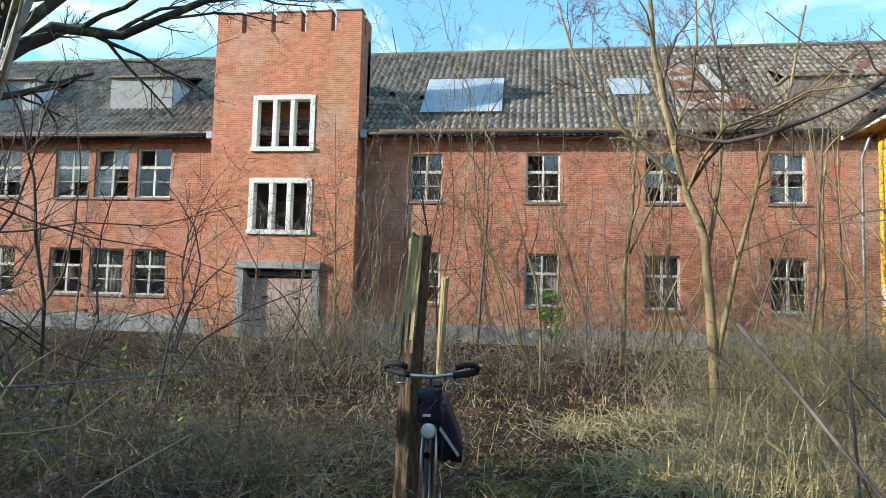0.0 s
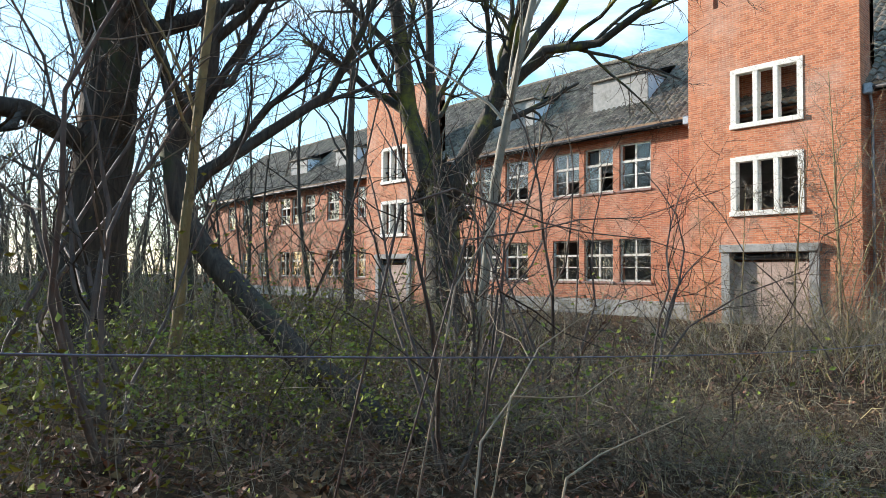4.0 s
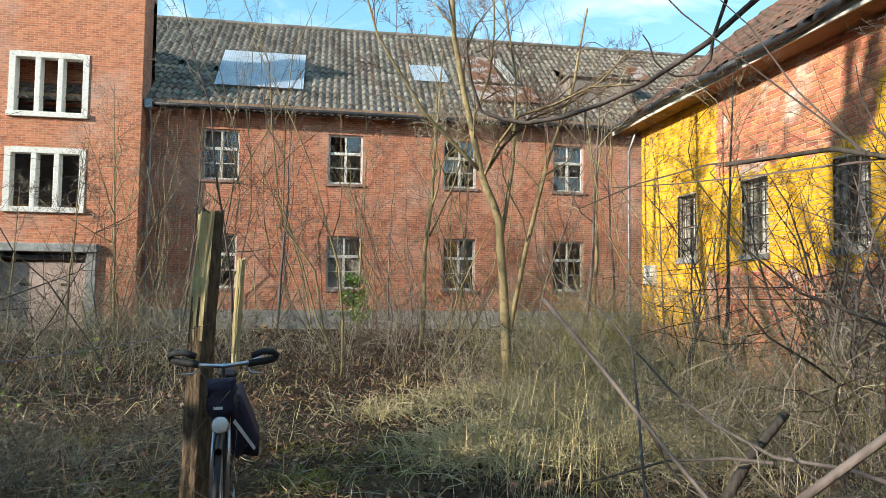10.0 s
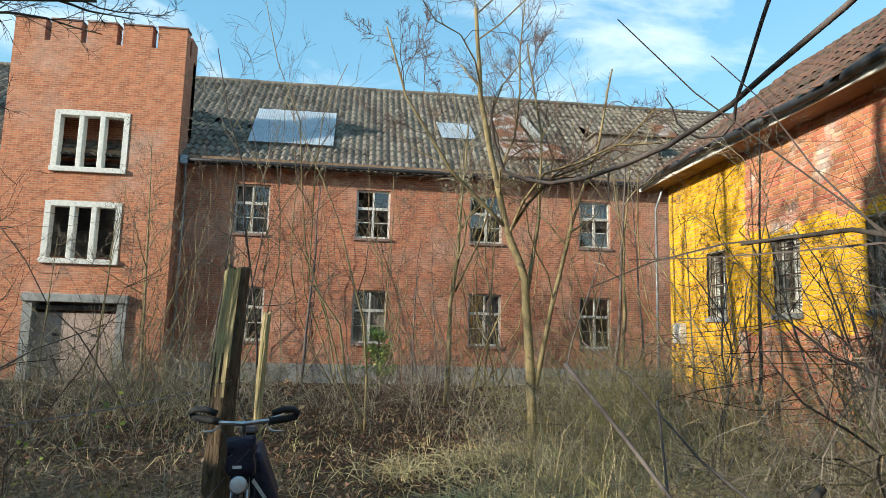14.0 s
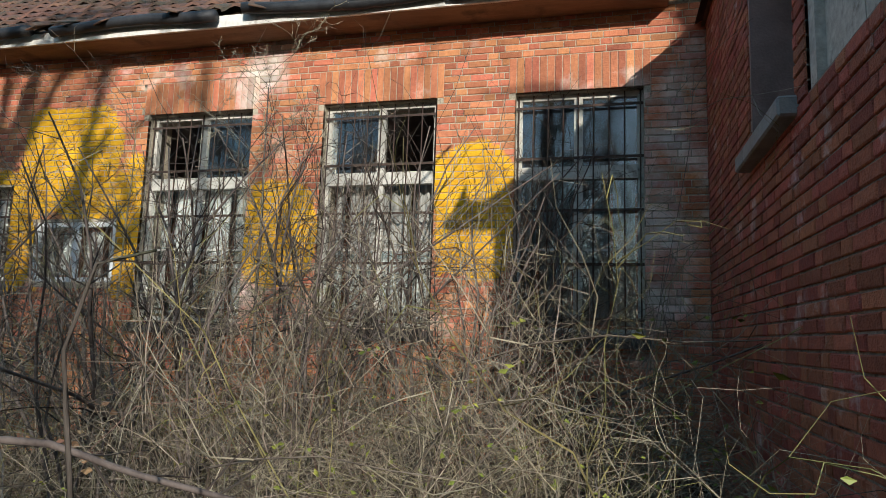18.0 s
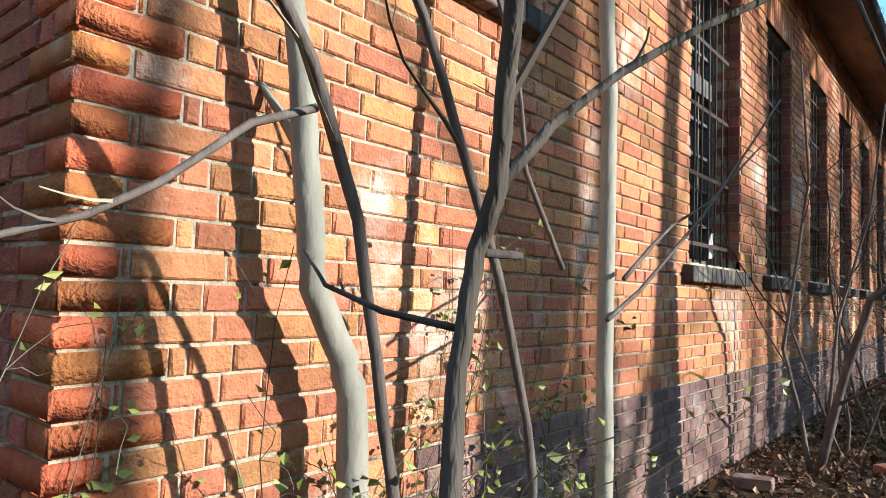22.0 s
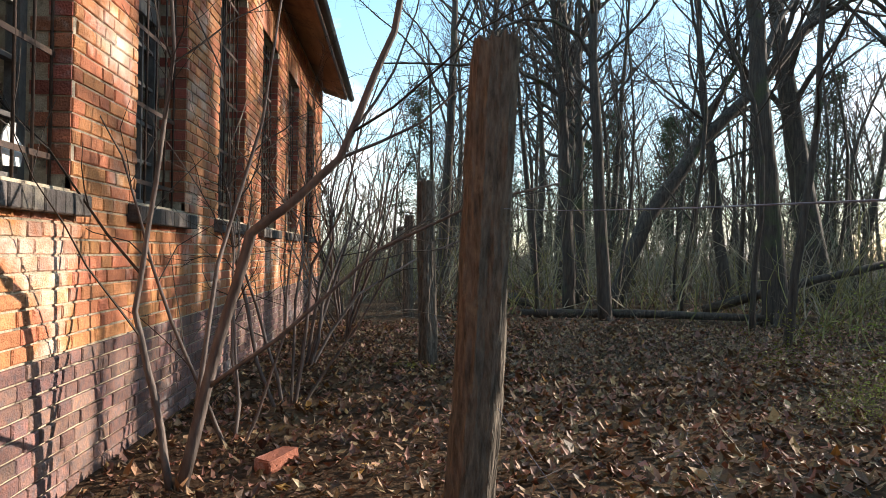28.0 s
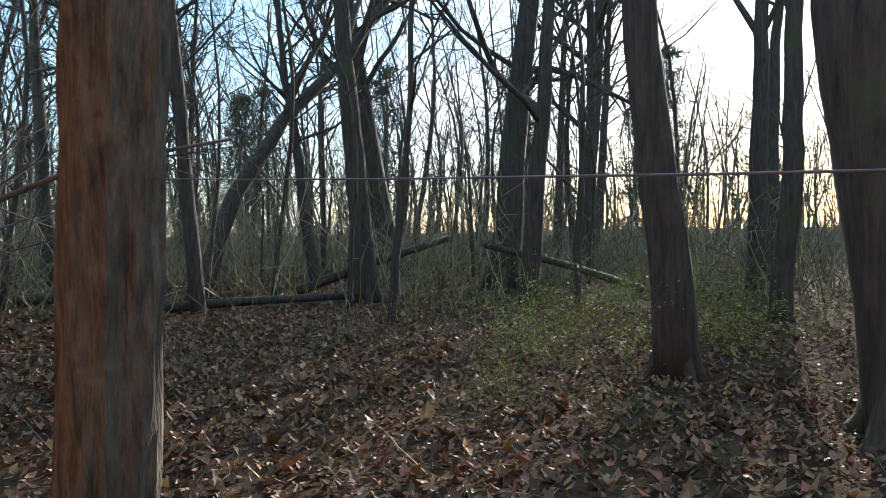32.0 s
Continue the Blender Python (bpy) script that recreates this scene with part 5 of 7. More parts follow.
rng = random.Random(21)
HERO = {
    "G1": [(-0.17, -0.71, 0.64), (-0.17, -0.69, 0.92), (-0.17, -0.66, 1.02), (-0.17, -0.54, 1.22), (-0.17, -0.51, 1.46), (-0.17, -0.47, 1.75), (-0.17, -0.39, 2.12), (-0.17, -0.30, 2.49)],
    "B": [(-0.50, -0.52, 0.76), (-0.50, -0.48, 0.92), (-0.50, -0.38, 1.36), (-0.50, -0.24, 1.66), (-0.50, -0.05, 1.89), (-0.50, 0.05, 2.01)],
    "B1": [(-0.52, -0.24, 1.56), (-0.52, -0.10, 1.50), (-0.52, 0.06, 1.37), (-0.52, 0.16, 1.31), (-0.52, 0.27, 1.27), (-0.52, 0.35, 1.26), (-0.52, 0.41, 1.26), (-0.52, 0.49, 1.30)],
    "B2": [(-0.52, 0.27, 1.27), (-0.52, 0.34, 1.33), (-0.52, 0.40, 1.39)],
    "T": [(-0.70, -0.77, 0.79), (-0.70, -0.74, 0.92), (-0.70, -0.61, 1.25), (-0.70, -0.50, 1.45), (-0.70, -0.34, 1.73), (-0.70, -0.23, 1.87), (-0.70, -0.15, 1.98)],
    "T2": [(-0.60, -1.06, 1.29), (-0.60, -0.86, 1.53), (-0.60, -0.82, 1.74), (-0.60, -0.72, 1.93), (-0.60, -0.66, 2.05)],
    "D": [(-1.22, 0.19, 1.00), (-1.20, 0.16, 1.14), (-1.20, 0.15, 1.20), (-1.20, 0.14, 1.25), (-1.22, 0.14, 1.30), (-1.23, 0.15, 1.36), (-1.25, 0.17, 1.43), (-1.27, 0.20, 1.50)],
    "D1": [(-1.22, 0.14, 1.30), (-1.23, 0.08, 1.36), (-1.26, 0.01, 1.42), (-1.31, -0.05, 1.47), (-1.38, -0.12, 1.52)],
    "D2": [(-1.19, 0.15, 1.19), (-1.13, 0.17, 1.20), (-1.08, 0.19, 1.22), (-1.05, 0.19, 1.25)],
    "D3": [(-1.20, 0.14, 1.25), (-1.21, 0.09, 1.25)],
    "G2": [(-0.64, -1.3, -0.1), (-0.62, -1.3, 0.5), (-0.61, -1.31, 1.26), (-0.6, -1.33, 1.85), (-0.56, -1.36, 2.5), (-0.5, -1.4, 3.6), (-0.42, -1.45, 4.9)],
    "G2a": [(-0.65, -1.24, 1.15), (-0.61, -1.56, 1.24), (-0.70, -1.90, 1.52), (-0.74, -2.19, 1.76), (-0.84, -2.44, 2.07)],
    "G2b": [(-0.69, -1.26, 1.27), (-0.67, -1.52, 1.39), (-0.64, -1.77, 1.48), (-0.68, -2.03, 1.59), (-0.81, -2.28, 1.85)],
    "hook": [(-0.94, 4.00, 2.29), (-0.91, 4.04, 2.16), (-0.85, 4.08, 2.02), (-0.75, 4.06, 1.98), (-0.64, 4.03, 1.96), (-0.49, 3.97, 1.98), (-0.33, 3.88, 2.03), (-0.17, 3.77, 2.10), (-0.07, 3.68, 2.17), (0.03, 3.59, 2.24), (0.12, 3.47, 2.34), (0.28, 3.22, 2.51), (0.75, 2.54, 3.07), (1.21, 1.85, 3.73), (1.68, 1.17, 4.50)],
    "hook2": [(-0.10, 3.71, 2.14), (-0.06, 3.70, 2.12), (0.02, 3.65, 2.12), (0.05, 3.61, 2.17), (0.04, 3.57, 2.25), (0.05, 3.52, 2.34), (0.06, 3.40, 2.53), (0.15, 2.89, 3.40), (0.23, 2.39, 4.37), (0.32, 1.88, 5.46)],
    "hook3": [(-0.39, 3.92, 2.00), (-0.39, 3.93, 1.97), (-0.38, 3.95, 1.87)],
    "hook4": [(-0.10, 3.71, 2.14), (-0.15, 3.72, 2.19), (-0.18, 3.71, 2.26), (-0.21, 3.71, 2.30)],
    "fb": [(-0.67, 2.18, 0.79), (-0.48, 2.05, 1.01), (-0.43, 1.96, 1.00), (-0.36, 1.80, 0.94), (-0.27, 1.59, 0.88)],
    "fb2": [(-0.97, 2.75, 1.16), (-0.90, 2.57, 1.02), (-0.83, 2.34, 0.85), (-0.80, 2.14, 0.75)],
    "fu": [(-0.97, 1.49, 0.98), (-0.97, 1.52, 1.15), (-0.97, 1.53, 1.26), (-1.00, 1.55, 1.31), (-1.06, 1.60, 1.33), (-1.14, 1.65, 1.32)],
    "fu2": [(-0.94, 1.43, 1.04), (-0.94, 1.46, 1.20), (-0.93, 1.44, 1.29), (-0.89, 1.40, 1.31)],
    "fbig": [(-0.62, 3.64, 1.22), (-0.49, 3.46, 1.09), (-0.44, 3.30, 0.96), (-0.40, 3.13, 0.85), (-0.35, 2.95, 0.77), (-0.29, 2.75, 0.72), (-0.23, 2.55, 0.74), (-0.22, 2.37, 0.74)],
    "fbig2": [(-0.36, 3.52, 1.00), (-0.42, 3.34, 0.80), (-0.50, 3.12, 0.52), (-0.58, 2.93, 0.44)],
    "fbig3": [(-0.61, 3.31, 0.50), (-0.43, 3.11, 0.62), (-0.33, 2.90, 0.68), (-0.31, 2.73, 0.71)],
    "stub": [(-0.27, 3.02, 0.52), (-0.20, 3.01, 0.64), (-0.09, 2.97, 0.80)],
}


def sapling(label, keys, r0, r1, bark, twig, seed, side=(), level=2, count=(3, 5), ratio=0.22, thin=0.0018, leaves=None, name="sapling", limb_bark=None):
    line = list(HERO[keys])
    if name == "sapling":
        x, y, z = line[0]
        line.insert(0, (x, y, gz(x, y) - 0.1))
    return tree(name, label, [(line, r0, r1)] + [(HERO[k], a, b) for k, a, b in side], bark, twig, random.Random(seed), level=level, count=count, ratio=ratio, sides=12, thin=thin, leaves=leaves, category="sapling", limb_bark=limb_bark)


sapling("smooth grey trunk of a young tree by the brick corner", "G1", 0.047, 0.03, M["bark_grey"], M["twig"], 1, level=1, count=(1, 2))
sapling("brown sapling with an arching pale side twig", "B", 0.016, 0.0125, M["bark_brown"], M["twig"], 2, (("B1", 0.009, 0.003), ("B2", 0.005, 0.002)), level=1)
sapling("thin knobbly brown sapling against the brick wall", "T", 0.0125, 0.009, M["bark_brown"], M["twig"], 3, (("T2", 0.008, 0.005),), level=2)
# darker bark and twigs here carry the shadow that this stem stands in
sapling("brown stem darkened for shadow, with short side spurs", "D", 0.0085, 0.0075, M["bark"], M["twig_dark"], 4, (("D1", 0.006, 0.003), ("D2", 0.0034, 0.0015), ("D3", 0.004, 0.0035)), level=1, count=(1, 2))
sapling("pale grey slender trunk with dark knots", "G2", 0.031, 0.022, M["bark_grey"], M["twig_dark"], 5, (("G2a", 0.008, 0.004), ("G2b", 0.0075, 0.0035)), level=2, count=(2, 3), limb_bark=M["bark_brown"])
sapling("overhanging dark bare branch with a hooked tip", "hook", 0.0069, 0.0165, M["bark_brown"], M["twig_dark"], 6, (("hook2", 0.0045, 0.0108), ("hook3", 0.0060, 0.0030), ("hook4", 0.0045, 0.0030)), level=0, name="bare_branch")
sapling("grey forked shrub stem among the brambles", "fu", 0.0042, 0.002, M["bark"], M["twig_dark"], 7, (("fu2", 0.003, 0.0015),), level=1, ratio=0.25, thin=0.0012)
sapling("dark grey forked bough low over the brambles", "fb", 0.009, 0.006, M["bark_brown"], M["twig_dark"], 17, (("fb2", 0.006, 0.004),), level=1, ratio=0.25, name="bare_branch")
sapling("long lilac-grey bough lying over the brambles", "fbig", 0.0025, 0.0065, M["bark_brown"], M["twig"], 8, (("fbig2", 0.005, 0.005), ("fbig3", 0.003, 0.006)), level=1, ratio=0.2, name="bare_branch")
sapling("dark broken stump of a stem", "stub", 0.018, 0.014, M["bark"], M["twig_dark"], 9, level=0, name="stump")
# forked shrub at the wall foot
tree("forked_shrub", "forked bare shrub growing from the wall foot", [
    ([(-0.53, -4.9, -0.06), (-0.71, -4.9, 0.72), (-0.87, -4.85, 1.26), (-1.05, -4.8, 1.39), (-1.3, -4.75, 1.62), (-1.55, -4.7, 2.22), (-1.68, -4.6, 2.95), (-1.7, -4.5, 3.6)], 0.034, 0.012),
    ([(-0.5, -4.9, -0.05), (-0.41, -4.9, 0.46), (-0.31, -4.9, 0.87), (-0.4, -4.9, 1.51), (-0.49, -4.85, 2.13), (-0.45, -4.8, 3.0)], 0.02, 0.008),
    ([(-0.66, -4.9, 0.5), (-1.02, -4.75, 0.76), (-1.49, -4.7, 1.19), (-1.96, -4.6, 1.42), (-2.3, -4.5, 1.5)], 0.013, 0.005),
    ([(-0.6, -4.9, 0.3), (-0.62, -5.2, 1.1), (-0.8, -5.4, 1.9), (-0.9, -5.5, 2.8)], 0.014, 0.006)],
    M["bark_brown"], M["twig_dark"], random.Random(12), level=3, count=(4, 6), ratio=0.42, thin=0.0022, category="shrub")
# the mossy old tree before the long house
tree("old_tree", "large old bare tree with mossy forking limbs", [
    ([(-15.2, 13.3, -0.6), (-15.25, 13.25, 1.0), (-15.3, 13.2, 2.4), (-15.35, 13.0, 3.9)], 0.56, 0.46),
    ([(-15.4, 12.9, 3.5), (-15.67, 12.2, 5.8), (-15.3, 11.5, 8.2), (-15.6, 10.8, 11.0)], 0.34, 0.12),
    ([(-15.25, 12.9, 3.7), (-15.1, 12.7, 5.0), (-14.96, 12.4, 6.8), (-14.6, 12.0, 9.5)], 0.22, 0.08),
    ([(-15.1, 13.2, 3.4), (-14.6, 13.5, 4.5), (-13.89, 13.84, 5.93), (-13.0, 13.8, 7.9), (-12.4, 13.9, 10.5)], 0.33, 0.12),
    ([(-13.9, 13.8, 5.9), (-12.6, 14.4, 7.2), (-11.3, 15.0, 7.2), (-9.2, 15.0, 8.0), (-7.4, 15.2, 8.2)], 0.16, 0.05),
    ([(-13.4, 13.8, 6.6), (-12.2, 14.3, 8.0), (-10.6, 14.0, 9.2), (-8.6, 13.6, 9.6)], 0.15, 0.05)],
    M["bark_moss"], M["twig_dark"], random.Random(31), level=3, count=(6, 9), ratio=0.5, rise=0.03, thin=0.007)
tree("old_tree", "thick rough trunk of an old tree by the fence", [
    ([(-10.1, 2.75, -0.5), (-10.17, 2.88, 0.69), (-10.09, 3.01, 2.26), (-9.94, 3.04, 3.13), (-9.56, 3.03, 4.39), (-9.2, 3.0, 8.5)], 0.43, 0.24),
    ([(-10.0, 2.9, 2.65), (-9.56, 2.13, 2.91), (-9.2, 1.4, 2.85), (-8.8, 0.4, 3.3)], 0.14, 0.06),
    ([(-9.7, 3.0, 3.9), (-10.3, 3.9, 5.4), (-10.6, 4.9, 7.4)], 0.15, 0.06),
    ([(-9.4, 3.0, 5.2), (-8.9, 2.4, 6.6), (-8.4, 1.5, 8.4)], 0.15, 0.06)],
    M["bark"], M["twig_dark"], random.Random(32), level=3, count=(6, 9), thin=0.004)
tree("leaning_tree", "dark crooked trunk fallen half over in the undergrowth", [
    ([(-5.9, 4.39, -0.3), (-6.44, 4.23, 0.1), (-7.11, 4.03, 0.42), (-8.04, 3.63, 1.24), (-8.45, 3.36, 1.83), (-8.6, 3.28, 2.51), (-8.4, 3.62, 3.27), (-8.15, 3.52, 4.09), (-7.9, 3.5, 6.8)], 0.15, 0.085),
    ([(-8.5, 3.35, 2.1), (-9.0, 4.3, 2.7), (-8.8, 5.37, 3.55), (-8.37, 5.59, 4.32), (-8.0, 5.9, 5.8)], 0.085, 0.03),
    ([(-8.6, 3.3, 2.5), (-9.2, 3.6, 3.2), (-9.36, 4.3, 3.6), (-9.9, 5.0, 4.9)], 0.07, 0.03)],
    M["bark"], M["twig_dark"], random.Random(33), level=3, count=(6, 9), thin=0.004)
tree("slender_tree", "slender pale tree rising through the undergrowth", [
    ([(-9.57, 8.8, -0.4), (-9.28, 8.8, 1.37), (-9.07, 8.8, 2.8), (-8.67, 8.8, 4.36), (-8.2, 8.8, 5.8), (-7.7, 8.9, 8.0)], 0.1, 0.045)],
    M["bark_grey"], M["twig"], random.Random(34), level=2, count=(5, 8), ratio=0.3)
tree("slender_tree", "thin brown pole of a young tree near the wire", [
    ([(-7.67, 3.0, -0.2), (-7.39, 3.0, 1.23), (-7.13, 3.0, 2.43), (-6.82, 3.0, 3.6), (-6.6, 3.0, 5.2)], 0.055, 0.03)],
    M["bark_young"], M["twig"], random.Random(35), level=2, count=(4, 6), ratio=0.3)
# young trees between the fence and the long house
tree("young_tree", "young ochre-barked tree with a wide bare crown", [
    ([(0.98, 10.4, -0.4), (0.92, 10.4, 1.07), (0.85, 10.4, 2.09), (0.55, 10.4, 2.88), (0.35, 10.4, 3.78), (0.15, 10.4, 4.78), (0.05, 10.4, 6.2)], 0.075, 0.03),
    ([(0.97, 10.4, 0.3), (1.22, 10.3, 1.7), (1.53, 10.3, 2.96), (1.95, 10.3, 4.2), (2.2, 10.4, 5.4)], 0.04, 0.015),
    ([(0.88, 10.4, 1.9), (1.1, 10.6, 3.0), (1.2, 10.8, 4.4), (1.0, 11.0, 6.0)], 0.035, 0.012),
    ([(0.6, 10.4, 2.8), (-0.3, 10.2, 3.6), (-1.0, 10.0, 4.6), (-1.3, 10.0, 5.6)], 0.03, 0.01)],
    M["bark_young"], M["twig_brown"], random.Random(36), level=3, count=(8, 12), ratio=0.45, rise=0.06, thin=0.003, bend=0.26)
for k, (x, y, h, r, lean) in enumerate(((0.6, 17.0, 7.5, 0.07, 0.3), (-3.1, 20.0, 6.0, 0.05, 0.3), (-7.6, 21.0, 7.5, 0.045, -0.2), (3.6, 14.0, 6.0, 0.05, 0.3), (5.6, 18.5, 7.0, 0.06, 0.2), (7.4, 21.0, 6.5, 0.05, -0.3),
                                        (2.2, 20.5, 6.2, 0.04, 0.3), (-5.2, 18.0, 5.2, 0.035, 0.5), (-0.8, 22.0, 6.0, 0.04, 0.2), (3.0, 8.2, 4.2, 0.03, 0.2), (-9.5, 19.0, 4.0, 0.03, 0.2), (-16.5, 21.0, 5.0, 0.04, 0.2),
                                        (-20.0, 19.0, 6.0, 0.05, 0.1), (4.4, 12.2, 3.8, 0.025, -0.2), (3.9, 5.6, 3.6, 0.02, 0.15), (3.2, 3.6, 3.4, 0.02, -0.2), (-5.8, 12.5, 3.4, 0.025, 0.3))):
    straight_tree("young_tree", "thin bare young tree in front of the brick house" if y > 15 else "thin bare sapling rising from the thicket", (x, y, 0), (x + lean, y, 5), r,
                  M["bark_young"] if k % 2 == 0 else M["bark_brown"], M["twig"] if k % 3 else M["twig_pale"], random.Random(50 + k), level=3, high=h, group="young trees before the house", count=(6, 9), ratio=0.42, rise=0.04, thin=0.003 if y > 9 else 0.002, bend=0.3)

# ---- the wood beyond the fence ----
WOOD = [((-5.3, -13.1), (-5.1, -13.2), 0.13, 9.5), ((-5.15, -15.0), (-4.8, -15.1), 0.14, 10), ((-8.4, -13.0), (-8.1, -13.2), 0.24, 11), ((-12.6, -18.0), (-12.0, -18.4), 0.36, 13),
        ((-11.4, -12.5), (-12.0, -12.0), 0.33, 12), ((-6.6, -5.7), (-6.45, -6.0), 0.19, 10), ((-6.15, -3.85), (-6.0, -4.2), 0.31, 11), ((-10.3, -6.4), (-10.2, -6.3), 0.15, 9),
        ((-9.6, -10.1), (-9.9, -9.8), 0.17, 9), ((-9.4, -4.0), (-9.3, -4.1), 0.11, 9), ((-14.5, -8.6), (-14.6, -8.4), 0.2, 11), ((-20.0, -10.7), (-20.1, -10.5), 0.22, 12), ((-7.4, -24.0), (-7.3, -24.2), 0.4, 13),
        ((-9.3, -30.0), (-9.0, -30.2), 0.36, 13), ((-4.6, -21.0), (-4.5, -21.1), 0.2, 11), ((-6.6, -19.0), (-6.5, -19.2), 0.16, 10), ((-12.8, -1.5), (-12.7, -1.6), 0.24, 11), ((-10.8, 1.0), (-10.6, 1.0), 0.2, 11),
        ((-15.5, -13.5), (-15.8, -13.2), 0.25, 12), ((-9.6, -17.0), (-9.2, -17.5), 0.15, 10)]


def forest_tree(label, b, t, r, h, seed, limbs=(6, 9), level=2, count=(6, 9), thin=0.005, low=0.3, sides=10, curve=0.35, bend=0.24):
    """A tall woodland tree: a swaying trunk that forks, with many rising crooked limbs."""
    rr = random.Random(seed)
    x, y = b
    z = gz(x, y) - 0.1
    d = Vector((max(-2.2, min(2.2, (t[0] - x) * h / 5.5)), max(-2.2, min(2.2, (t[1] - y) * h / 5.5)), h))
    w = rr.uniform(0, 6.28)
    side = Vector((math.cos(w), math.sin(w), 0)) * curve * rr.uniform(0.3, 1.0)
    pts = [Vector((x, y, z)) + d * (i / 8) + side * math.sin(i / 8 * 4.2) * (i / 8) ** 0.5 + Vector((rr.gauss(0, 1), rr.gauss(0, 1), 0)) * min(r, 0.12) * 0.2 * (i > 0) for i in range(9)]
    out = [(pts, r, r * 0.22)]
    for _ in range(rr.randint(*limbs)):
        f = rr.uniform(low, 0.85)
        i = int(f * 8)
        q = pts[i].lerp(pts[i + 1], f * 8 - i)
        w = rr.uniform(0, 6.28)
        line, _ = wander(rr, q, (math.cos(w), math.sin(w), rr.uniform(0.35, 1.6)), h * rr.uniform(0.22, 0.5), 6, 0.24, 0.09)
        rl = min(0.085, r * (1 - 0.75 * f) * rr.uniform(0.25, 0.5))
        out.append((line, rl, rl * 0.2))
    return tree("woodland_tree", label, out, M["bark"], M["twig_dark"], rr, level=level, group="trees of the wood", count=count, ratio=0.4, thin=thin, bare=0.4, sides=sides, bend=bend)


for k, (b, t, r, h) in enumerate(WOOD):
    forest_tree("dark bare woodland tree with rough bark" if r > 0.18 else "slim bare woodland tree with dark bark", b, t, r, h, 100 + k,
                **(dict(limbs=(3, 4), low=0.72, level=1, count=(3, 5)) if -3.6 < b[1] - 0.404 * b[0] < 1 else dict(limbs=(7, 11), count=(7, 10), thin=0.0045)))
lean = tree("leaning_tree", "bare tree leaning far over between the trunks", [
    ([(-6.3, -16.0, -0.2), (-7.2, -16.2, 2.0), (-8.5, -16.4, 3.8), (-10.2, -16.6, 5.4), (-11.8, -16.8, 7.4)], 0.2, 0.1)], M["bark"], M["twig_dark"], random.Random(140), level=3, count=(5, 8), thin=0.005)
# background trees: a few kinds, set out over the wood
kinds = []
for k in range(8):
    r, h = (0.07, 0.1, 0.13, 0.085, 0.17, 0.055, 0.045, 0.06)[k], (9, 10.5, 11.5, 10, 13, 8, 6.5, 7.5)[k]
    kinds.append((forest_tree("bare tree deep in the wood" if r > 0.06 else "thin bare pole of a young woodland tree", (-30 - k, -40 - k * 3), (-30 - k + rng.uniform(-0.5, 0.5), -40 - k * 3 + rng.uniform(-0.5, 0.5)), r, h, 160 + k,
                              limbs=(6, 9), level=2, count=(5, 8), thin=0.006, sides=6, low=0.22 if r > 0.06 else 0.35, curve=1.0, bend=0.3), h))
taken = [Vector((b[0], b[1], 0)) for b, *_ in WOOD]
n = 0
slim_kinds = [k for k, _ in kinds[5:]]
while n < 290:
    a, d = rng.uniform(radians(172), radians(318)), rng.uniform(0, 1) ** 0.9 * 46 + 9
    x, y = -1.6 + math.sin(a) * d, -2 + math.cos(a) * d
    kind, h = rng.choice(kinds if d > 16 else kinds[:1] + kinds[5:])
    s = rng.uniform(0.75, 1.15)
    if x > -2.6 or y > 14 or (y > 3 and x > -13) or any((Vector((x, y, 0)) - q).length < 0.9 for q in taken):
        continue
    clear = h * s < 0.3 * d                                     # too low and far to shade the hall
    shade_w, shade_p = y - 0.404 * x, y + 0.404 * (5.2 - x)      # where its shadow crosses the two lit hall walls
    slim = kind in slim_kinds and d > 15 and rng.random() < 0.5
    if not clear and not slim and ((radians(241) < a < radians(261) and d < 46) or (-4 < shade_w < 3 and x > -34 and rng.random() < 0.9) or (-16 < shade_w <= -4 and x > -30 and rng.random() < 0.35) or (0 < shade_p < 15 and x > -26 and rng.random() < 0.6) or (3 < shade_w < 25 and x > -42 and rng.random() < 0.5)):
        continue
    taken.append(Vector((x, y, 0)))
    copy_thing(kind, pose(x, y, gz(x, y) - 0.05, rng.uniform(-4, 4), rng.uniform(-4, 4), rng.uniform(0, 360)) @ Matrix.Scale(s, 4))
    n += 1


def pine(x, y, h, seed):
    rr = random.Random(seed)
    t = thing("pine_tree", "dull green pine behind the bare trees", "tree", x, y, gz(x, y), group="pines in the distance")
    tr = Tubes()
    tr.add([(0, 0, -0.2), (0.05, 0, h * 0.5), (0, 0.1, h)], h * 0.014, 0.02, 7)
    tr.make("trunk", M["bark"], t)
    wood, spots = Tubes(), []
    for _ in range(70):
        z = h * rr.uniform(0.1, 0.98)
        w, ln = rr.uniform(0, 6.28), ((h - z) * 0.27 + 0.5) * rr.uniform(0.6, 1.2)
        line, _ = wander(rr, (0, 0, z), (math.cos(w), math.sin(w), 0.1), ln, 5, 0.12)
        wood.add(line, 0.03, 0.008, 3)
        spots += [line[i].lerp(line[i + 1], rr.random()) for i in range(1, 5) for _ in range(3)]
    tagged(wood.make("branchwork", M["bark"], t), kind="stuff")
    v, f = leafy(rr, spots, 0.13, 5200, 0.2)
    tagged(link("foliage", v, f, M["needle"], t), kind="stuff")
    return t


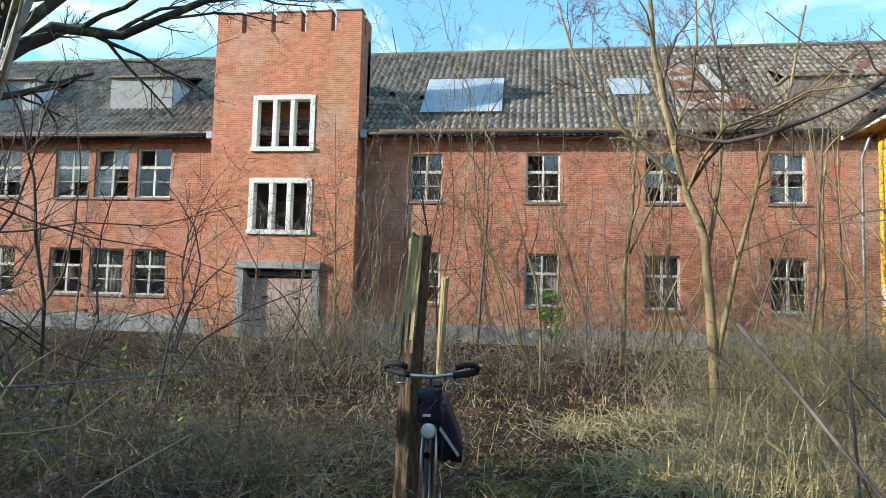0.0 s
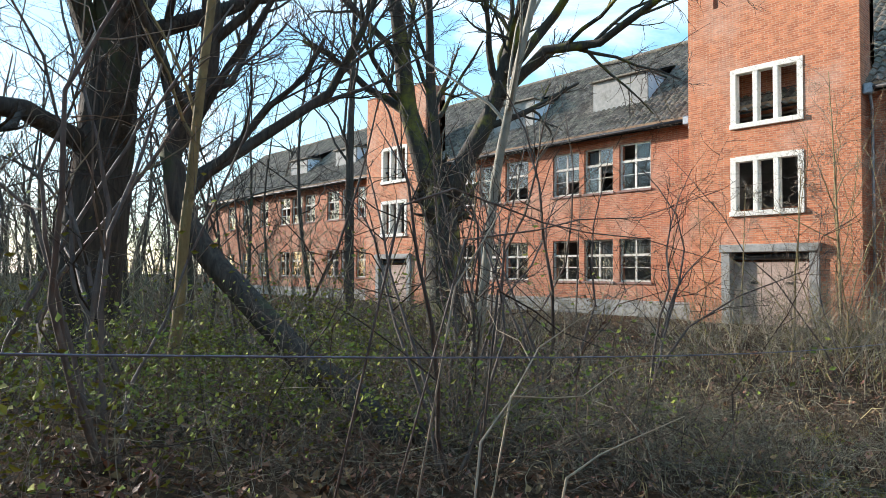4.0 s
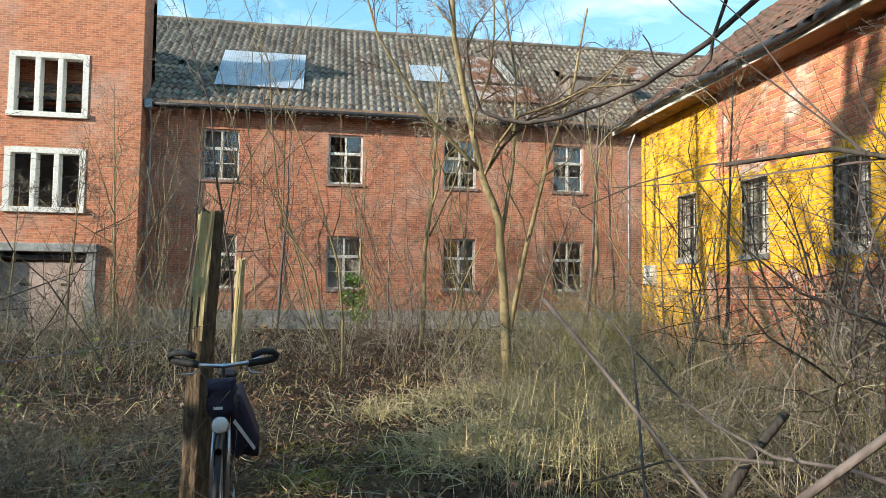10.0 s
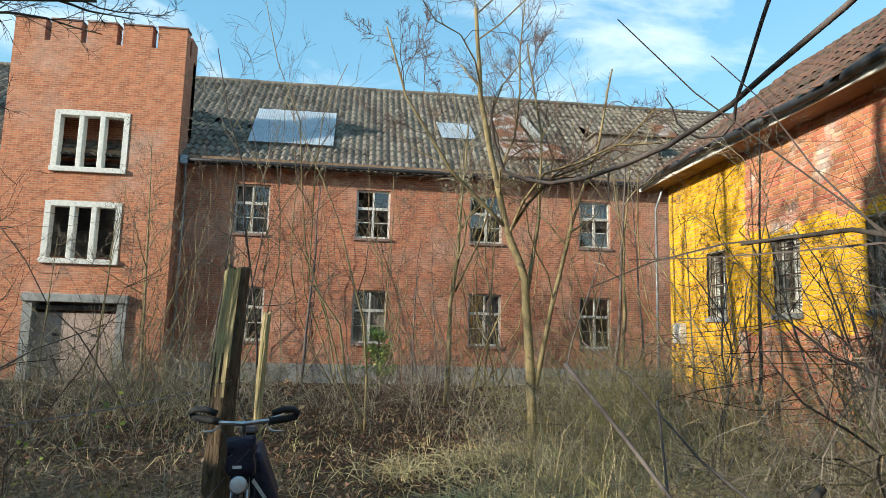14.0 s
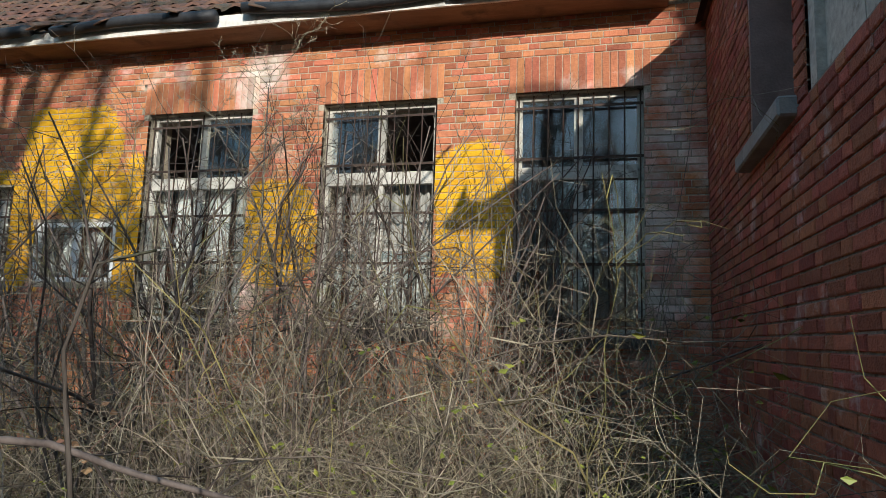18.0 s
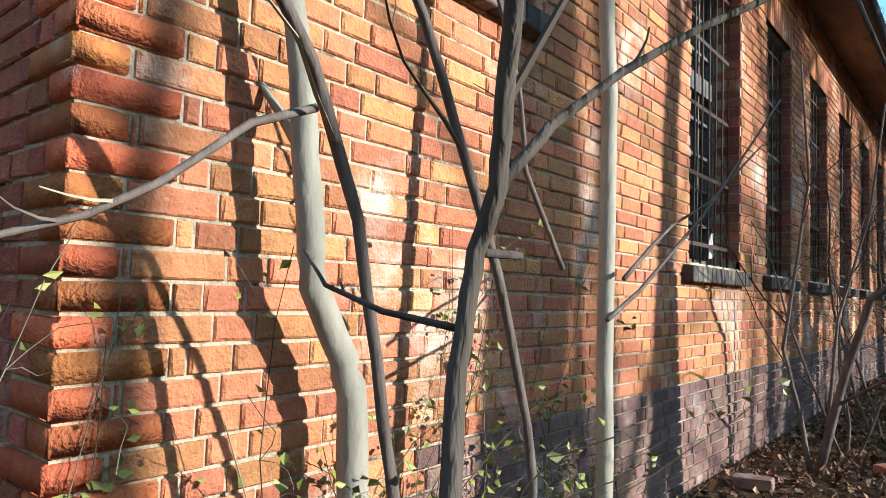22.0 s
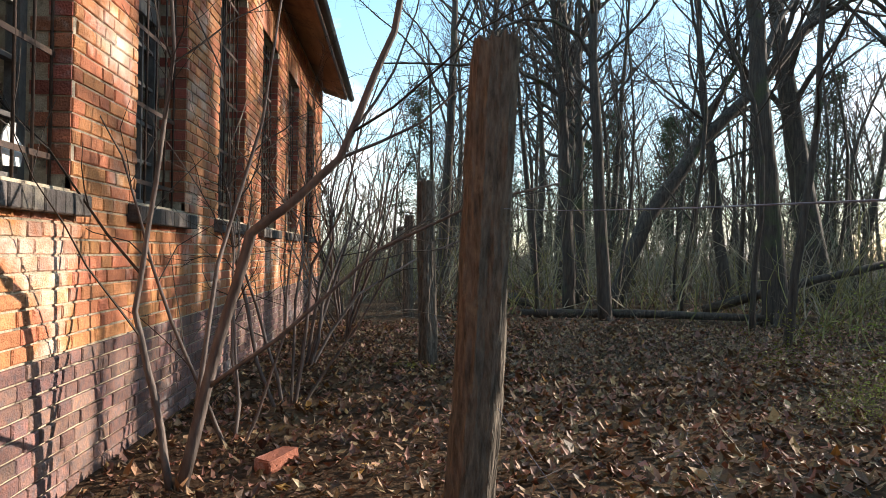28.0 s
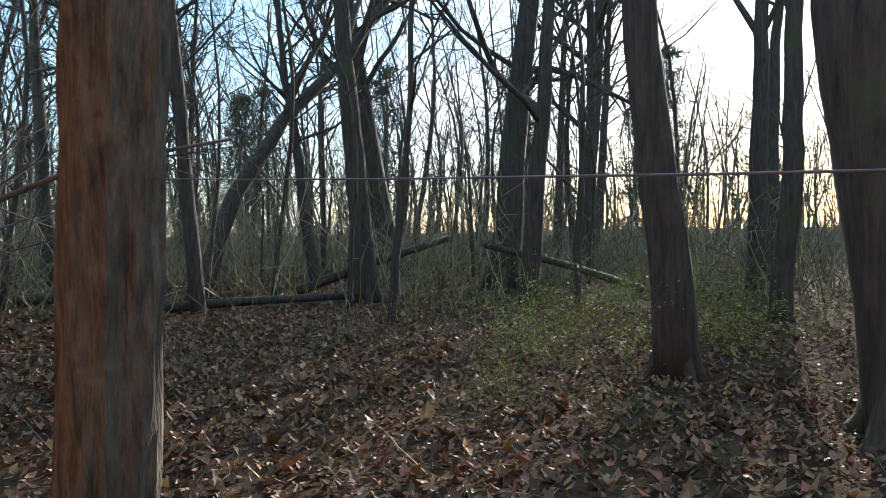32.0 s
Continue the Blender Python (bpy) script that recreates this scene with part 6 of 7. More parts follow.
p1 = pine(-24, -34, 11, 1)
for k, (x, y) in enumerate(((-14, -44), (-18, -40), (-30, -30), (-34, -22), (-9, -48), (-3, -46), (-38, -12), (-27, -42), (-40, -28), (-44, -4), (-22, -50), (-13, -36), (-20, -30), (-26, -25), (-32, -16), (-36, -7), (-16, -33), (-29, -20), (-6.5, -38))):
    copy_thing(p1, pose(x, y, gz(x, y), 0, 0, k * 77) @ Matrix.Scale((0.8 + 0.07 * (k % 6)) * (0.72 if k > 10 else 1.0), 4))


def far_brush(name, label, n, a0, a1, d0, d1, seed, material, tall=(0.8, 3.6), r=0.014, per=4):
    """Undergrowth in the depth of the wood."""
    rr, t = random.Random(seed), Tubes()
    for _ in range(n):
        a, d = rr.uniform(radians(a0), radians(a1)), d0 + (d1 - d0) * rr.random() ** 0.8
        x, y = -1.6 + math.sin(a) * d, -2 + math.cos(a) * d
        if (x > -2.2 and y > -16) or y > 12 or (y > 2 and x > -13):
            continue
        for _ in range(per):
            h = min(rr.uniform(*tall), 0.28 * d)
            line, _ = wander(rr, (x + rr.gauss(0, 0.4), y + rr.gauss(0, 0.4), gz(x, y) - 0.05), (rr.gauss(0, 0.4), rr.gauss(0, 0.4), 1), h, 5, 0.26)
            t.add(line, r * rr.uniform(0.5, 1.2), 0.004, 3)
            if h > 1.5:
                for _ in range(4):
                    i = rr.randint(1, 4)
                    br, _ = wander(rr, line[i], off_axis(rr, Vector((0, 0, 1)), rr.uniform(0.4, 1.2)), h * rr.uniform(0.12, 0.35), 3, 0.3, 0.05)
                    t.add(br, r * 0.45, 0.003, 3)
    return tagged(t.make(name, material, smooth=False), label, "undergrowth", kind="stuff")


def far_wood(name, label, n, a0, a1, d0, d1, seed):
    """The rest of the wood, too far off to tell its trees apart."""
    rr, t = random.Random(seed), Tubes()
    for _ in range(n):
        a, d = rr.uniform(radians(a0), radians(a1)), rr.uniform(d0, d1)
        x, y = -1.6 + math.sin(a) * d, -2 + math.cos(a) * d
        h, r = rr.uniform(7, 15), rr.uniform(0.05, 0.2)
        line, _ = wander(rr, (x, y, gz(x, y) - 0.1), (rr.gauss(0, 0.06), rr.gauss(0, 0.06), 1), h, 4, 0.13)
        t.add(line, r, r * 0.3, 3)
        for _ in range(12):
            i = rr.randint(1, 3)
            br, _ = wander(rr, line[i].lerp(line[i + 1], rr.random()), off_axis(rr, Vector((0, 0, 1)), rr.uniform(0.4, 1.1)), h * rr.uniform(0.12, 0.35), 2, 0.2, 0.05)
            t.add(br, r * 0.35, 0.012, 3)
    return tagged(t.make(name, M["bark"], smooth=False), label, "wood", kind="stuff")


far_wood("far_wood", "distant bare wood closing the view", 640, 168, 322, 55, 95, 5)
far_brush("undergrowth", "tall grey-green underwood between the trunks", 1300, 172, 318, 13, 48, 9, M["twig_wood"], (1.4, 5.6), 0.017, 3)
far_brush("undergrowth", "grey twiggy undergrowth in the wood", 1500, 170, 318, 11, 50, 7, M["twig"], (0.5, 2.4))
far_brush("undergrowth", "olive undergrowth in the wood", 1100, 170, 318, 10, 46, 8, M["twig_olive"], (0.4, 2.0))
far_wood("far_wood", "distant bare trees behind the long house", 160, 285, 345, 70, 110, 6)
def bushy(name, label, base, stems, h, r, bark, twig, seed, group, **kw):
    """A shrub tree of several crooked stems from one root."""
    rr = random.Random(seed)
    x, y = base
    limbs = []
    for _ in range(stems):
        w = rr.uniform(0, 6.28)
        line, _ = wander(rr, (x + math.cos(w) * 0.08, y + math.sin(w) * 0.08, gz(x, y) - 0.08), (math.cos(w) * 0.3, math.sin(w) * 0.3, 1), h * rr.uniform(0.65, 1.1), 7, 0.17, 0.02)
        q = r * rr.uniform(0.6, 1.1)
        limbs.append((line, q, q * 0.25))
    return tree(name, label, limbs, bark, twig, rr, group=group, bare=0.25, **kw)


# thin young trees set about the rough ground
yk = [bushy("young_tree", "several-stemmed bare sapling in the rough ground", (-4 - k, 16 + k), 3 if k % 2 else 2, 4.2 + 0.8 * k, 0.014 + 0.0035 * k, M["bark_young"] if k % 2 else M["bark_brown"], M["twig_brown"] if k % 2 else M["twig"], 300 + k,
            "young trees before the house", level=2, count=(7, 11), ratio=0.36, rise=0.03, thin=0.0028, sides=5, bend=0.3) for k in range(4)]
for k in range(38):
    x, y = rng.uniform(-9, 8.5), rng.uniform(11, 24)
    if k > 27:
        x, y = rng.uniform(-24, -6), rng.uniform(9, 23)
    copy_thing(yk[k % 4], pose(x, y, gz(x, y) - 0.05, rng.uniform(-6, 6), rng.uniform(-6, 6), rng.uniform(0, 360)) @ Matrix.Scale(rng.uniform(0.7, 1.2), 4))
# tall thin stems whose tops reach the eaves of the long house
for k in range(22):
    x, y = -7.6 + 0.74 * k + rng.uniform(-0.3, 0.3), rng.uniform(22.3, 24.6)
    copy_thing(yk[k % 4], pose(x, y, gz(x, y) - 0.05, rng.uniform(-5, 5), rng.uniform(-5, 5), rng.uniform(0, 360)) @ Matrix.Scale(rng.uniform(1.1, 1.5), 4))
# dark stems by the western fence and over the brambles
dk = [bushy("tall_shrub", "tall dark shrub with crossing bare twigs", (-5.0 - k, 4.0 + k), 4 + k % 2, 3.1, 0.019, M["bark_brown"], M["twig_dark"] if k != 1 else M["twig"], 320 + k, "tall shrubs",
            level=2, count=(7, 10), ratio=0.42, rise=0.0, thin=0.002, sides=6, category="shrub", bend=0.34) for k in range(3)]
for k, (x, y, s) in enumerate(((-6.2, 6.6, 1.2), (-8.2, 7.6, 1.5), (-6.6, 9.5, 1.2), (2.6, 3.0, 0.95), (3.4, 4.6, 1.05), (2.2, 5.4, 0.9), (4.2, 2.4, 0.9), (3.0, 1.7, 0.7), (1.9, 7.2, 0.9), (-10, 5, 1.6), (3.5, 3.2, 1.1), (2.9, 3.9, 1.0), (2.4, 4.5, 0.95), (1.9, 3.9, 0.75), (4.3, 4.2, 1.15), (4.0, 5.6, 1.0), (3.3, 2.3, 0.9), (4.5, 1.5, 1.0), (3.7, 6.6, 0.95), (4.4, 8.4, 0.9), (3.1, 3.4, 0.95), (3.8, 3.8, 1.1), (4.5, 3.2, 1.15), (3.4, 5.2, 1.05), (2.9, 5.9, 0.95), (4.4, 6.2, 1.1), (3.6, 1.9, 0.95), (4.4, 2.3, 1.1), (2.3, 3.4, 0.8), (3.9, 7.6, 1.0), (3.0, 7.4, 0.9), (-0.75, -6.6, 0.9), (-0.7, -8.3, 1.1), (-0.95, -10.2, 1.1), (-0.8, -12.0, 1.2), (-0.6, -14.0, 1.2), (-0.6, -5.7, 0.7), (-6.0, 2.0, 1.25), (-7.2, 2.3, 1.5), (-8.2, 1.7, 1.6))):
    copy_thing(dk[k % 3], pose(x, y, gz(x, y) - 0.05, 0, 0, k * 53) @ Matrix.Scale(s, 4))


# long stems that lean out of the bushes by the western fence
def leaning_stem(label, pts, r, bark, twig, seed, side):
    return tree("arching_shrub", label, [(pts, r, r * 0.35)], bark, twig, random.Random(seed), level=2, count=side, ratio=0.3, thin=0.0016, sides=6, category="shrub", group="stems leaning over the fence", bare=0.2, bend=0.3, rise=0.02)


leaning_stem("long pale stem arching out of the bushes", [(-2.95, 2.2, gz(-2.95, 2.2)), (-3.1, 2.45, 0.64), (-3.27, 2.78, 0.71), (-3.41, 3.13, 0.89), (-3.43, 3.55, 1.04), (-3.36, 3.99, 1.22)], 0.0052, M["twig_straw"], M["twig_pale"], 1, (3, 5))
leaning_stem("low pale stem bending over dead leaves", [(-3.2, 2.5, gz(-3.2, 2.5)), (-3.25, 2.77, 0.74), (-3.29, 3.06, 0.69), (-3.33, 3.35, 0.66), (-3.34, 3.67, 0.76), (-3.24, 4.03, 0.79)], 0.0045, M["twig_pale"], M["twig"], 2, (3, 5))
leaning_stem("low pale stem bending over dead leaves", [(-2.9, 2.5, gz(-2.9, 2.5)), (-2.94, 2.72, 0.5), (-3.04, 3.06, 0.5), (-3.1, 3.43, 0.5), (-3.09, 3.84, 0.54)], 0.006, M["twig_pale"], M["twig"], 3, (3, 5))
leaning_stem("pale stem slanting up through the bushes", [(-3.7, 2.6, gz(-3.7, 2.6)), (-3.73, 2.91, 1.16), (-3.8, 3.13, 1.34), (-3.84, 3.35, 1.57), (-3.85, 3.58, 1.79), (-3.8, 3.9, 2.2)], 0.006, M["twig_straw"], M["twig"], 4, (3, 5))
leaning_stem("thin dark stem drooping across the fence", [(-3.9, 2.3, gz(-3.9, 2.3)), (-3.62, 2.5, 1.5), (-3.57, 2.75, 1.59), (-3.51, 3.28, 1.47), (-3.44, 3.55, 1.43), (-3.31, 3.83, 1.41), (-3.05, 4.16, 1.29)], 0.006, M["bark_brown"], M["twig_dark"], 5, (4, 6))
leaning_stem("thin dark stem drooping across the fence", [(-4.0, 2.7, gz(-4.0, 2.7)), (-3.84, 3.08, 1.39), (-3.79, 3.57, 1.46), (-3.71, 3.84, 1.53), (-3.52, 4.16, 1.55), (-3.22, 4.5, 1.71)], 0.006, M["bark_brown"], M["twig_dark"], 6, (4, 6))
leaning_stem("short crooked dark stem", [(-3.7, 3.0, gz(-3.7, 3.0)), (-3.73, 3.2, 1.14), (-3.72, 3.47, 1.03), (-3.68, 3.63, 0.92), (-3.56, 3.83, 0.83)], 0.007, M["bark"], M["twig_dark"], 7, (3, 5))


# ---- thicket ----
def shrub(label, rng, stems, height, reach, twig, side=6, arch=0.25, r=0.0031, leaves=None, lean=0.35, curl=0.3, forks=0.8, tips=None):
    """A bush of many arching bare stems with side twigs."""
    s = thing("shrub", label, "shrub", group="shrubs of the thicket")
    main, fine = Tubes(), Tubes()
    for _ in range(stems):
        w, q = rng.uniform(0, 6.28), rng.random() ** 0.5 * reach
        p = Vector((math.cos(w) * q, math.sin(w) * q, -0.06))
        d = Vector((math.cos(w) * lean + rng.gauss(0, 0.38), math.sin(w) * lean + rng.gauss(0, 0.38), 1.0))
        line, _ = wander(rng, p, d, height * rng.uniform(0.45, 1.2), 8, curl, -arch * rng.random() * 0.5)
        rr = r * (0.45 + 1.1 * rng.random() ** 2)
        main.add(line, rr, rr * 0.35, 3)
        for _ in range(rng.randint(side - 2, side + 2)):
            i = rng.randint(1, 7)
            d2 = off_axis(rng, (line[i + 1] - line[i]).normalized(), rng.uniform(0.5, 1.4))
            tw, _ = wander(rng, line[i].lerp(line[i + 1], rng.random()), d2, height * rng.uniform(0.1, 0.38), 4, 0.5, 0.0)
            fine.add(tw, rr * 0.5, rr * 0.2, 3)
            for _ in range(rng.randint(0, 2)):
                if rng.random() < forks:
                    k = rng.randint(1, 3)
                    t3, _ = wander(rng, tw[k], off_axis(rng, (tw[k + 1] - tw[k]).normalized(), rng.uniform(0.6, 1.2)), height * rng.uniform(0.05, 0.16), 2, 0.4)
                    fine.add(t3, rr * 0.34, rr * 0.18, 3)
    tagged(main.make("stem_mass", twig, s, smooth=False), kind="stuff")
    tagged(fine.make("twig_mass", tips or twig, s, smooth=False), kind="stuff")
    if leaves:
        v, f = leafy(rng, [Vector(p) for p in fine.v[::7]], *leaves[:3])
        tagged(link("foliage", v, f, leaves[3], s), kind="stuff")
    return s


rng = random.Random(77)
BUSH = {
    "grey": [shrub("tangled grey bare bush of fine arching stems", random.Random(200 + k), 26, 1.55, 0.65, M["twig"], tips=M["twig_straw"], side=7) for k in range(3)],
    "olive": [shrub("dense olive-green twiggy bush without leaves", random.Random(210 + k), 30, 1.65, 0.65, M["twig_olive"], arch=0.25, side=7, tips=M["twig_olive"]) for k in range(3)],
    "pale": [shrub("clump of upright pale dry stalks", random.Random(220 + k), 22, 1.3, 0.5, M["twig_pale"], side=4, arch=0.15, lean=0.25) for k in range(2)],
    "brown": [shrub("bushy brown seedlings with straight stems", random.Random(230 + k), 20, 1.7, 0.7, M["twig_brown"], side=4, arch=0.05, lean=0.12) for k in range(2)],
    "green": [shrub("privet bush with sparse yellow-green leaves", random.Random(240 + k), 20, 1.8, 0.6, M["twig"], leaves=(0.055, 700, 0.09, M["green"])) for k in range(2)],
    # dark bramble stems stand in for the shade inside the corner thicket
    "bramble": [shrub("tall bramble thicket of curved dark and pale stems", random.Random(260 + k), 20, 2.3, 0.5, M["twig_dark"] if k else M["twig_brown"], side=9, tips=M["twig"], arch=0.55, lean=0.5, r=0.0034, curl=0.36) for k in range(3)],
    "tangle": [shrub("tangled curly bush of fine pale twigs with a few green leaves", random.Random(270 + k), 30, 1.75, 0.4, M["twig_straw"] if k else M["twig"], side=10, tips=M["twig_pale"], arch=0.9, lean=0.6, r=0.003, curl=0.42, leaves=(0.035, 130, 0.03, M["green"])) for k in range(2)],
    "low": [shrub("low bramble tangle close to the ground", random.Random(250 + k), 26, 1.0, 0.75, M["twig"], arch=0.9, lean=0.9, r=0.003, tips=M["twig_straw"]) for k in range(2)],
}
used = set()
TALL = {"grey": 1.5, "olive": 1.55, "pale": 1.3, "brown": 1.6, "green": 1.6, "bramble": 2.1, "low": 0.9, "tangle": 1.6}


def plant(kind, x, y, scale=1.0, tall=1.0):
    src = rng.choice(BUSH[kind])
    m = pose(x, y, gz(x, y) - 0.02, rng.uniform(-6, 6), rng.uniform(-6, 6), rng.uniform(0, 360)) @ Matrix.Diagonal((scale, scale, scale * tall, 1))
    if src.name not in used:
        used.add(src.name)
        src.matrix_basis = m
        return src
    return copy_thing(src, m)


def scatter(n, kind, x0, x1, y0, y1, scale=(0.8, 1.2), keep=None, tall=1.0):
    made = 0
    while made < n:
        x, y = rng.uniform(x0, x1), rng.uniform(y0, y1)
        made += 1
        what = rng.choice(kind.split())
        k = rng.uniform(*scale)
        off = Vector((x + 1.55, y - max(-2.8, min(1.3, y)))).length
        if off < 1.2 + TALL[what] * k * tall or (-2.4 < x < -0.9 and -14 < y < 0) or (keep and not keep(x, y)):
            continue
        plant(what, x, y, k, tall)


def far_bushes(label, n, x0, x1, y0, y1, material, seed, height=1.6, r=0.0075, keep=None):
    """Bushes too many and too far off to tell apart, as one mass of stems and twigs."""
    rr, t = random.Random(seed), Tubes()
    for _ in range(n):
        cx, cy, k = rr.uniform(x0, x1), rr.uniform(y0, y1), rr.uniform(0.75, 1.35)
        if keep and not keep(cx, cy):
            continue
        for _ in range(15):
            w, q = rr.uniform(0, 6.28), rr.random() ** 0.5 * 0.7 * k
            x, y = cx + math.cos(w) * q, cy + math.sin(w) * q
            line, _ = wander(rr, (x, y, gz(x, y) - 0.05), (math.cos(w) * 0.3 + rr.gauss(0, 0.25), math.sin(w) * 0.3 + rr.gauss(0, 0.25), 1), height * k * rr.uniform(0.5, 1.15), 5, 0.28, -0.05)
            q = r * rr.uniform(0.5, 1.2)
            t.add(line, q, q * 0.4, 3)
            for _ in range(4):
                i = rr.randint(1, 4)
                tw, _ = wander(rr, line[i], off_axis(rr, (line[i + 1] - line[i]).normalized(), rr.uniform(0.4, 1.2)), height * k * rr.uniform(0.12, 0.4), 3, 0.45)
                t.add(tw, q * 0.5, q * 0.25, 3)
    return tagged(t.make("bushes", material, smooth=False), label, "bushes", kind="stuff")


# before the painted wall, thickest towards the corner
scatter(44, "olive olive grey", 1.4, 4.8, 3.4, 14.5, (0.95, 1.3), tall=1.08)
scatter(52, "grey grey bramble bramble olive", 1.4, 4.9, 0.5, 5.4, (0.9, 1.25), tall=1.1)
scatter(8, "bramble", 0.6, 4.4, 1.4, 6.5, (1.0, 1.4))
for x, y, q in ((1.5, 0.35, 1.1), (2.1, 0.4, 1.4), (2.8, 0.4, 1.4), (1.15, 0.8, 0.9), (1.75, 1.35, 1.15), (2.4, 0.75, 1.3), (1.7, 0.7, 1.2), (3.0, 0.8, 1.4), (1.3, 1.3, 0.95), (3.6, 0.7, 1.4), (1.5, 2.2, 0.9), (2.6, 2.0, 1.1), (0.9, 2.6, 0.7), (3.3, 1.2, 1.1), (1.9, 3.0, 0.95), (0.5, 3.3, 0.7), (2.9, 3.0, 1.1), (3.9, 2.4, 1.15)):
    plant("tangle", x, y, q)
scatter(22, "olive grey pale", -0.1, 2.6, 4.2, 10.5, (0.7, 1.05))
# rough ground before the long house
far_bushes("brown seedlings and bare bushes before the long house", 34, -9.0, 8.0, 15.5, 23.6, M["twig_brown"], 1, 2.1, 0.006)
far_bushes("grey bare bushes before the long house", 24, -9.0, 8.0, 13.5, 23.6, M["twig_straw"], 2, 2.0)
scatter(16, "brown brown pale", -5.0, 3.5, 10.0, 16.0, (0.7, 1.1), keep=lambda x, y: not (-1.8 < x < 0.6 and y < 11.5))
far_bushes("pale thin stems in the rough ground", 18, -7.0, 6.0, 10.0, 16.5, M["twig_pale"], 11, 1.8, 0.0042)
far_bushes("grey bare bushes under the old trees", 30, -16.0, -3.6, 9.0, 22.0, M["twig_straw"], 3, 1.9)
far_bushes("olive twiggy bushes under the old trees", 18, -16.0, -3.6, 8.0, 22.0, M["twig_olive"], 4)
far_bushes("grey bushes along the long house", 22, -30.0, -14.0, 8.0, 23.0, M["twig"], 5)
scatter(16, "grey low low", -8.5, -3.3, 5.0, 9.5, (0.75, 1.15))
scatter(7, "pale pale low", -0.3, 1.6, 5.6, 9.0, (0.6, 0.9))
# by the fence to the west
scatter(9, "green grey", -8.5, -4.4, 1.8, 6.0, (0.8, 1.1))
scatter(12, "low grey", -7.0, -3.4, 1.6, 5.4, (0.6, 1.0))
scatter(13, "green", -8.6, -5.0, 1.0, 4.6, (0.75, 1.05))
scatter(14, "tangle low", -6.5, -2.9, 3.8, 8.2, (0.5, 0.8))
scatter(18, "low tangle", -5.5, -0.3, 4.8, 8.6, (0.35, 0.6))
scatter(12, "pale", -5.0, -2.5, 5.4, 8.2, (0.45, 0.75))
scatter(6, "pale", -1.7, 0.6, 6.8, 9.0, (0.5, 0.8))
scatter(7, "bramble", -8.0, -3.6, 2.6, 8.0, (0.9, 1.3))
plant("green", -0.42, -0.75, 0.42)
plant("green", -0.5, -1.7, 0.35)
scatter(6, "green", -13.0, -8.6, 3.0, 8.0, (1.0, 1.3))
# in the wood
scatter(7, "green low", -9.5, -5.2, -9.5, -5.2, (0.35, 0.6))
scatter(8, "green", -8.2, -5.4, -8.2, -5.2, (0.55, 0.75))
scatter(7, "green", -8.6, -6.6, -4.4, -0.6, (0.5, 0.75))
scatter(6, "green low", -5.6, -4.4, -6.6, -4.6, (0.25, 0.4))
scatter(16, "green low olive", -14.0, -7.5, -10.0, -1.0, (0.6, 0.95))
scatter(12, "low grey", -7.0, -3.4, -10.0, -3.0, (0.3, 0.5))
far_bushes("grey and olive bushes under the woodland trees", 46, -34.0, -12.0, -36.0, 2.0, M["twig_wood"], 6)
far_bushes("olive bushes deep in the wood", 22, -12.0, -2.5, -44.0, -24.0, M["twig_olive"], 7, 2.2)
far_bushes("olive bushes behind the end of the hall", 14, -2.2, 2.0, -30.0, -17.0, M["twig_olive"], 8)
scatter(5, "low grey", -1.0, -0.45, -14.5, -6.5, (0.5, 0.9))


# ---- litter, grass ----
def litter(name, label, n, place, size, material, rng, curl=0.35):
    v, f = [], []
    for _ in range(n):
        x, y = place(rng)
        z = gz(x, y) + 0.012 + abs(rng.gauss(0, 0.012))
        s, w = size * rng.uniform(0.5, 1.35), rng.uniform(0, 6.28)
        a = Vector((math.cos(w), math.sin(w), rng.gauss(0, 0.5))) * s
        b = Vector((-math.sin(w), math.cos(w), rng.gauss(0, 0.5))) * s * rng.uniform(0.3, 0.8)
        up = Vector((0, 0, s * curl * rng.uniform(0.1, 2.4)))
        p = Vector((x, y, z))
        o = len(v)
        v += [p - a + up, p + a * 0.1 - b + up * rng.uniform(0.2, 0.9), p + a + up * 1.3, p - a * 0.15 + b + up * rng.uniform(0.2, 0.9), p]
        f += [(o + i, o + (i + 1) % 4, o + 4) for i in range(4)]
    ob = link(name, v, f, material)
    return tagged(ob, label, "leaves", kind="stuff")


def near_wood(r):
    """Spots on the woodland floor, thinning out towards the thicket."""
    while True:
        x, y = r.uniform(-10, 3.5), 4.5 - r.random() ** 0.85 * 17
        if (y > 0.15 or x < -0.05) and (x < 0 or r.random() < 0.5) and (y < 0.6 or r.random() < math.exp(0.6 - y)) and (x > -7 or r.random() < 0.6):
            return x, y


litter("leaf_litter", "brown curled dead leaves on the woodland floor", 46000, near_wood, 0.028, M["leaf"], random.Random(1))
litter("leaf_litter", "brown dead leaves deeper in the wood", 20000, lambda r: (-2.5 - 24 * r.random() ** 1.4, 3 - 28 * r.random() ** 1.2), 0.045, M["leaf"], random.Random(2))
litter("leaf_litter", "orange and yellow fallen leaves", 650, near_wood, 0.04, M["leaf_bright"], random.Random(3))
litter("leaf_litter", "dead leaves under the thicket", 30000, lambda r: (r.uniform(-12, 4.8), 3 + 13 * r.random() ** 1.3), 0.03, M["leaf"], random.Random(4))


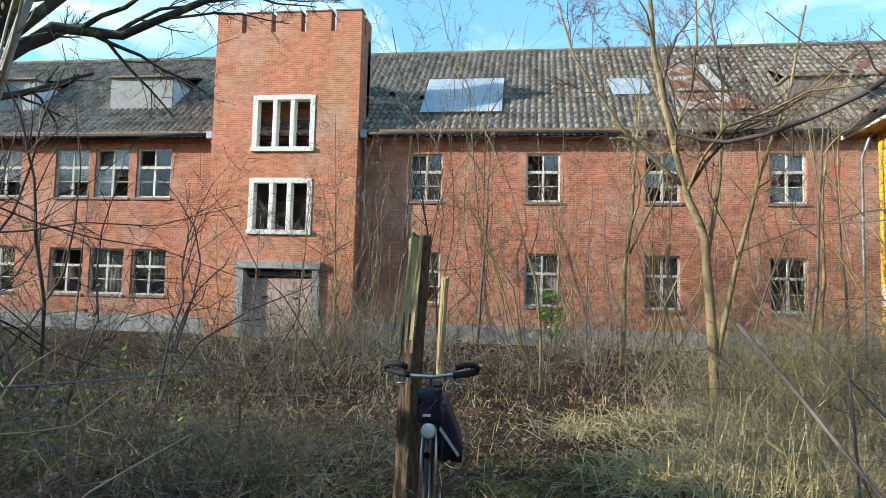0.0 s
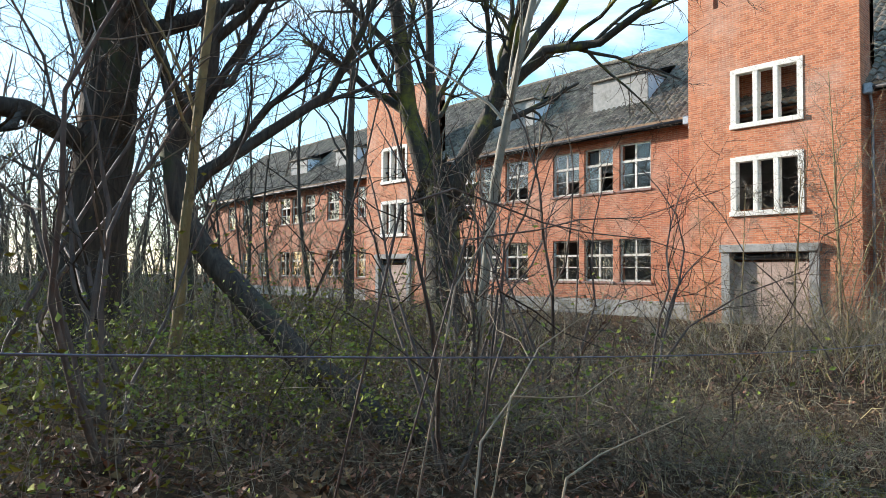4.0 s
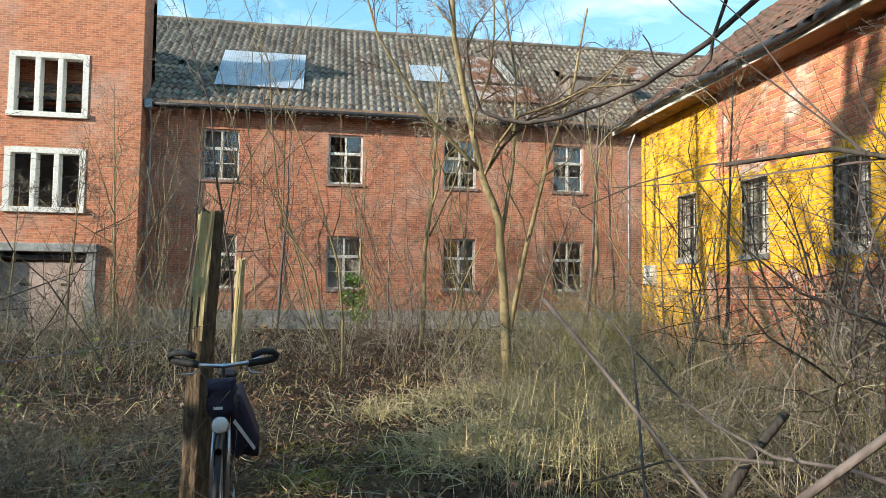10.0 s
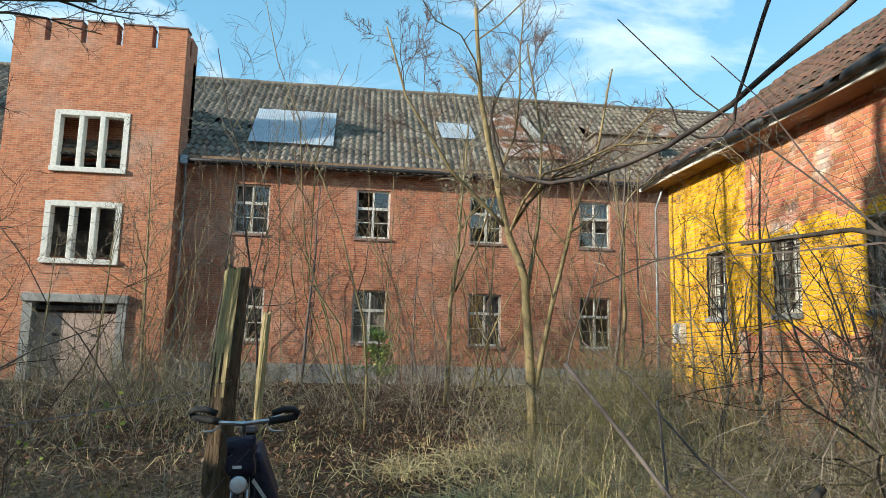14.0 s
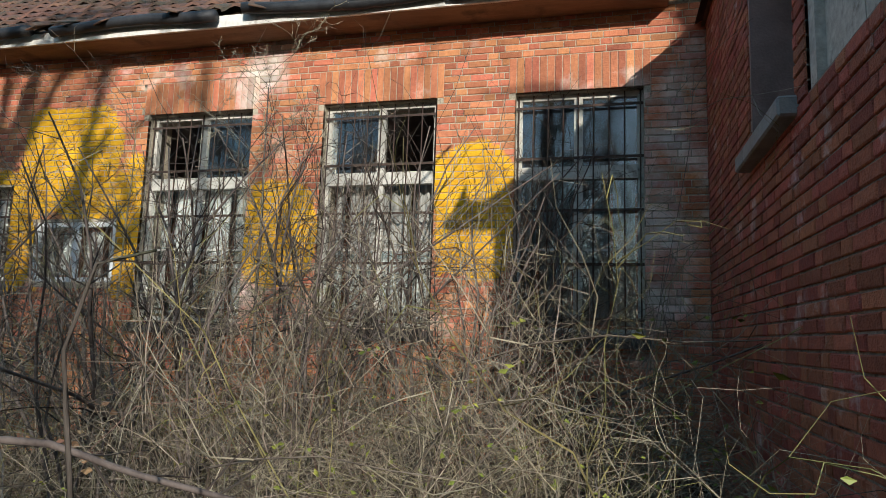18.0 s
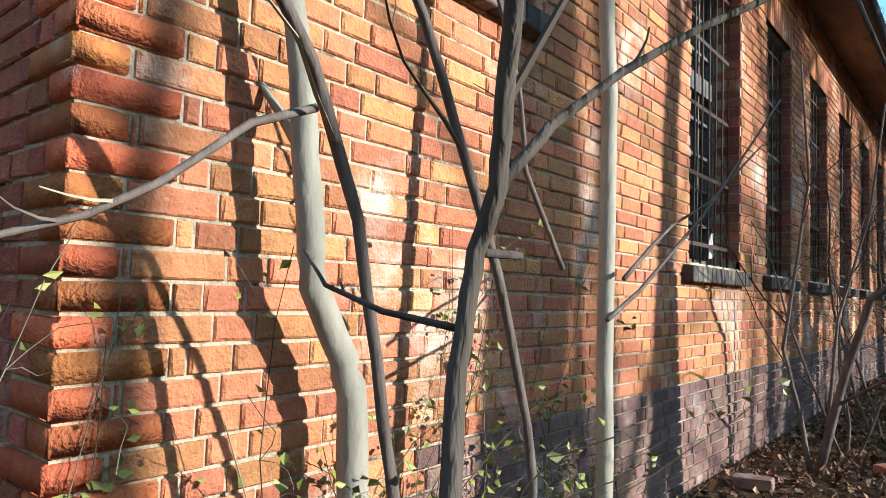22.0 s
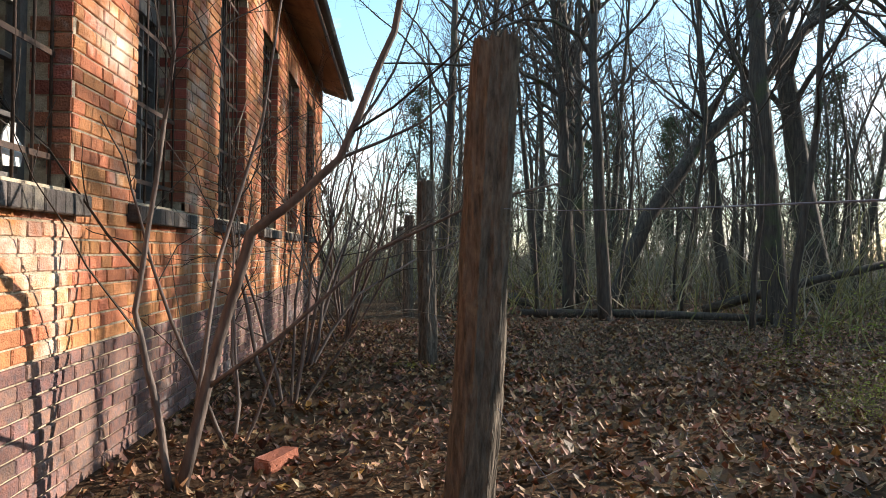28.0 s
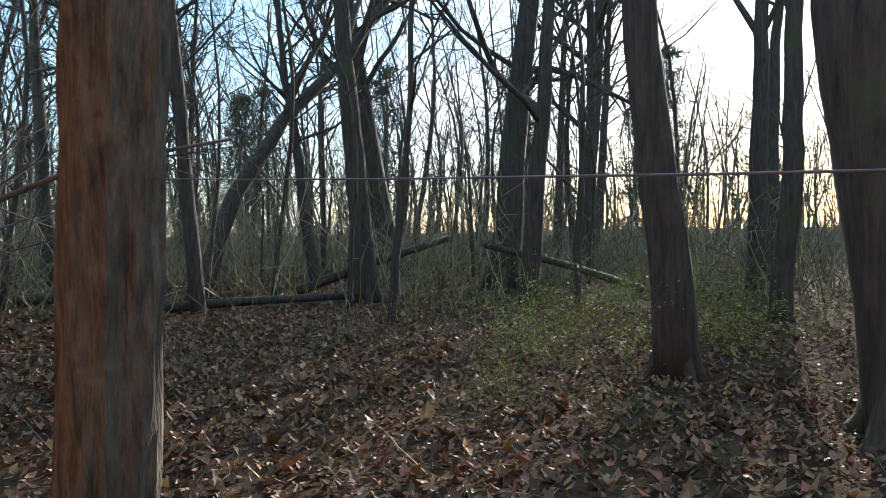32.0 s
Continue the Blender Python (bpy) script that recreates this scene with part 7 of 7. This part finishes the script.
def blades(name, label, n, place, height, material, rng, width=0.004, lie=0.5):
    v, f = [], []
    for _ in range(n):
        x, y = place(rng)
        p, h = Vector((x, y, gz(x, y) - 0.01)), height * rng.uniform(0.4, 1.2)
        d = Vector((rng.gauss(0, lie), rng.gauss(0, lie), 1.0)).normalized()
        side = d.orthogonal().normalized() * width
        side.rotate(Matrix.Rotation(rng.uniform(0, 6.28), 3, d))
        drop = Vector((d.x, d.y, 0)) * h * 0.5 - Vector((0, 0, h * 0.22))
        o = len(v)
        v += [p - side, p + side, p + d * h * 0.55 + side * 0.8, p + d * h * 0.55 - side * 0.8, p + d * h + drop]
        f += [(o, o + 1, o + 2, o + 3), (o + 3, o + 2, o + 4)]
    return tagged(link(name, v, f, material), label, "grass", kind="stuff")


def clumps(spots):
    return lambda g: (lambda s: (s[0] + g.gauss(0, s[2]), s[1] + g.gauss(0, s[2])))(g.choice(spots))


sr = random.Random(90)
dry = [(sr.uniform(-1.2, 2.6), sr.uniform(6.2, 9.8), 0.3) for _ in range(26)]
moss = [(sr.uniform(-4.4, 0.4), sr.uniform(5.4, 7.6), 0.16) for _ in range(9)] + [(-1.75, 6.1, 0.2), (-1.7, 6.0, 0.16), (-1.6, 6.2, 0.2), (-1.2, 6.7, 0.2), (-0.8, 7.0, 0.25), (-2.9, 5.9, 0.14), (-3.3, 6.2, 0.16), (-2.45, 5.35, 0.12), (-1.9, -4.1, 0.06), (-1.85, -8.5, 0.12)]
blades("dry_grass", "bleached dry grass lying in tufts", 6500, clumps(dry), 0.42, M["grass_dry"], random.Random(5), width=0.0045, lie=1.0)
blades("moss_grass", "short yellow-green grass and moss", 9000, clumps(moss), 0.065, M["grass"], random.Random(6), lie=0.8)
stalk = [(sr.uniform(-0.2, 2.6), sr.uniform(4.6, 8.5), 0.2) for _ in range(14)]
blades("dry_stalks", "tall pale dry stalks in loose clumps", 480, clumps(stalk), 1.25, M["grass_dry"], random.Random(14), width=0.0022, lie=0.22)
blades("dry_grass", "sparse dry blades among dead leaves", 2400, lambda r: (r.uniform(-9, 3.5), r.uniform(4.5, 14)), 0.3, M["grass_dry"], random.Random(7))


def sticks(name, label, n, place, length, material, rng, r=0.004):
    t = Tubes()
    for _ in range(n):
        x, y = place(rng)
        w = rng.uniform(0, 6.28)
        line, _ = wander(rng, (x, y, gz(x, y) + 0.015), (math.cos(w), math.sin(w), 0.04), length * rng.uniform(0.3, 1.2), 4, 0.14)
        t.add(line, r * rng.uniform(0.6, 1.6), r * 0.5, 3)
    ob = t.make(name, material)
    return tagged(ob, label, "sticks", kind="stuff")


sticks("fallen_twigs", "fallen grey twigs on the ground", 420, near_wood, 0.5, M["twig"], random.Random(8))
sticks("fallen_twigs", "fallen pale twigs under the bushes", 500, lambda r: (r.uniform(-9, 3), r.uniform(3.5, 10)), 0.7, M["twig_pale"], random.Random(9))
for k, (a, b, r) in enumerate((((-3.9, -13.7, 0.08), (-8.2, -13.0, 0.1), 0.09), ((-7.8, -14.6, 0.1), (-10.6, -13.2, 1.1), 0.1), ((-12.4, -9.8, 0.1), (-9.4, -10.9, 1.0), 0.08), ((-3.4, -17.0, 0.1), (-4.6, -16.2, 0.1), 0.12))):
    t = Tubes()
    q = Vector(a).lerp(Vector(b), 0.5) + Vector((0.05, 0.08, 0.05))
    t.add([a, q, b], r, r * 0.7, 9, True)
    tagged(t.make("log", M["bark"]), "fallen dark log on the leaf litter", "log")


# ---- fence ----
def fence_post(x, y, h, r, seed, pale=False, lean=(0, 0), label="", peeled=False, flare=0.0):
    """A split, weathered post with fluted sides and a rough top."""
    rr = random.Random(seed)
    bm = bmesh.new()
    n, m = 36, 26
    rings = []
    for j in range(m + 1):
        t = j / m
        ring = []
        for i in range(n):
            w = 2 * math.pi * i / n
            flute = 1 + 0.16 * noise.noise(Vector((math.cos(w) * 2.2 + seed, math.sin(w) * 2.2, t * 1.1))) + 0.11 * noise.noise(Vector((i * 1.37, seed * 3.1, t * 9.0 + 0.4))) + 0.07 * noise.noise(Vector((i * 0.7, seed * 1.7, t * 16.0)))
            q = r * (1.14 - 0.16 * t ** 0.6) * flute * (1 + flare * (1 - t) ** 2.2)
            ring.append(bm.verts.new((math.cos(w) * q + lean[0] * t + 0.012 * math.sin(t * 5 + seed), math.sin(w) * q + lean[1] * t,
                                      -0.25 + (h + 0.25) * t + (rr.uniform(-0.025, 0.02) if j == m else 0))))
        rings.append(ring)
    bare = []
    for j in range(m):
        for i in range(n):
            face = bm.faces.new((rings[j][i], rings[j][(i + 1) % n], rings[j + 1][(i + 1) % n], rings[j + 1][i]))
            if peeled and j + 2.0 * math.sin(i * 1.7) > 18 and 13 <= i <= 28:
                bare.append([tuple(v.co) for v in face.verts])
    mid = bm.verts.new((lean[0], lean[1], h - 0.02))
    for i in range(n):
        bm.faces.new((rings[m][i], rings[m][(i + 1) % n], mid))
    post = thing("fence_post", label or "weathered split oak fence post with deep grooves", "post", x, y, gz(x, y), group="posts of the fence")
    part("shaft", bm, M["post_pale"] if pale else M["post_brown"] if peeled else M["post"], post, smooth=False)
    if bare:
        out = Vector((lean[0], lean[1], 0)) * 0.7
        v, f = [], []
        for quad in bare:
            f.append(tuple(range(len(v), len(v) + 4)))
            v += [((q[0] - out.x) * 1.05 + out.x, (q[1] - out.y) * 1.05 + out.y, q[2]) for q in quad]
        link("peeled_wood", v, f, M["post_pale"], post)
    return post


fence_post(-2.29, 4.95, 1.86, 0.066, 1, peeled=True, lean=(0.08, 0.0), flare=0.12, label="dark oak fence post with a pale peeled top beside a bicycle")
fence_post(-2.6, 8.8, 1.74, 0.045, 2, pale=True, lean=(0.03, 0), label="thin pale peeled fence post among brown seedlings")
fence_post(-1.88, -4.4, 2.0, 0.098, 3, lean=(-0.1, 0.17))
fence_post(-1.92, -8.6, 1.95, 0.09, 4, lean=(0.04, 0))
fence_post(-1.8, -14.0, 1.9, 0.09, 5)
fence_post(-1.65, -18.8, 1.85, 0.09, 6)
fence_post(-1.5, -23.5, 1.8, 0.09, 7)


def wire(pts, label="slack galvanised fence wire"):
    w = thing("fence_wire", label, "wire", *pts[0], group="wires of the fence")
    t = Tubes()
    o = Vector(pts[0])
    line = []
    for i in range(len(pts) - 1):
        a, b = Vector(pts[i]) - o, Vector(pts[i + 1]) - o
        for s in range(12):
            f = s / 12
            line.append(a.lerp(b, f) - Vector((0, 0, 0.05 * 4 * f * (1 - f))))
    line.append(Vector(pts[-1]) - o)
    t.add(line, 0.0013, 0.0013, 5)
    t.make("strand", M["wire"], w)
    return w


for za, zb, zc in ((1.02, 1.18, 1.36), (0.5, 0.62, 0.55)):
    wire([(-2.2, 4.88, gz(-2.2, 4.9) + za + 0.2), (-2.12, 0.6, zb), (-2.0, -4.2, zc)])
    wire([(-2.0, -4.2, zc), (-1.98, -8.6, zc - 0.02), (-1.85, -14.0, zc)])
wire([(-2.3, -2.0, 0.35), (-3.4, -5.6, 0.05), (-4.6, -8.0, 0.03)], "loose fence wire trailing over the leaves")
# two bricks and lumps dropped by the wall
for k, (x, y, rz, m, lb) in enumerate(((-0.75, -2.95, 25, "brick_round", "loose bright orange brick on dead leaves"), (-0.95, -3.3, -40, "brick", "broken red brick on dead leaves"), (-0.55, -2.75, 70, "brick_dark", "mossy dark brick by the wall"),
                                      (-0.3, -4.15, 5, "brick_dark", "dark stone lump at the wall foot"), (-0.95, -5.2, 60, "brick_n", "red tile fragment among leaves"), (-0.62, -3.6, 15, "brick_dark", "dark brick lying at the wall foot"))):
    bm = box(bmesh.new(), -0.12, 0.12, -0.057, 0.057, -0.01, 0.062, bevel=0.008)
    for v in bm.verts:
        v.co += Vector((sr.gauss(0, 1), sr.gauss(0, 1), sr.gauss(0, 1))) * 0.003
    ob = part("loose_brick", bm, M[m])
    ob.matrix_basis = pose(x, y, gz(x, y) + 0.015, sr.uniform(-6, 6), sr.uniform(-6, 6), rz)
    tagged(ob, lb, "brick", group="loose bricks by the wall")


# leafy vine and thin shoots at the corner of the hall
def vine(x, y, n, h, leaves, seed, label):
    rr = random.Random(seed)
    v = thing("climbing_vine", label, "vine", x, y, gz(x, y), group="vines at the wall foot")
    st, tips = Tubes(), []
    for _ in range(n):
        p = Vector((rr.gauss(0, 0.05), rr.gauss(0, 0.22), -0.03))
        line, _ = wander(rr, p, (rr.gauss(0, 0.12), rr.gauss(0, 0.3), 1), h * rr.uniform(0.5, 1.15), 8, 0.16, -0.02)
        line = [Vector((min(q.x, -x - 0.02), q.y, q.z)) for q in line]
        st.add(line, 0.0026, 0.0012, 4)
        tips += line[3:]
        for _ in range(4):
            i = rr.randint(2, 7)
            tw, _ = wander(rr, line[i], off_axis(rr, Vector((0, 0, 1)), rr.uniform(0.6, 1.5)), rr.uniform(0.08, 0.3), 4, 0.4, -0.05)
            tw = [Vector((min(q.x, -x - 0.015), q.y, q.z)) for q in tw]
            st.add(tw, 0.0014, 0.0009, 3)
            tips += tw[1:] * 2
    tagged(st.make("stem_mass", M["twig"], v), kind="stuff")
    vv, ff = leafy(rr, tips, 0.034, leaves, 0.02)
    tagged(link("foliage", [(min(q[0], -x - 0.008), q[1], q[2]) for q in vv], ff, M["vine"], v), kind="stuff")
    return v


for k, (x, y, n, h, lv) in enumerate(((-0.14, -0.5, 7, 1.1, 140), (-0.16, -0.95, 12, 1.45, 330), (-0.2, -1.2, 9, 1.65, 200), (-0.3, -0.25, 6, 0.95, 120), (-0.16, -1.6, 8, 1.15, 150), (-0.45, -0.95, 7, 1.0, 150), (0.35, 0.35, 8, 1.35, 130), (-0.2, 0.15, 6, 0.95, 80), (-0.3, -2.0, 6, 0.9, 90))):
    vine(x, y, n, h, lv, 400 + k, "thin climbing shoots with yellow-green leaves by the brick corner")


# white rag in the barred window, tyre in the wood
rag = bmesh.new()
q = [(-4.7, 1.54), (-4.58, 1.53), (-4.54, 1.58), (-4.545, 1.65), (-4.59, 1.69), (-4.6, 1.72), (-4.65, 1.73), (-4.67, 1.68), (-4.72, 1.63)]
rag.faces.new([rag.verts.new((0.13 + 0.01 * math.sin(i * 2.0), y, z)) for i, (y, z) in enumerate(q)])
bmesh.ops.triangulate(rag, faces=list(rag.faces))
bmesh.ops.solidify(rag, geom=list(rag.faces), thickness=0.003)
ob = part("white_rag", rag, M["white"])
tagged(ob, "torn white scrap caught behind the window bars", "rag")
t = Tubes()
n, k = 28, 8
for i in range(n):
    w = 2 * math.pi * i / n
    for j in range(k):
        a = 2 * math.pi * j / k
        rr = 0.24 + 0.09 * math.cos(a)
        t.v.append(Vector((rr * math.cos(w), rr * math.sin(w), 0.08 + 0.08 * math.sin(a))))
for i in range(n):
    for j in range(k):
        t.f.append((i * k + j, ((i + 1) % n) * k + j, ((i + 1) % n) * k + (j + 1) % k, i * k + (j + 1) % k))
ob = t.make("car_tyre", M["rubber"])
ob.location = (-4.37, -18.2, gz(-4.37, -18.2) + 0.03)
tagged(ob, "old black car tyre lying on dead leaves", "tyre")


# small pine before the long house, seedlings that kept their brown leaves
sp = thing("small_pine", "small bright green pine sapling before the house", "pine", -1.0, 19.0, gz(-1.0, 19.0))
t, rr = Tubes(), random.Random(61)
t.add([(0, 0, -0.05), (0.03, 0, 0.8), (0.0, 0.02, 1.7)], 0.02, 0.006, 6)
spots = []
for k in range(34):
    z = rr.uniform(0.35, 1.65)
    w = rr.uniform(0, 6.28)
    line, _ = wander(rr, (0, 0, z), (math.cos(w), math.sin(w), 0.7), 0.25 + 0.3 * (1.7 - z), 3, 0.15)
    t.add(line, 0.006, 0.003, 3)
    spots += line[1:]
t.make("trunk", M["bark_brown"], sp)
M["young_needle"] = mat("young_pine_needles", (0.4, 0.44, 0.1), (0.22, 0.27, 0.06), scale=4, rand="island", amount=0.35, bump=0)
v, f = leafy(rr, spots, 0.085, 1500, 0.05)
tagged(link("foliage", v, f, M["young_needle"], sp), "bright yellow-green needles", kind="stuff")
for x, y, n, h, seed in ((-2.22, 8.0, 30, 1.05, 1), (-2.9, 7.2, 14, 0.7, 2), (1.4, 3.6, 12, 0.9, 3), (3.2, 9.6, 26, 1.6, 4), (-5.8, 6.6, 20, 1.3, 5)):
    rr = random.Random(seed + 500)
    sd = thing("oak_seedling", "thin seedling holding a few curled brown leaves", "seedling", x, y, gz(x, y), group="seedlings with brown leaves")
    t = Tubes()
    line, _ = wander(rr, (0, 0, -0.03), (0.05, 0.05, 1), h, 5, 0.1)
    t.add(line, 0.006, 0.002, 4)
    t.make("stem", M["bark_brown"], sd)
    v, f = leafy(rr, line[4:], 0.06, n, 0.06)
    tagged(link("foliage", v, f, M["leaf"], sd), kind="stuff")

mb = thing("meter_box", "small white box mounted low on the yellow wall", "box", XP - 0.09, 14.2, 1.22)
part("case", boxes((-0.07, 0.085, -0.15, 0.15, 0.0, 0.42), bevel=0.012), M["white"], mb)
part("lid", boxes((-0.085, -0.071, -0.14, 0.14, 0.02, 0.4), bevel=0.005), M["white_frame"], mb)


# ---- the bicycle ----
def ring(bm_tubes, c, r, tube, n=36, sides=8):
    """A hoop in the plane x = c.x."""
    base = len(bm_tubes.v)
    for i in range(n):
        w = 2 * math.pi * i / n
        for k in range(sides):
            a = 2 * math.pi * k / sides
            q = r + tube * math.cos(a)
            bm_tubes.v.append(Vector((c[0] + tube * math.sin(a), c[1] + q * math.cos(w), c[2] + q * math.sin(w))))
    for i in range(n):
        for k in range(sides):
            a, b = base + i * sides, base + ((i + 1) % n) * sides
            bm_tubes.f.append((a + k, a + (k + 1) % sides, b + (k + 1) % sides, b + k))


bike = thing("bicycle", "dark trekking bicycle with a black bag leaning by a post", "bicycle", -2.08, 4.6, gz(-2.08, 4.8), 6)
bike.scale = (0.74, 0.9, 0.92)
R, WB = 0.34, 1.08
for name, y in (("front_wheel", 0.0), ("rear_wheel", WB)):
    w = new(name)
    w.parent = bike
    t = Tubes()
    ring(t, (0, y, R), R - 0.02, 0.02)
    t.make("tyre", M["rubber"], w)
    t = Tubes()
    ring(t, (0, y, R), R - 0.045, 0.009, sides=6)
    t.make("rim", M["chrome"], w)
    t = Tubes()
    t.add([(-0.05, y, R), (0.05, y, R)], 0.022, 0.022, 10, True)
    t.make("hub", M["chrome"], w)
    t = Tubes()
    for i in range(28):
        a = 2 * math.pi * i / 28
        t.add([(0.03 * (-1) ** i, y, R), (0, y + math.cos(a) * (R - 0.05), R + math.sin(a) * (R - 0.05))], 0.0012, 0.0012, 3)
    tagged(t.make("spokes", M["chrome"], w), kind="stuff")
    t = Tubes()
    t.add([(0, y + math.cos(a) * (R + 0.03), R + math.sin(a) * (R + 0.03)) for a in ([0.3 + 0.22 * i for i in range(9)] if y == 0 else [0.2 + 0.22 * i for i in range(13)])], 0.025, 0.025, 6)
    t.make("mudguard", M["black"], w)


def bar(name, pts, r, m, label="", parent=None, sides=8):
    t = Tubes()
    t.add(pts, r, r, sides, True)
    return t.make(name, M[m], parent or bike, label)


for s in (-1, 1):
    bar("fork_blade", [(0.055 * s, -0.02, R), (0.055 * s, 0.04, 0.6), (0.045 * s, 0.1, 0.74)], 0.014, "chrome")
bar("fork_crown", [(-0.055, 0.1, 0.74), (0.055, 0.1, 0.74)], 0.02, "chrome")
bar("head_tube", [(0, 0.1, 0.72), (0, 0.16, 0.93)], 0.021, "black")
bar("stem", [(0, 0.16, 0.93), (0, 0.18, 1.05), (0, 0.11, 1.09)], 0.016, "chrome")
bar("handlebar", [(-0.25, 0.2, 1.1), (-0.17, 0.13, 1.09), (0, 0.11, 1.085), (0.17, 0.13, 1.1), (0.27, 0.2, 1.13)], 0.0125, "chrome")
for s in (-1, 1):
    bar("grip", [(0.17 * s, 0.13, 1.095), (0.22 * s, 0.15, 1.1), (0.3 * s, 0.18, 1.105), (0.36 * s, 0.19, 1.118)], 0.021, "rubber")
    bar("bar_end", [(0.36 * s, 0.19, 1.118), (0.375 * s, 0.18, 1.14), (0.34 * s, 0.17, 1.158), (0.27 * s, 0.15, 1.162), (0.19 * s, 0.13, 1.14)], 0.019, "rubber")
    bar("brake_lever", [(0.16 * s, 0.11, 1.075), (0.2 * s, 0.07, 1.05), (0.28 * s, 0.09, 1.045)], 0.006, "chrome")
    bar("brake_cable", [(0.16 * s, 0.1, 1.08), (0.1 * s, -0.02, 1.02), (0.03 * s, 0.04, 0.86), (0.02 * s, 0.1, 0.76)], 0.003, "black", sides=4)
bar("down_tube", [(0, 0.14, 0.76), (0, 0.52, 0.3)], 0.02, "black")
bar("top_tube", [(0, 0.16, 0.9), (0, 0.68, 0.8)], 0.017, "black")
bar("seat_tube", [(0, 0.52, 0.3), (0, 0.72, 0.92)], 0.017, "black")
for s in (-1, 1):
    bar("chain_stay", [(0.03 * s, 0.52, 0.3), (0.055 * s, WB, R)], 0.009, "black")
    bar("seat_stay", [(0.03 * s, 0.68, 0.78), (0.055 * s, WB, R)], 0.008, "black")
    bar("crank", [(0.07 * s, 0.52, 0.3), (0.09 * s, 0.52 - 0.12 * s, 0.3 - 0.1 * s)], 0.011, "chrome")
    ped = part("pedal", boxes((0.09 * s if s > 0 else -0.19, 0.19 if s > 0 else -0.09, 0.48 - 0.12 * s, 0.56 - 0.12 * s, 0.285 - 0.1 * s, 0.31 - 0.1 * s), bevel=0.005), M["black"], bike)
    part("reflector", boxes((0.1 if s > 0 else -0.18, 0.18 if s > 0 else -0.1, 0.475 - 0.12 * s, 0.481 - 0.12 * s, 0.29 - 0.1 * s, 0.305 - 0.1 * s)), M["amber"], ped)
part("saddle", boxes((-0.075, 0.075, 0.68, 0.93, 0.93, 0.99), bevel=0.025), M["black"], bike)
lamp = new("headlamp")
lamp.parent = bike
lamp.location = (0, -0.06, 0.785)
lamp.scale = (1.35, 1.0, 1.08)
t = Tubes()
t.add([(0, 0.06, 0), (0, 0.03, 0), (0, -0.01, 0)], 0.03, 0.045, 16, True)
t.make("housing", M["chrome"], lamp)
t = Tubes()
t.add([(0, -0.011, 0), (0, -0.017, 0)], 0.041, 0.036, 16, True)
t.make("lens", M["white"], lamp)


def extrude_y(outline, y0, y1):
    """A prism with its outline in x and z."""
    bm = bmesh.new()
    a, b = [[bm.verts.new((x, y, z)) for x, z in outline] for y in (y0, y1)]
    bm.faces.new(a)
    bm.faces.new(b[::-1])
    for i in range(len(a)):
        j = (i + 1) % len(a)
        bm.faces.new((a[i], b[i], b[j], a[j]))
    bmesh.ops.recalc_face_normals(bm, faces=list(bm.faces))
    return bm


def bag(name, x0, x1, y0, y1, z0, z1, m, label, seed):
    rr = random.Random(seed)
    bm = box(bmesh.new(), x0, x1, y0, y1, z0, z1)
    bmesh.ops.subdivide_edges(bm, edges=list(bm.edges), cuts=3, use_grid_fill=True)
    bmesh.ops.smooth_vert(bm, verts=list(bm.verts), factor=0.16, use_axis_x=True, use_axis_y=True, use_axis_z=True)
    for v in bm.verts:
        v.co += Vector((rr.gauss(0, 1), rr.gauss(0, 1), rr.gauss(0, 1))) * 0.008
        v.co.x -= 0.85 * max(0, (v.co.z - z0) / (z1 - z0) - 0.2) * (v.co.x - (x0 if x0 > 0 else x1)) * (name == "pannier")
    return part(name, bm, M[m], bike, label, smooth=True)


bag("handlebar_bag", -0.095, 0.09, 0.0, 0.15, 0.82, 1.01, "cloth", "black nylon handlebar bag", 1)
right_bag = bag("pannier", 0.05, 0.26, 0.5, 1.0, 0.47, 0.86, "cloth", "dark violet nylon pannier with a pale reflective strap", 2)
part("strap", extrude_y([(0.06, 0.69), (0.075, 0.71), (0.235, 0.53), (0.225, 0.51)], 0.478, 0.486), M["white"], right_bag, "pale reflective strap")
bag("pannier", -0.21, -0.06, 0.62, 1.05, 0.34, 0.7, "cloth", "dark violet nylon pannier", 3)
part("bag_patch", boxes((-0.05, 0.01, -0.012, -0.004, 0.86, 0.875)), M["white"], bike)
bar("carrier", [(-0.06, 0.75, 0.74), (-0.06, 1.25, 0.74), (0.06, 1.25, 0.74), (0.06, 0.75, 0.74)], 0.006, "chrome")
bar("kick_stand", [(-0.04, 0.95, 0.3), (-0.16, 0.9, 0.0)], 0.008, "chrome")
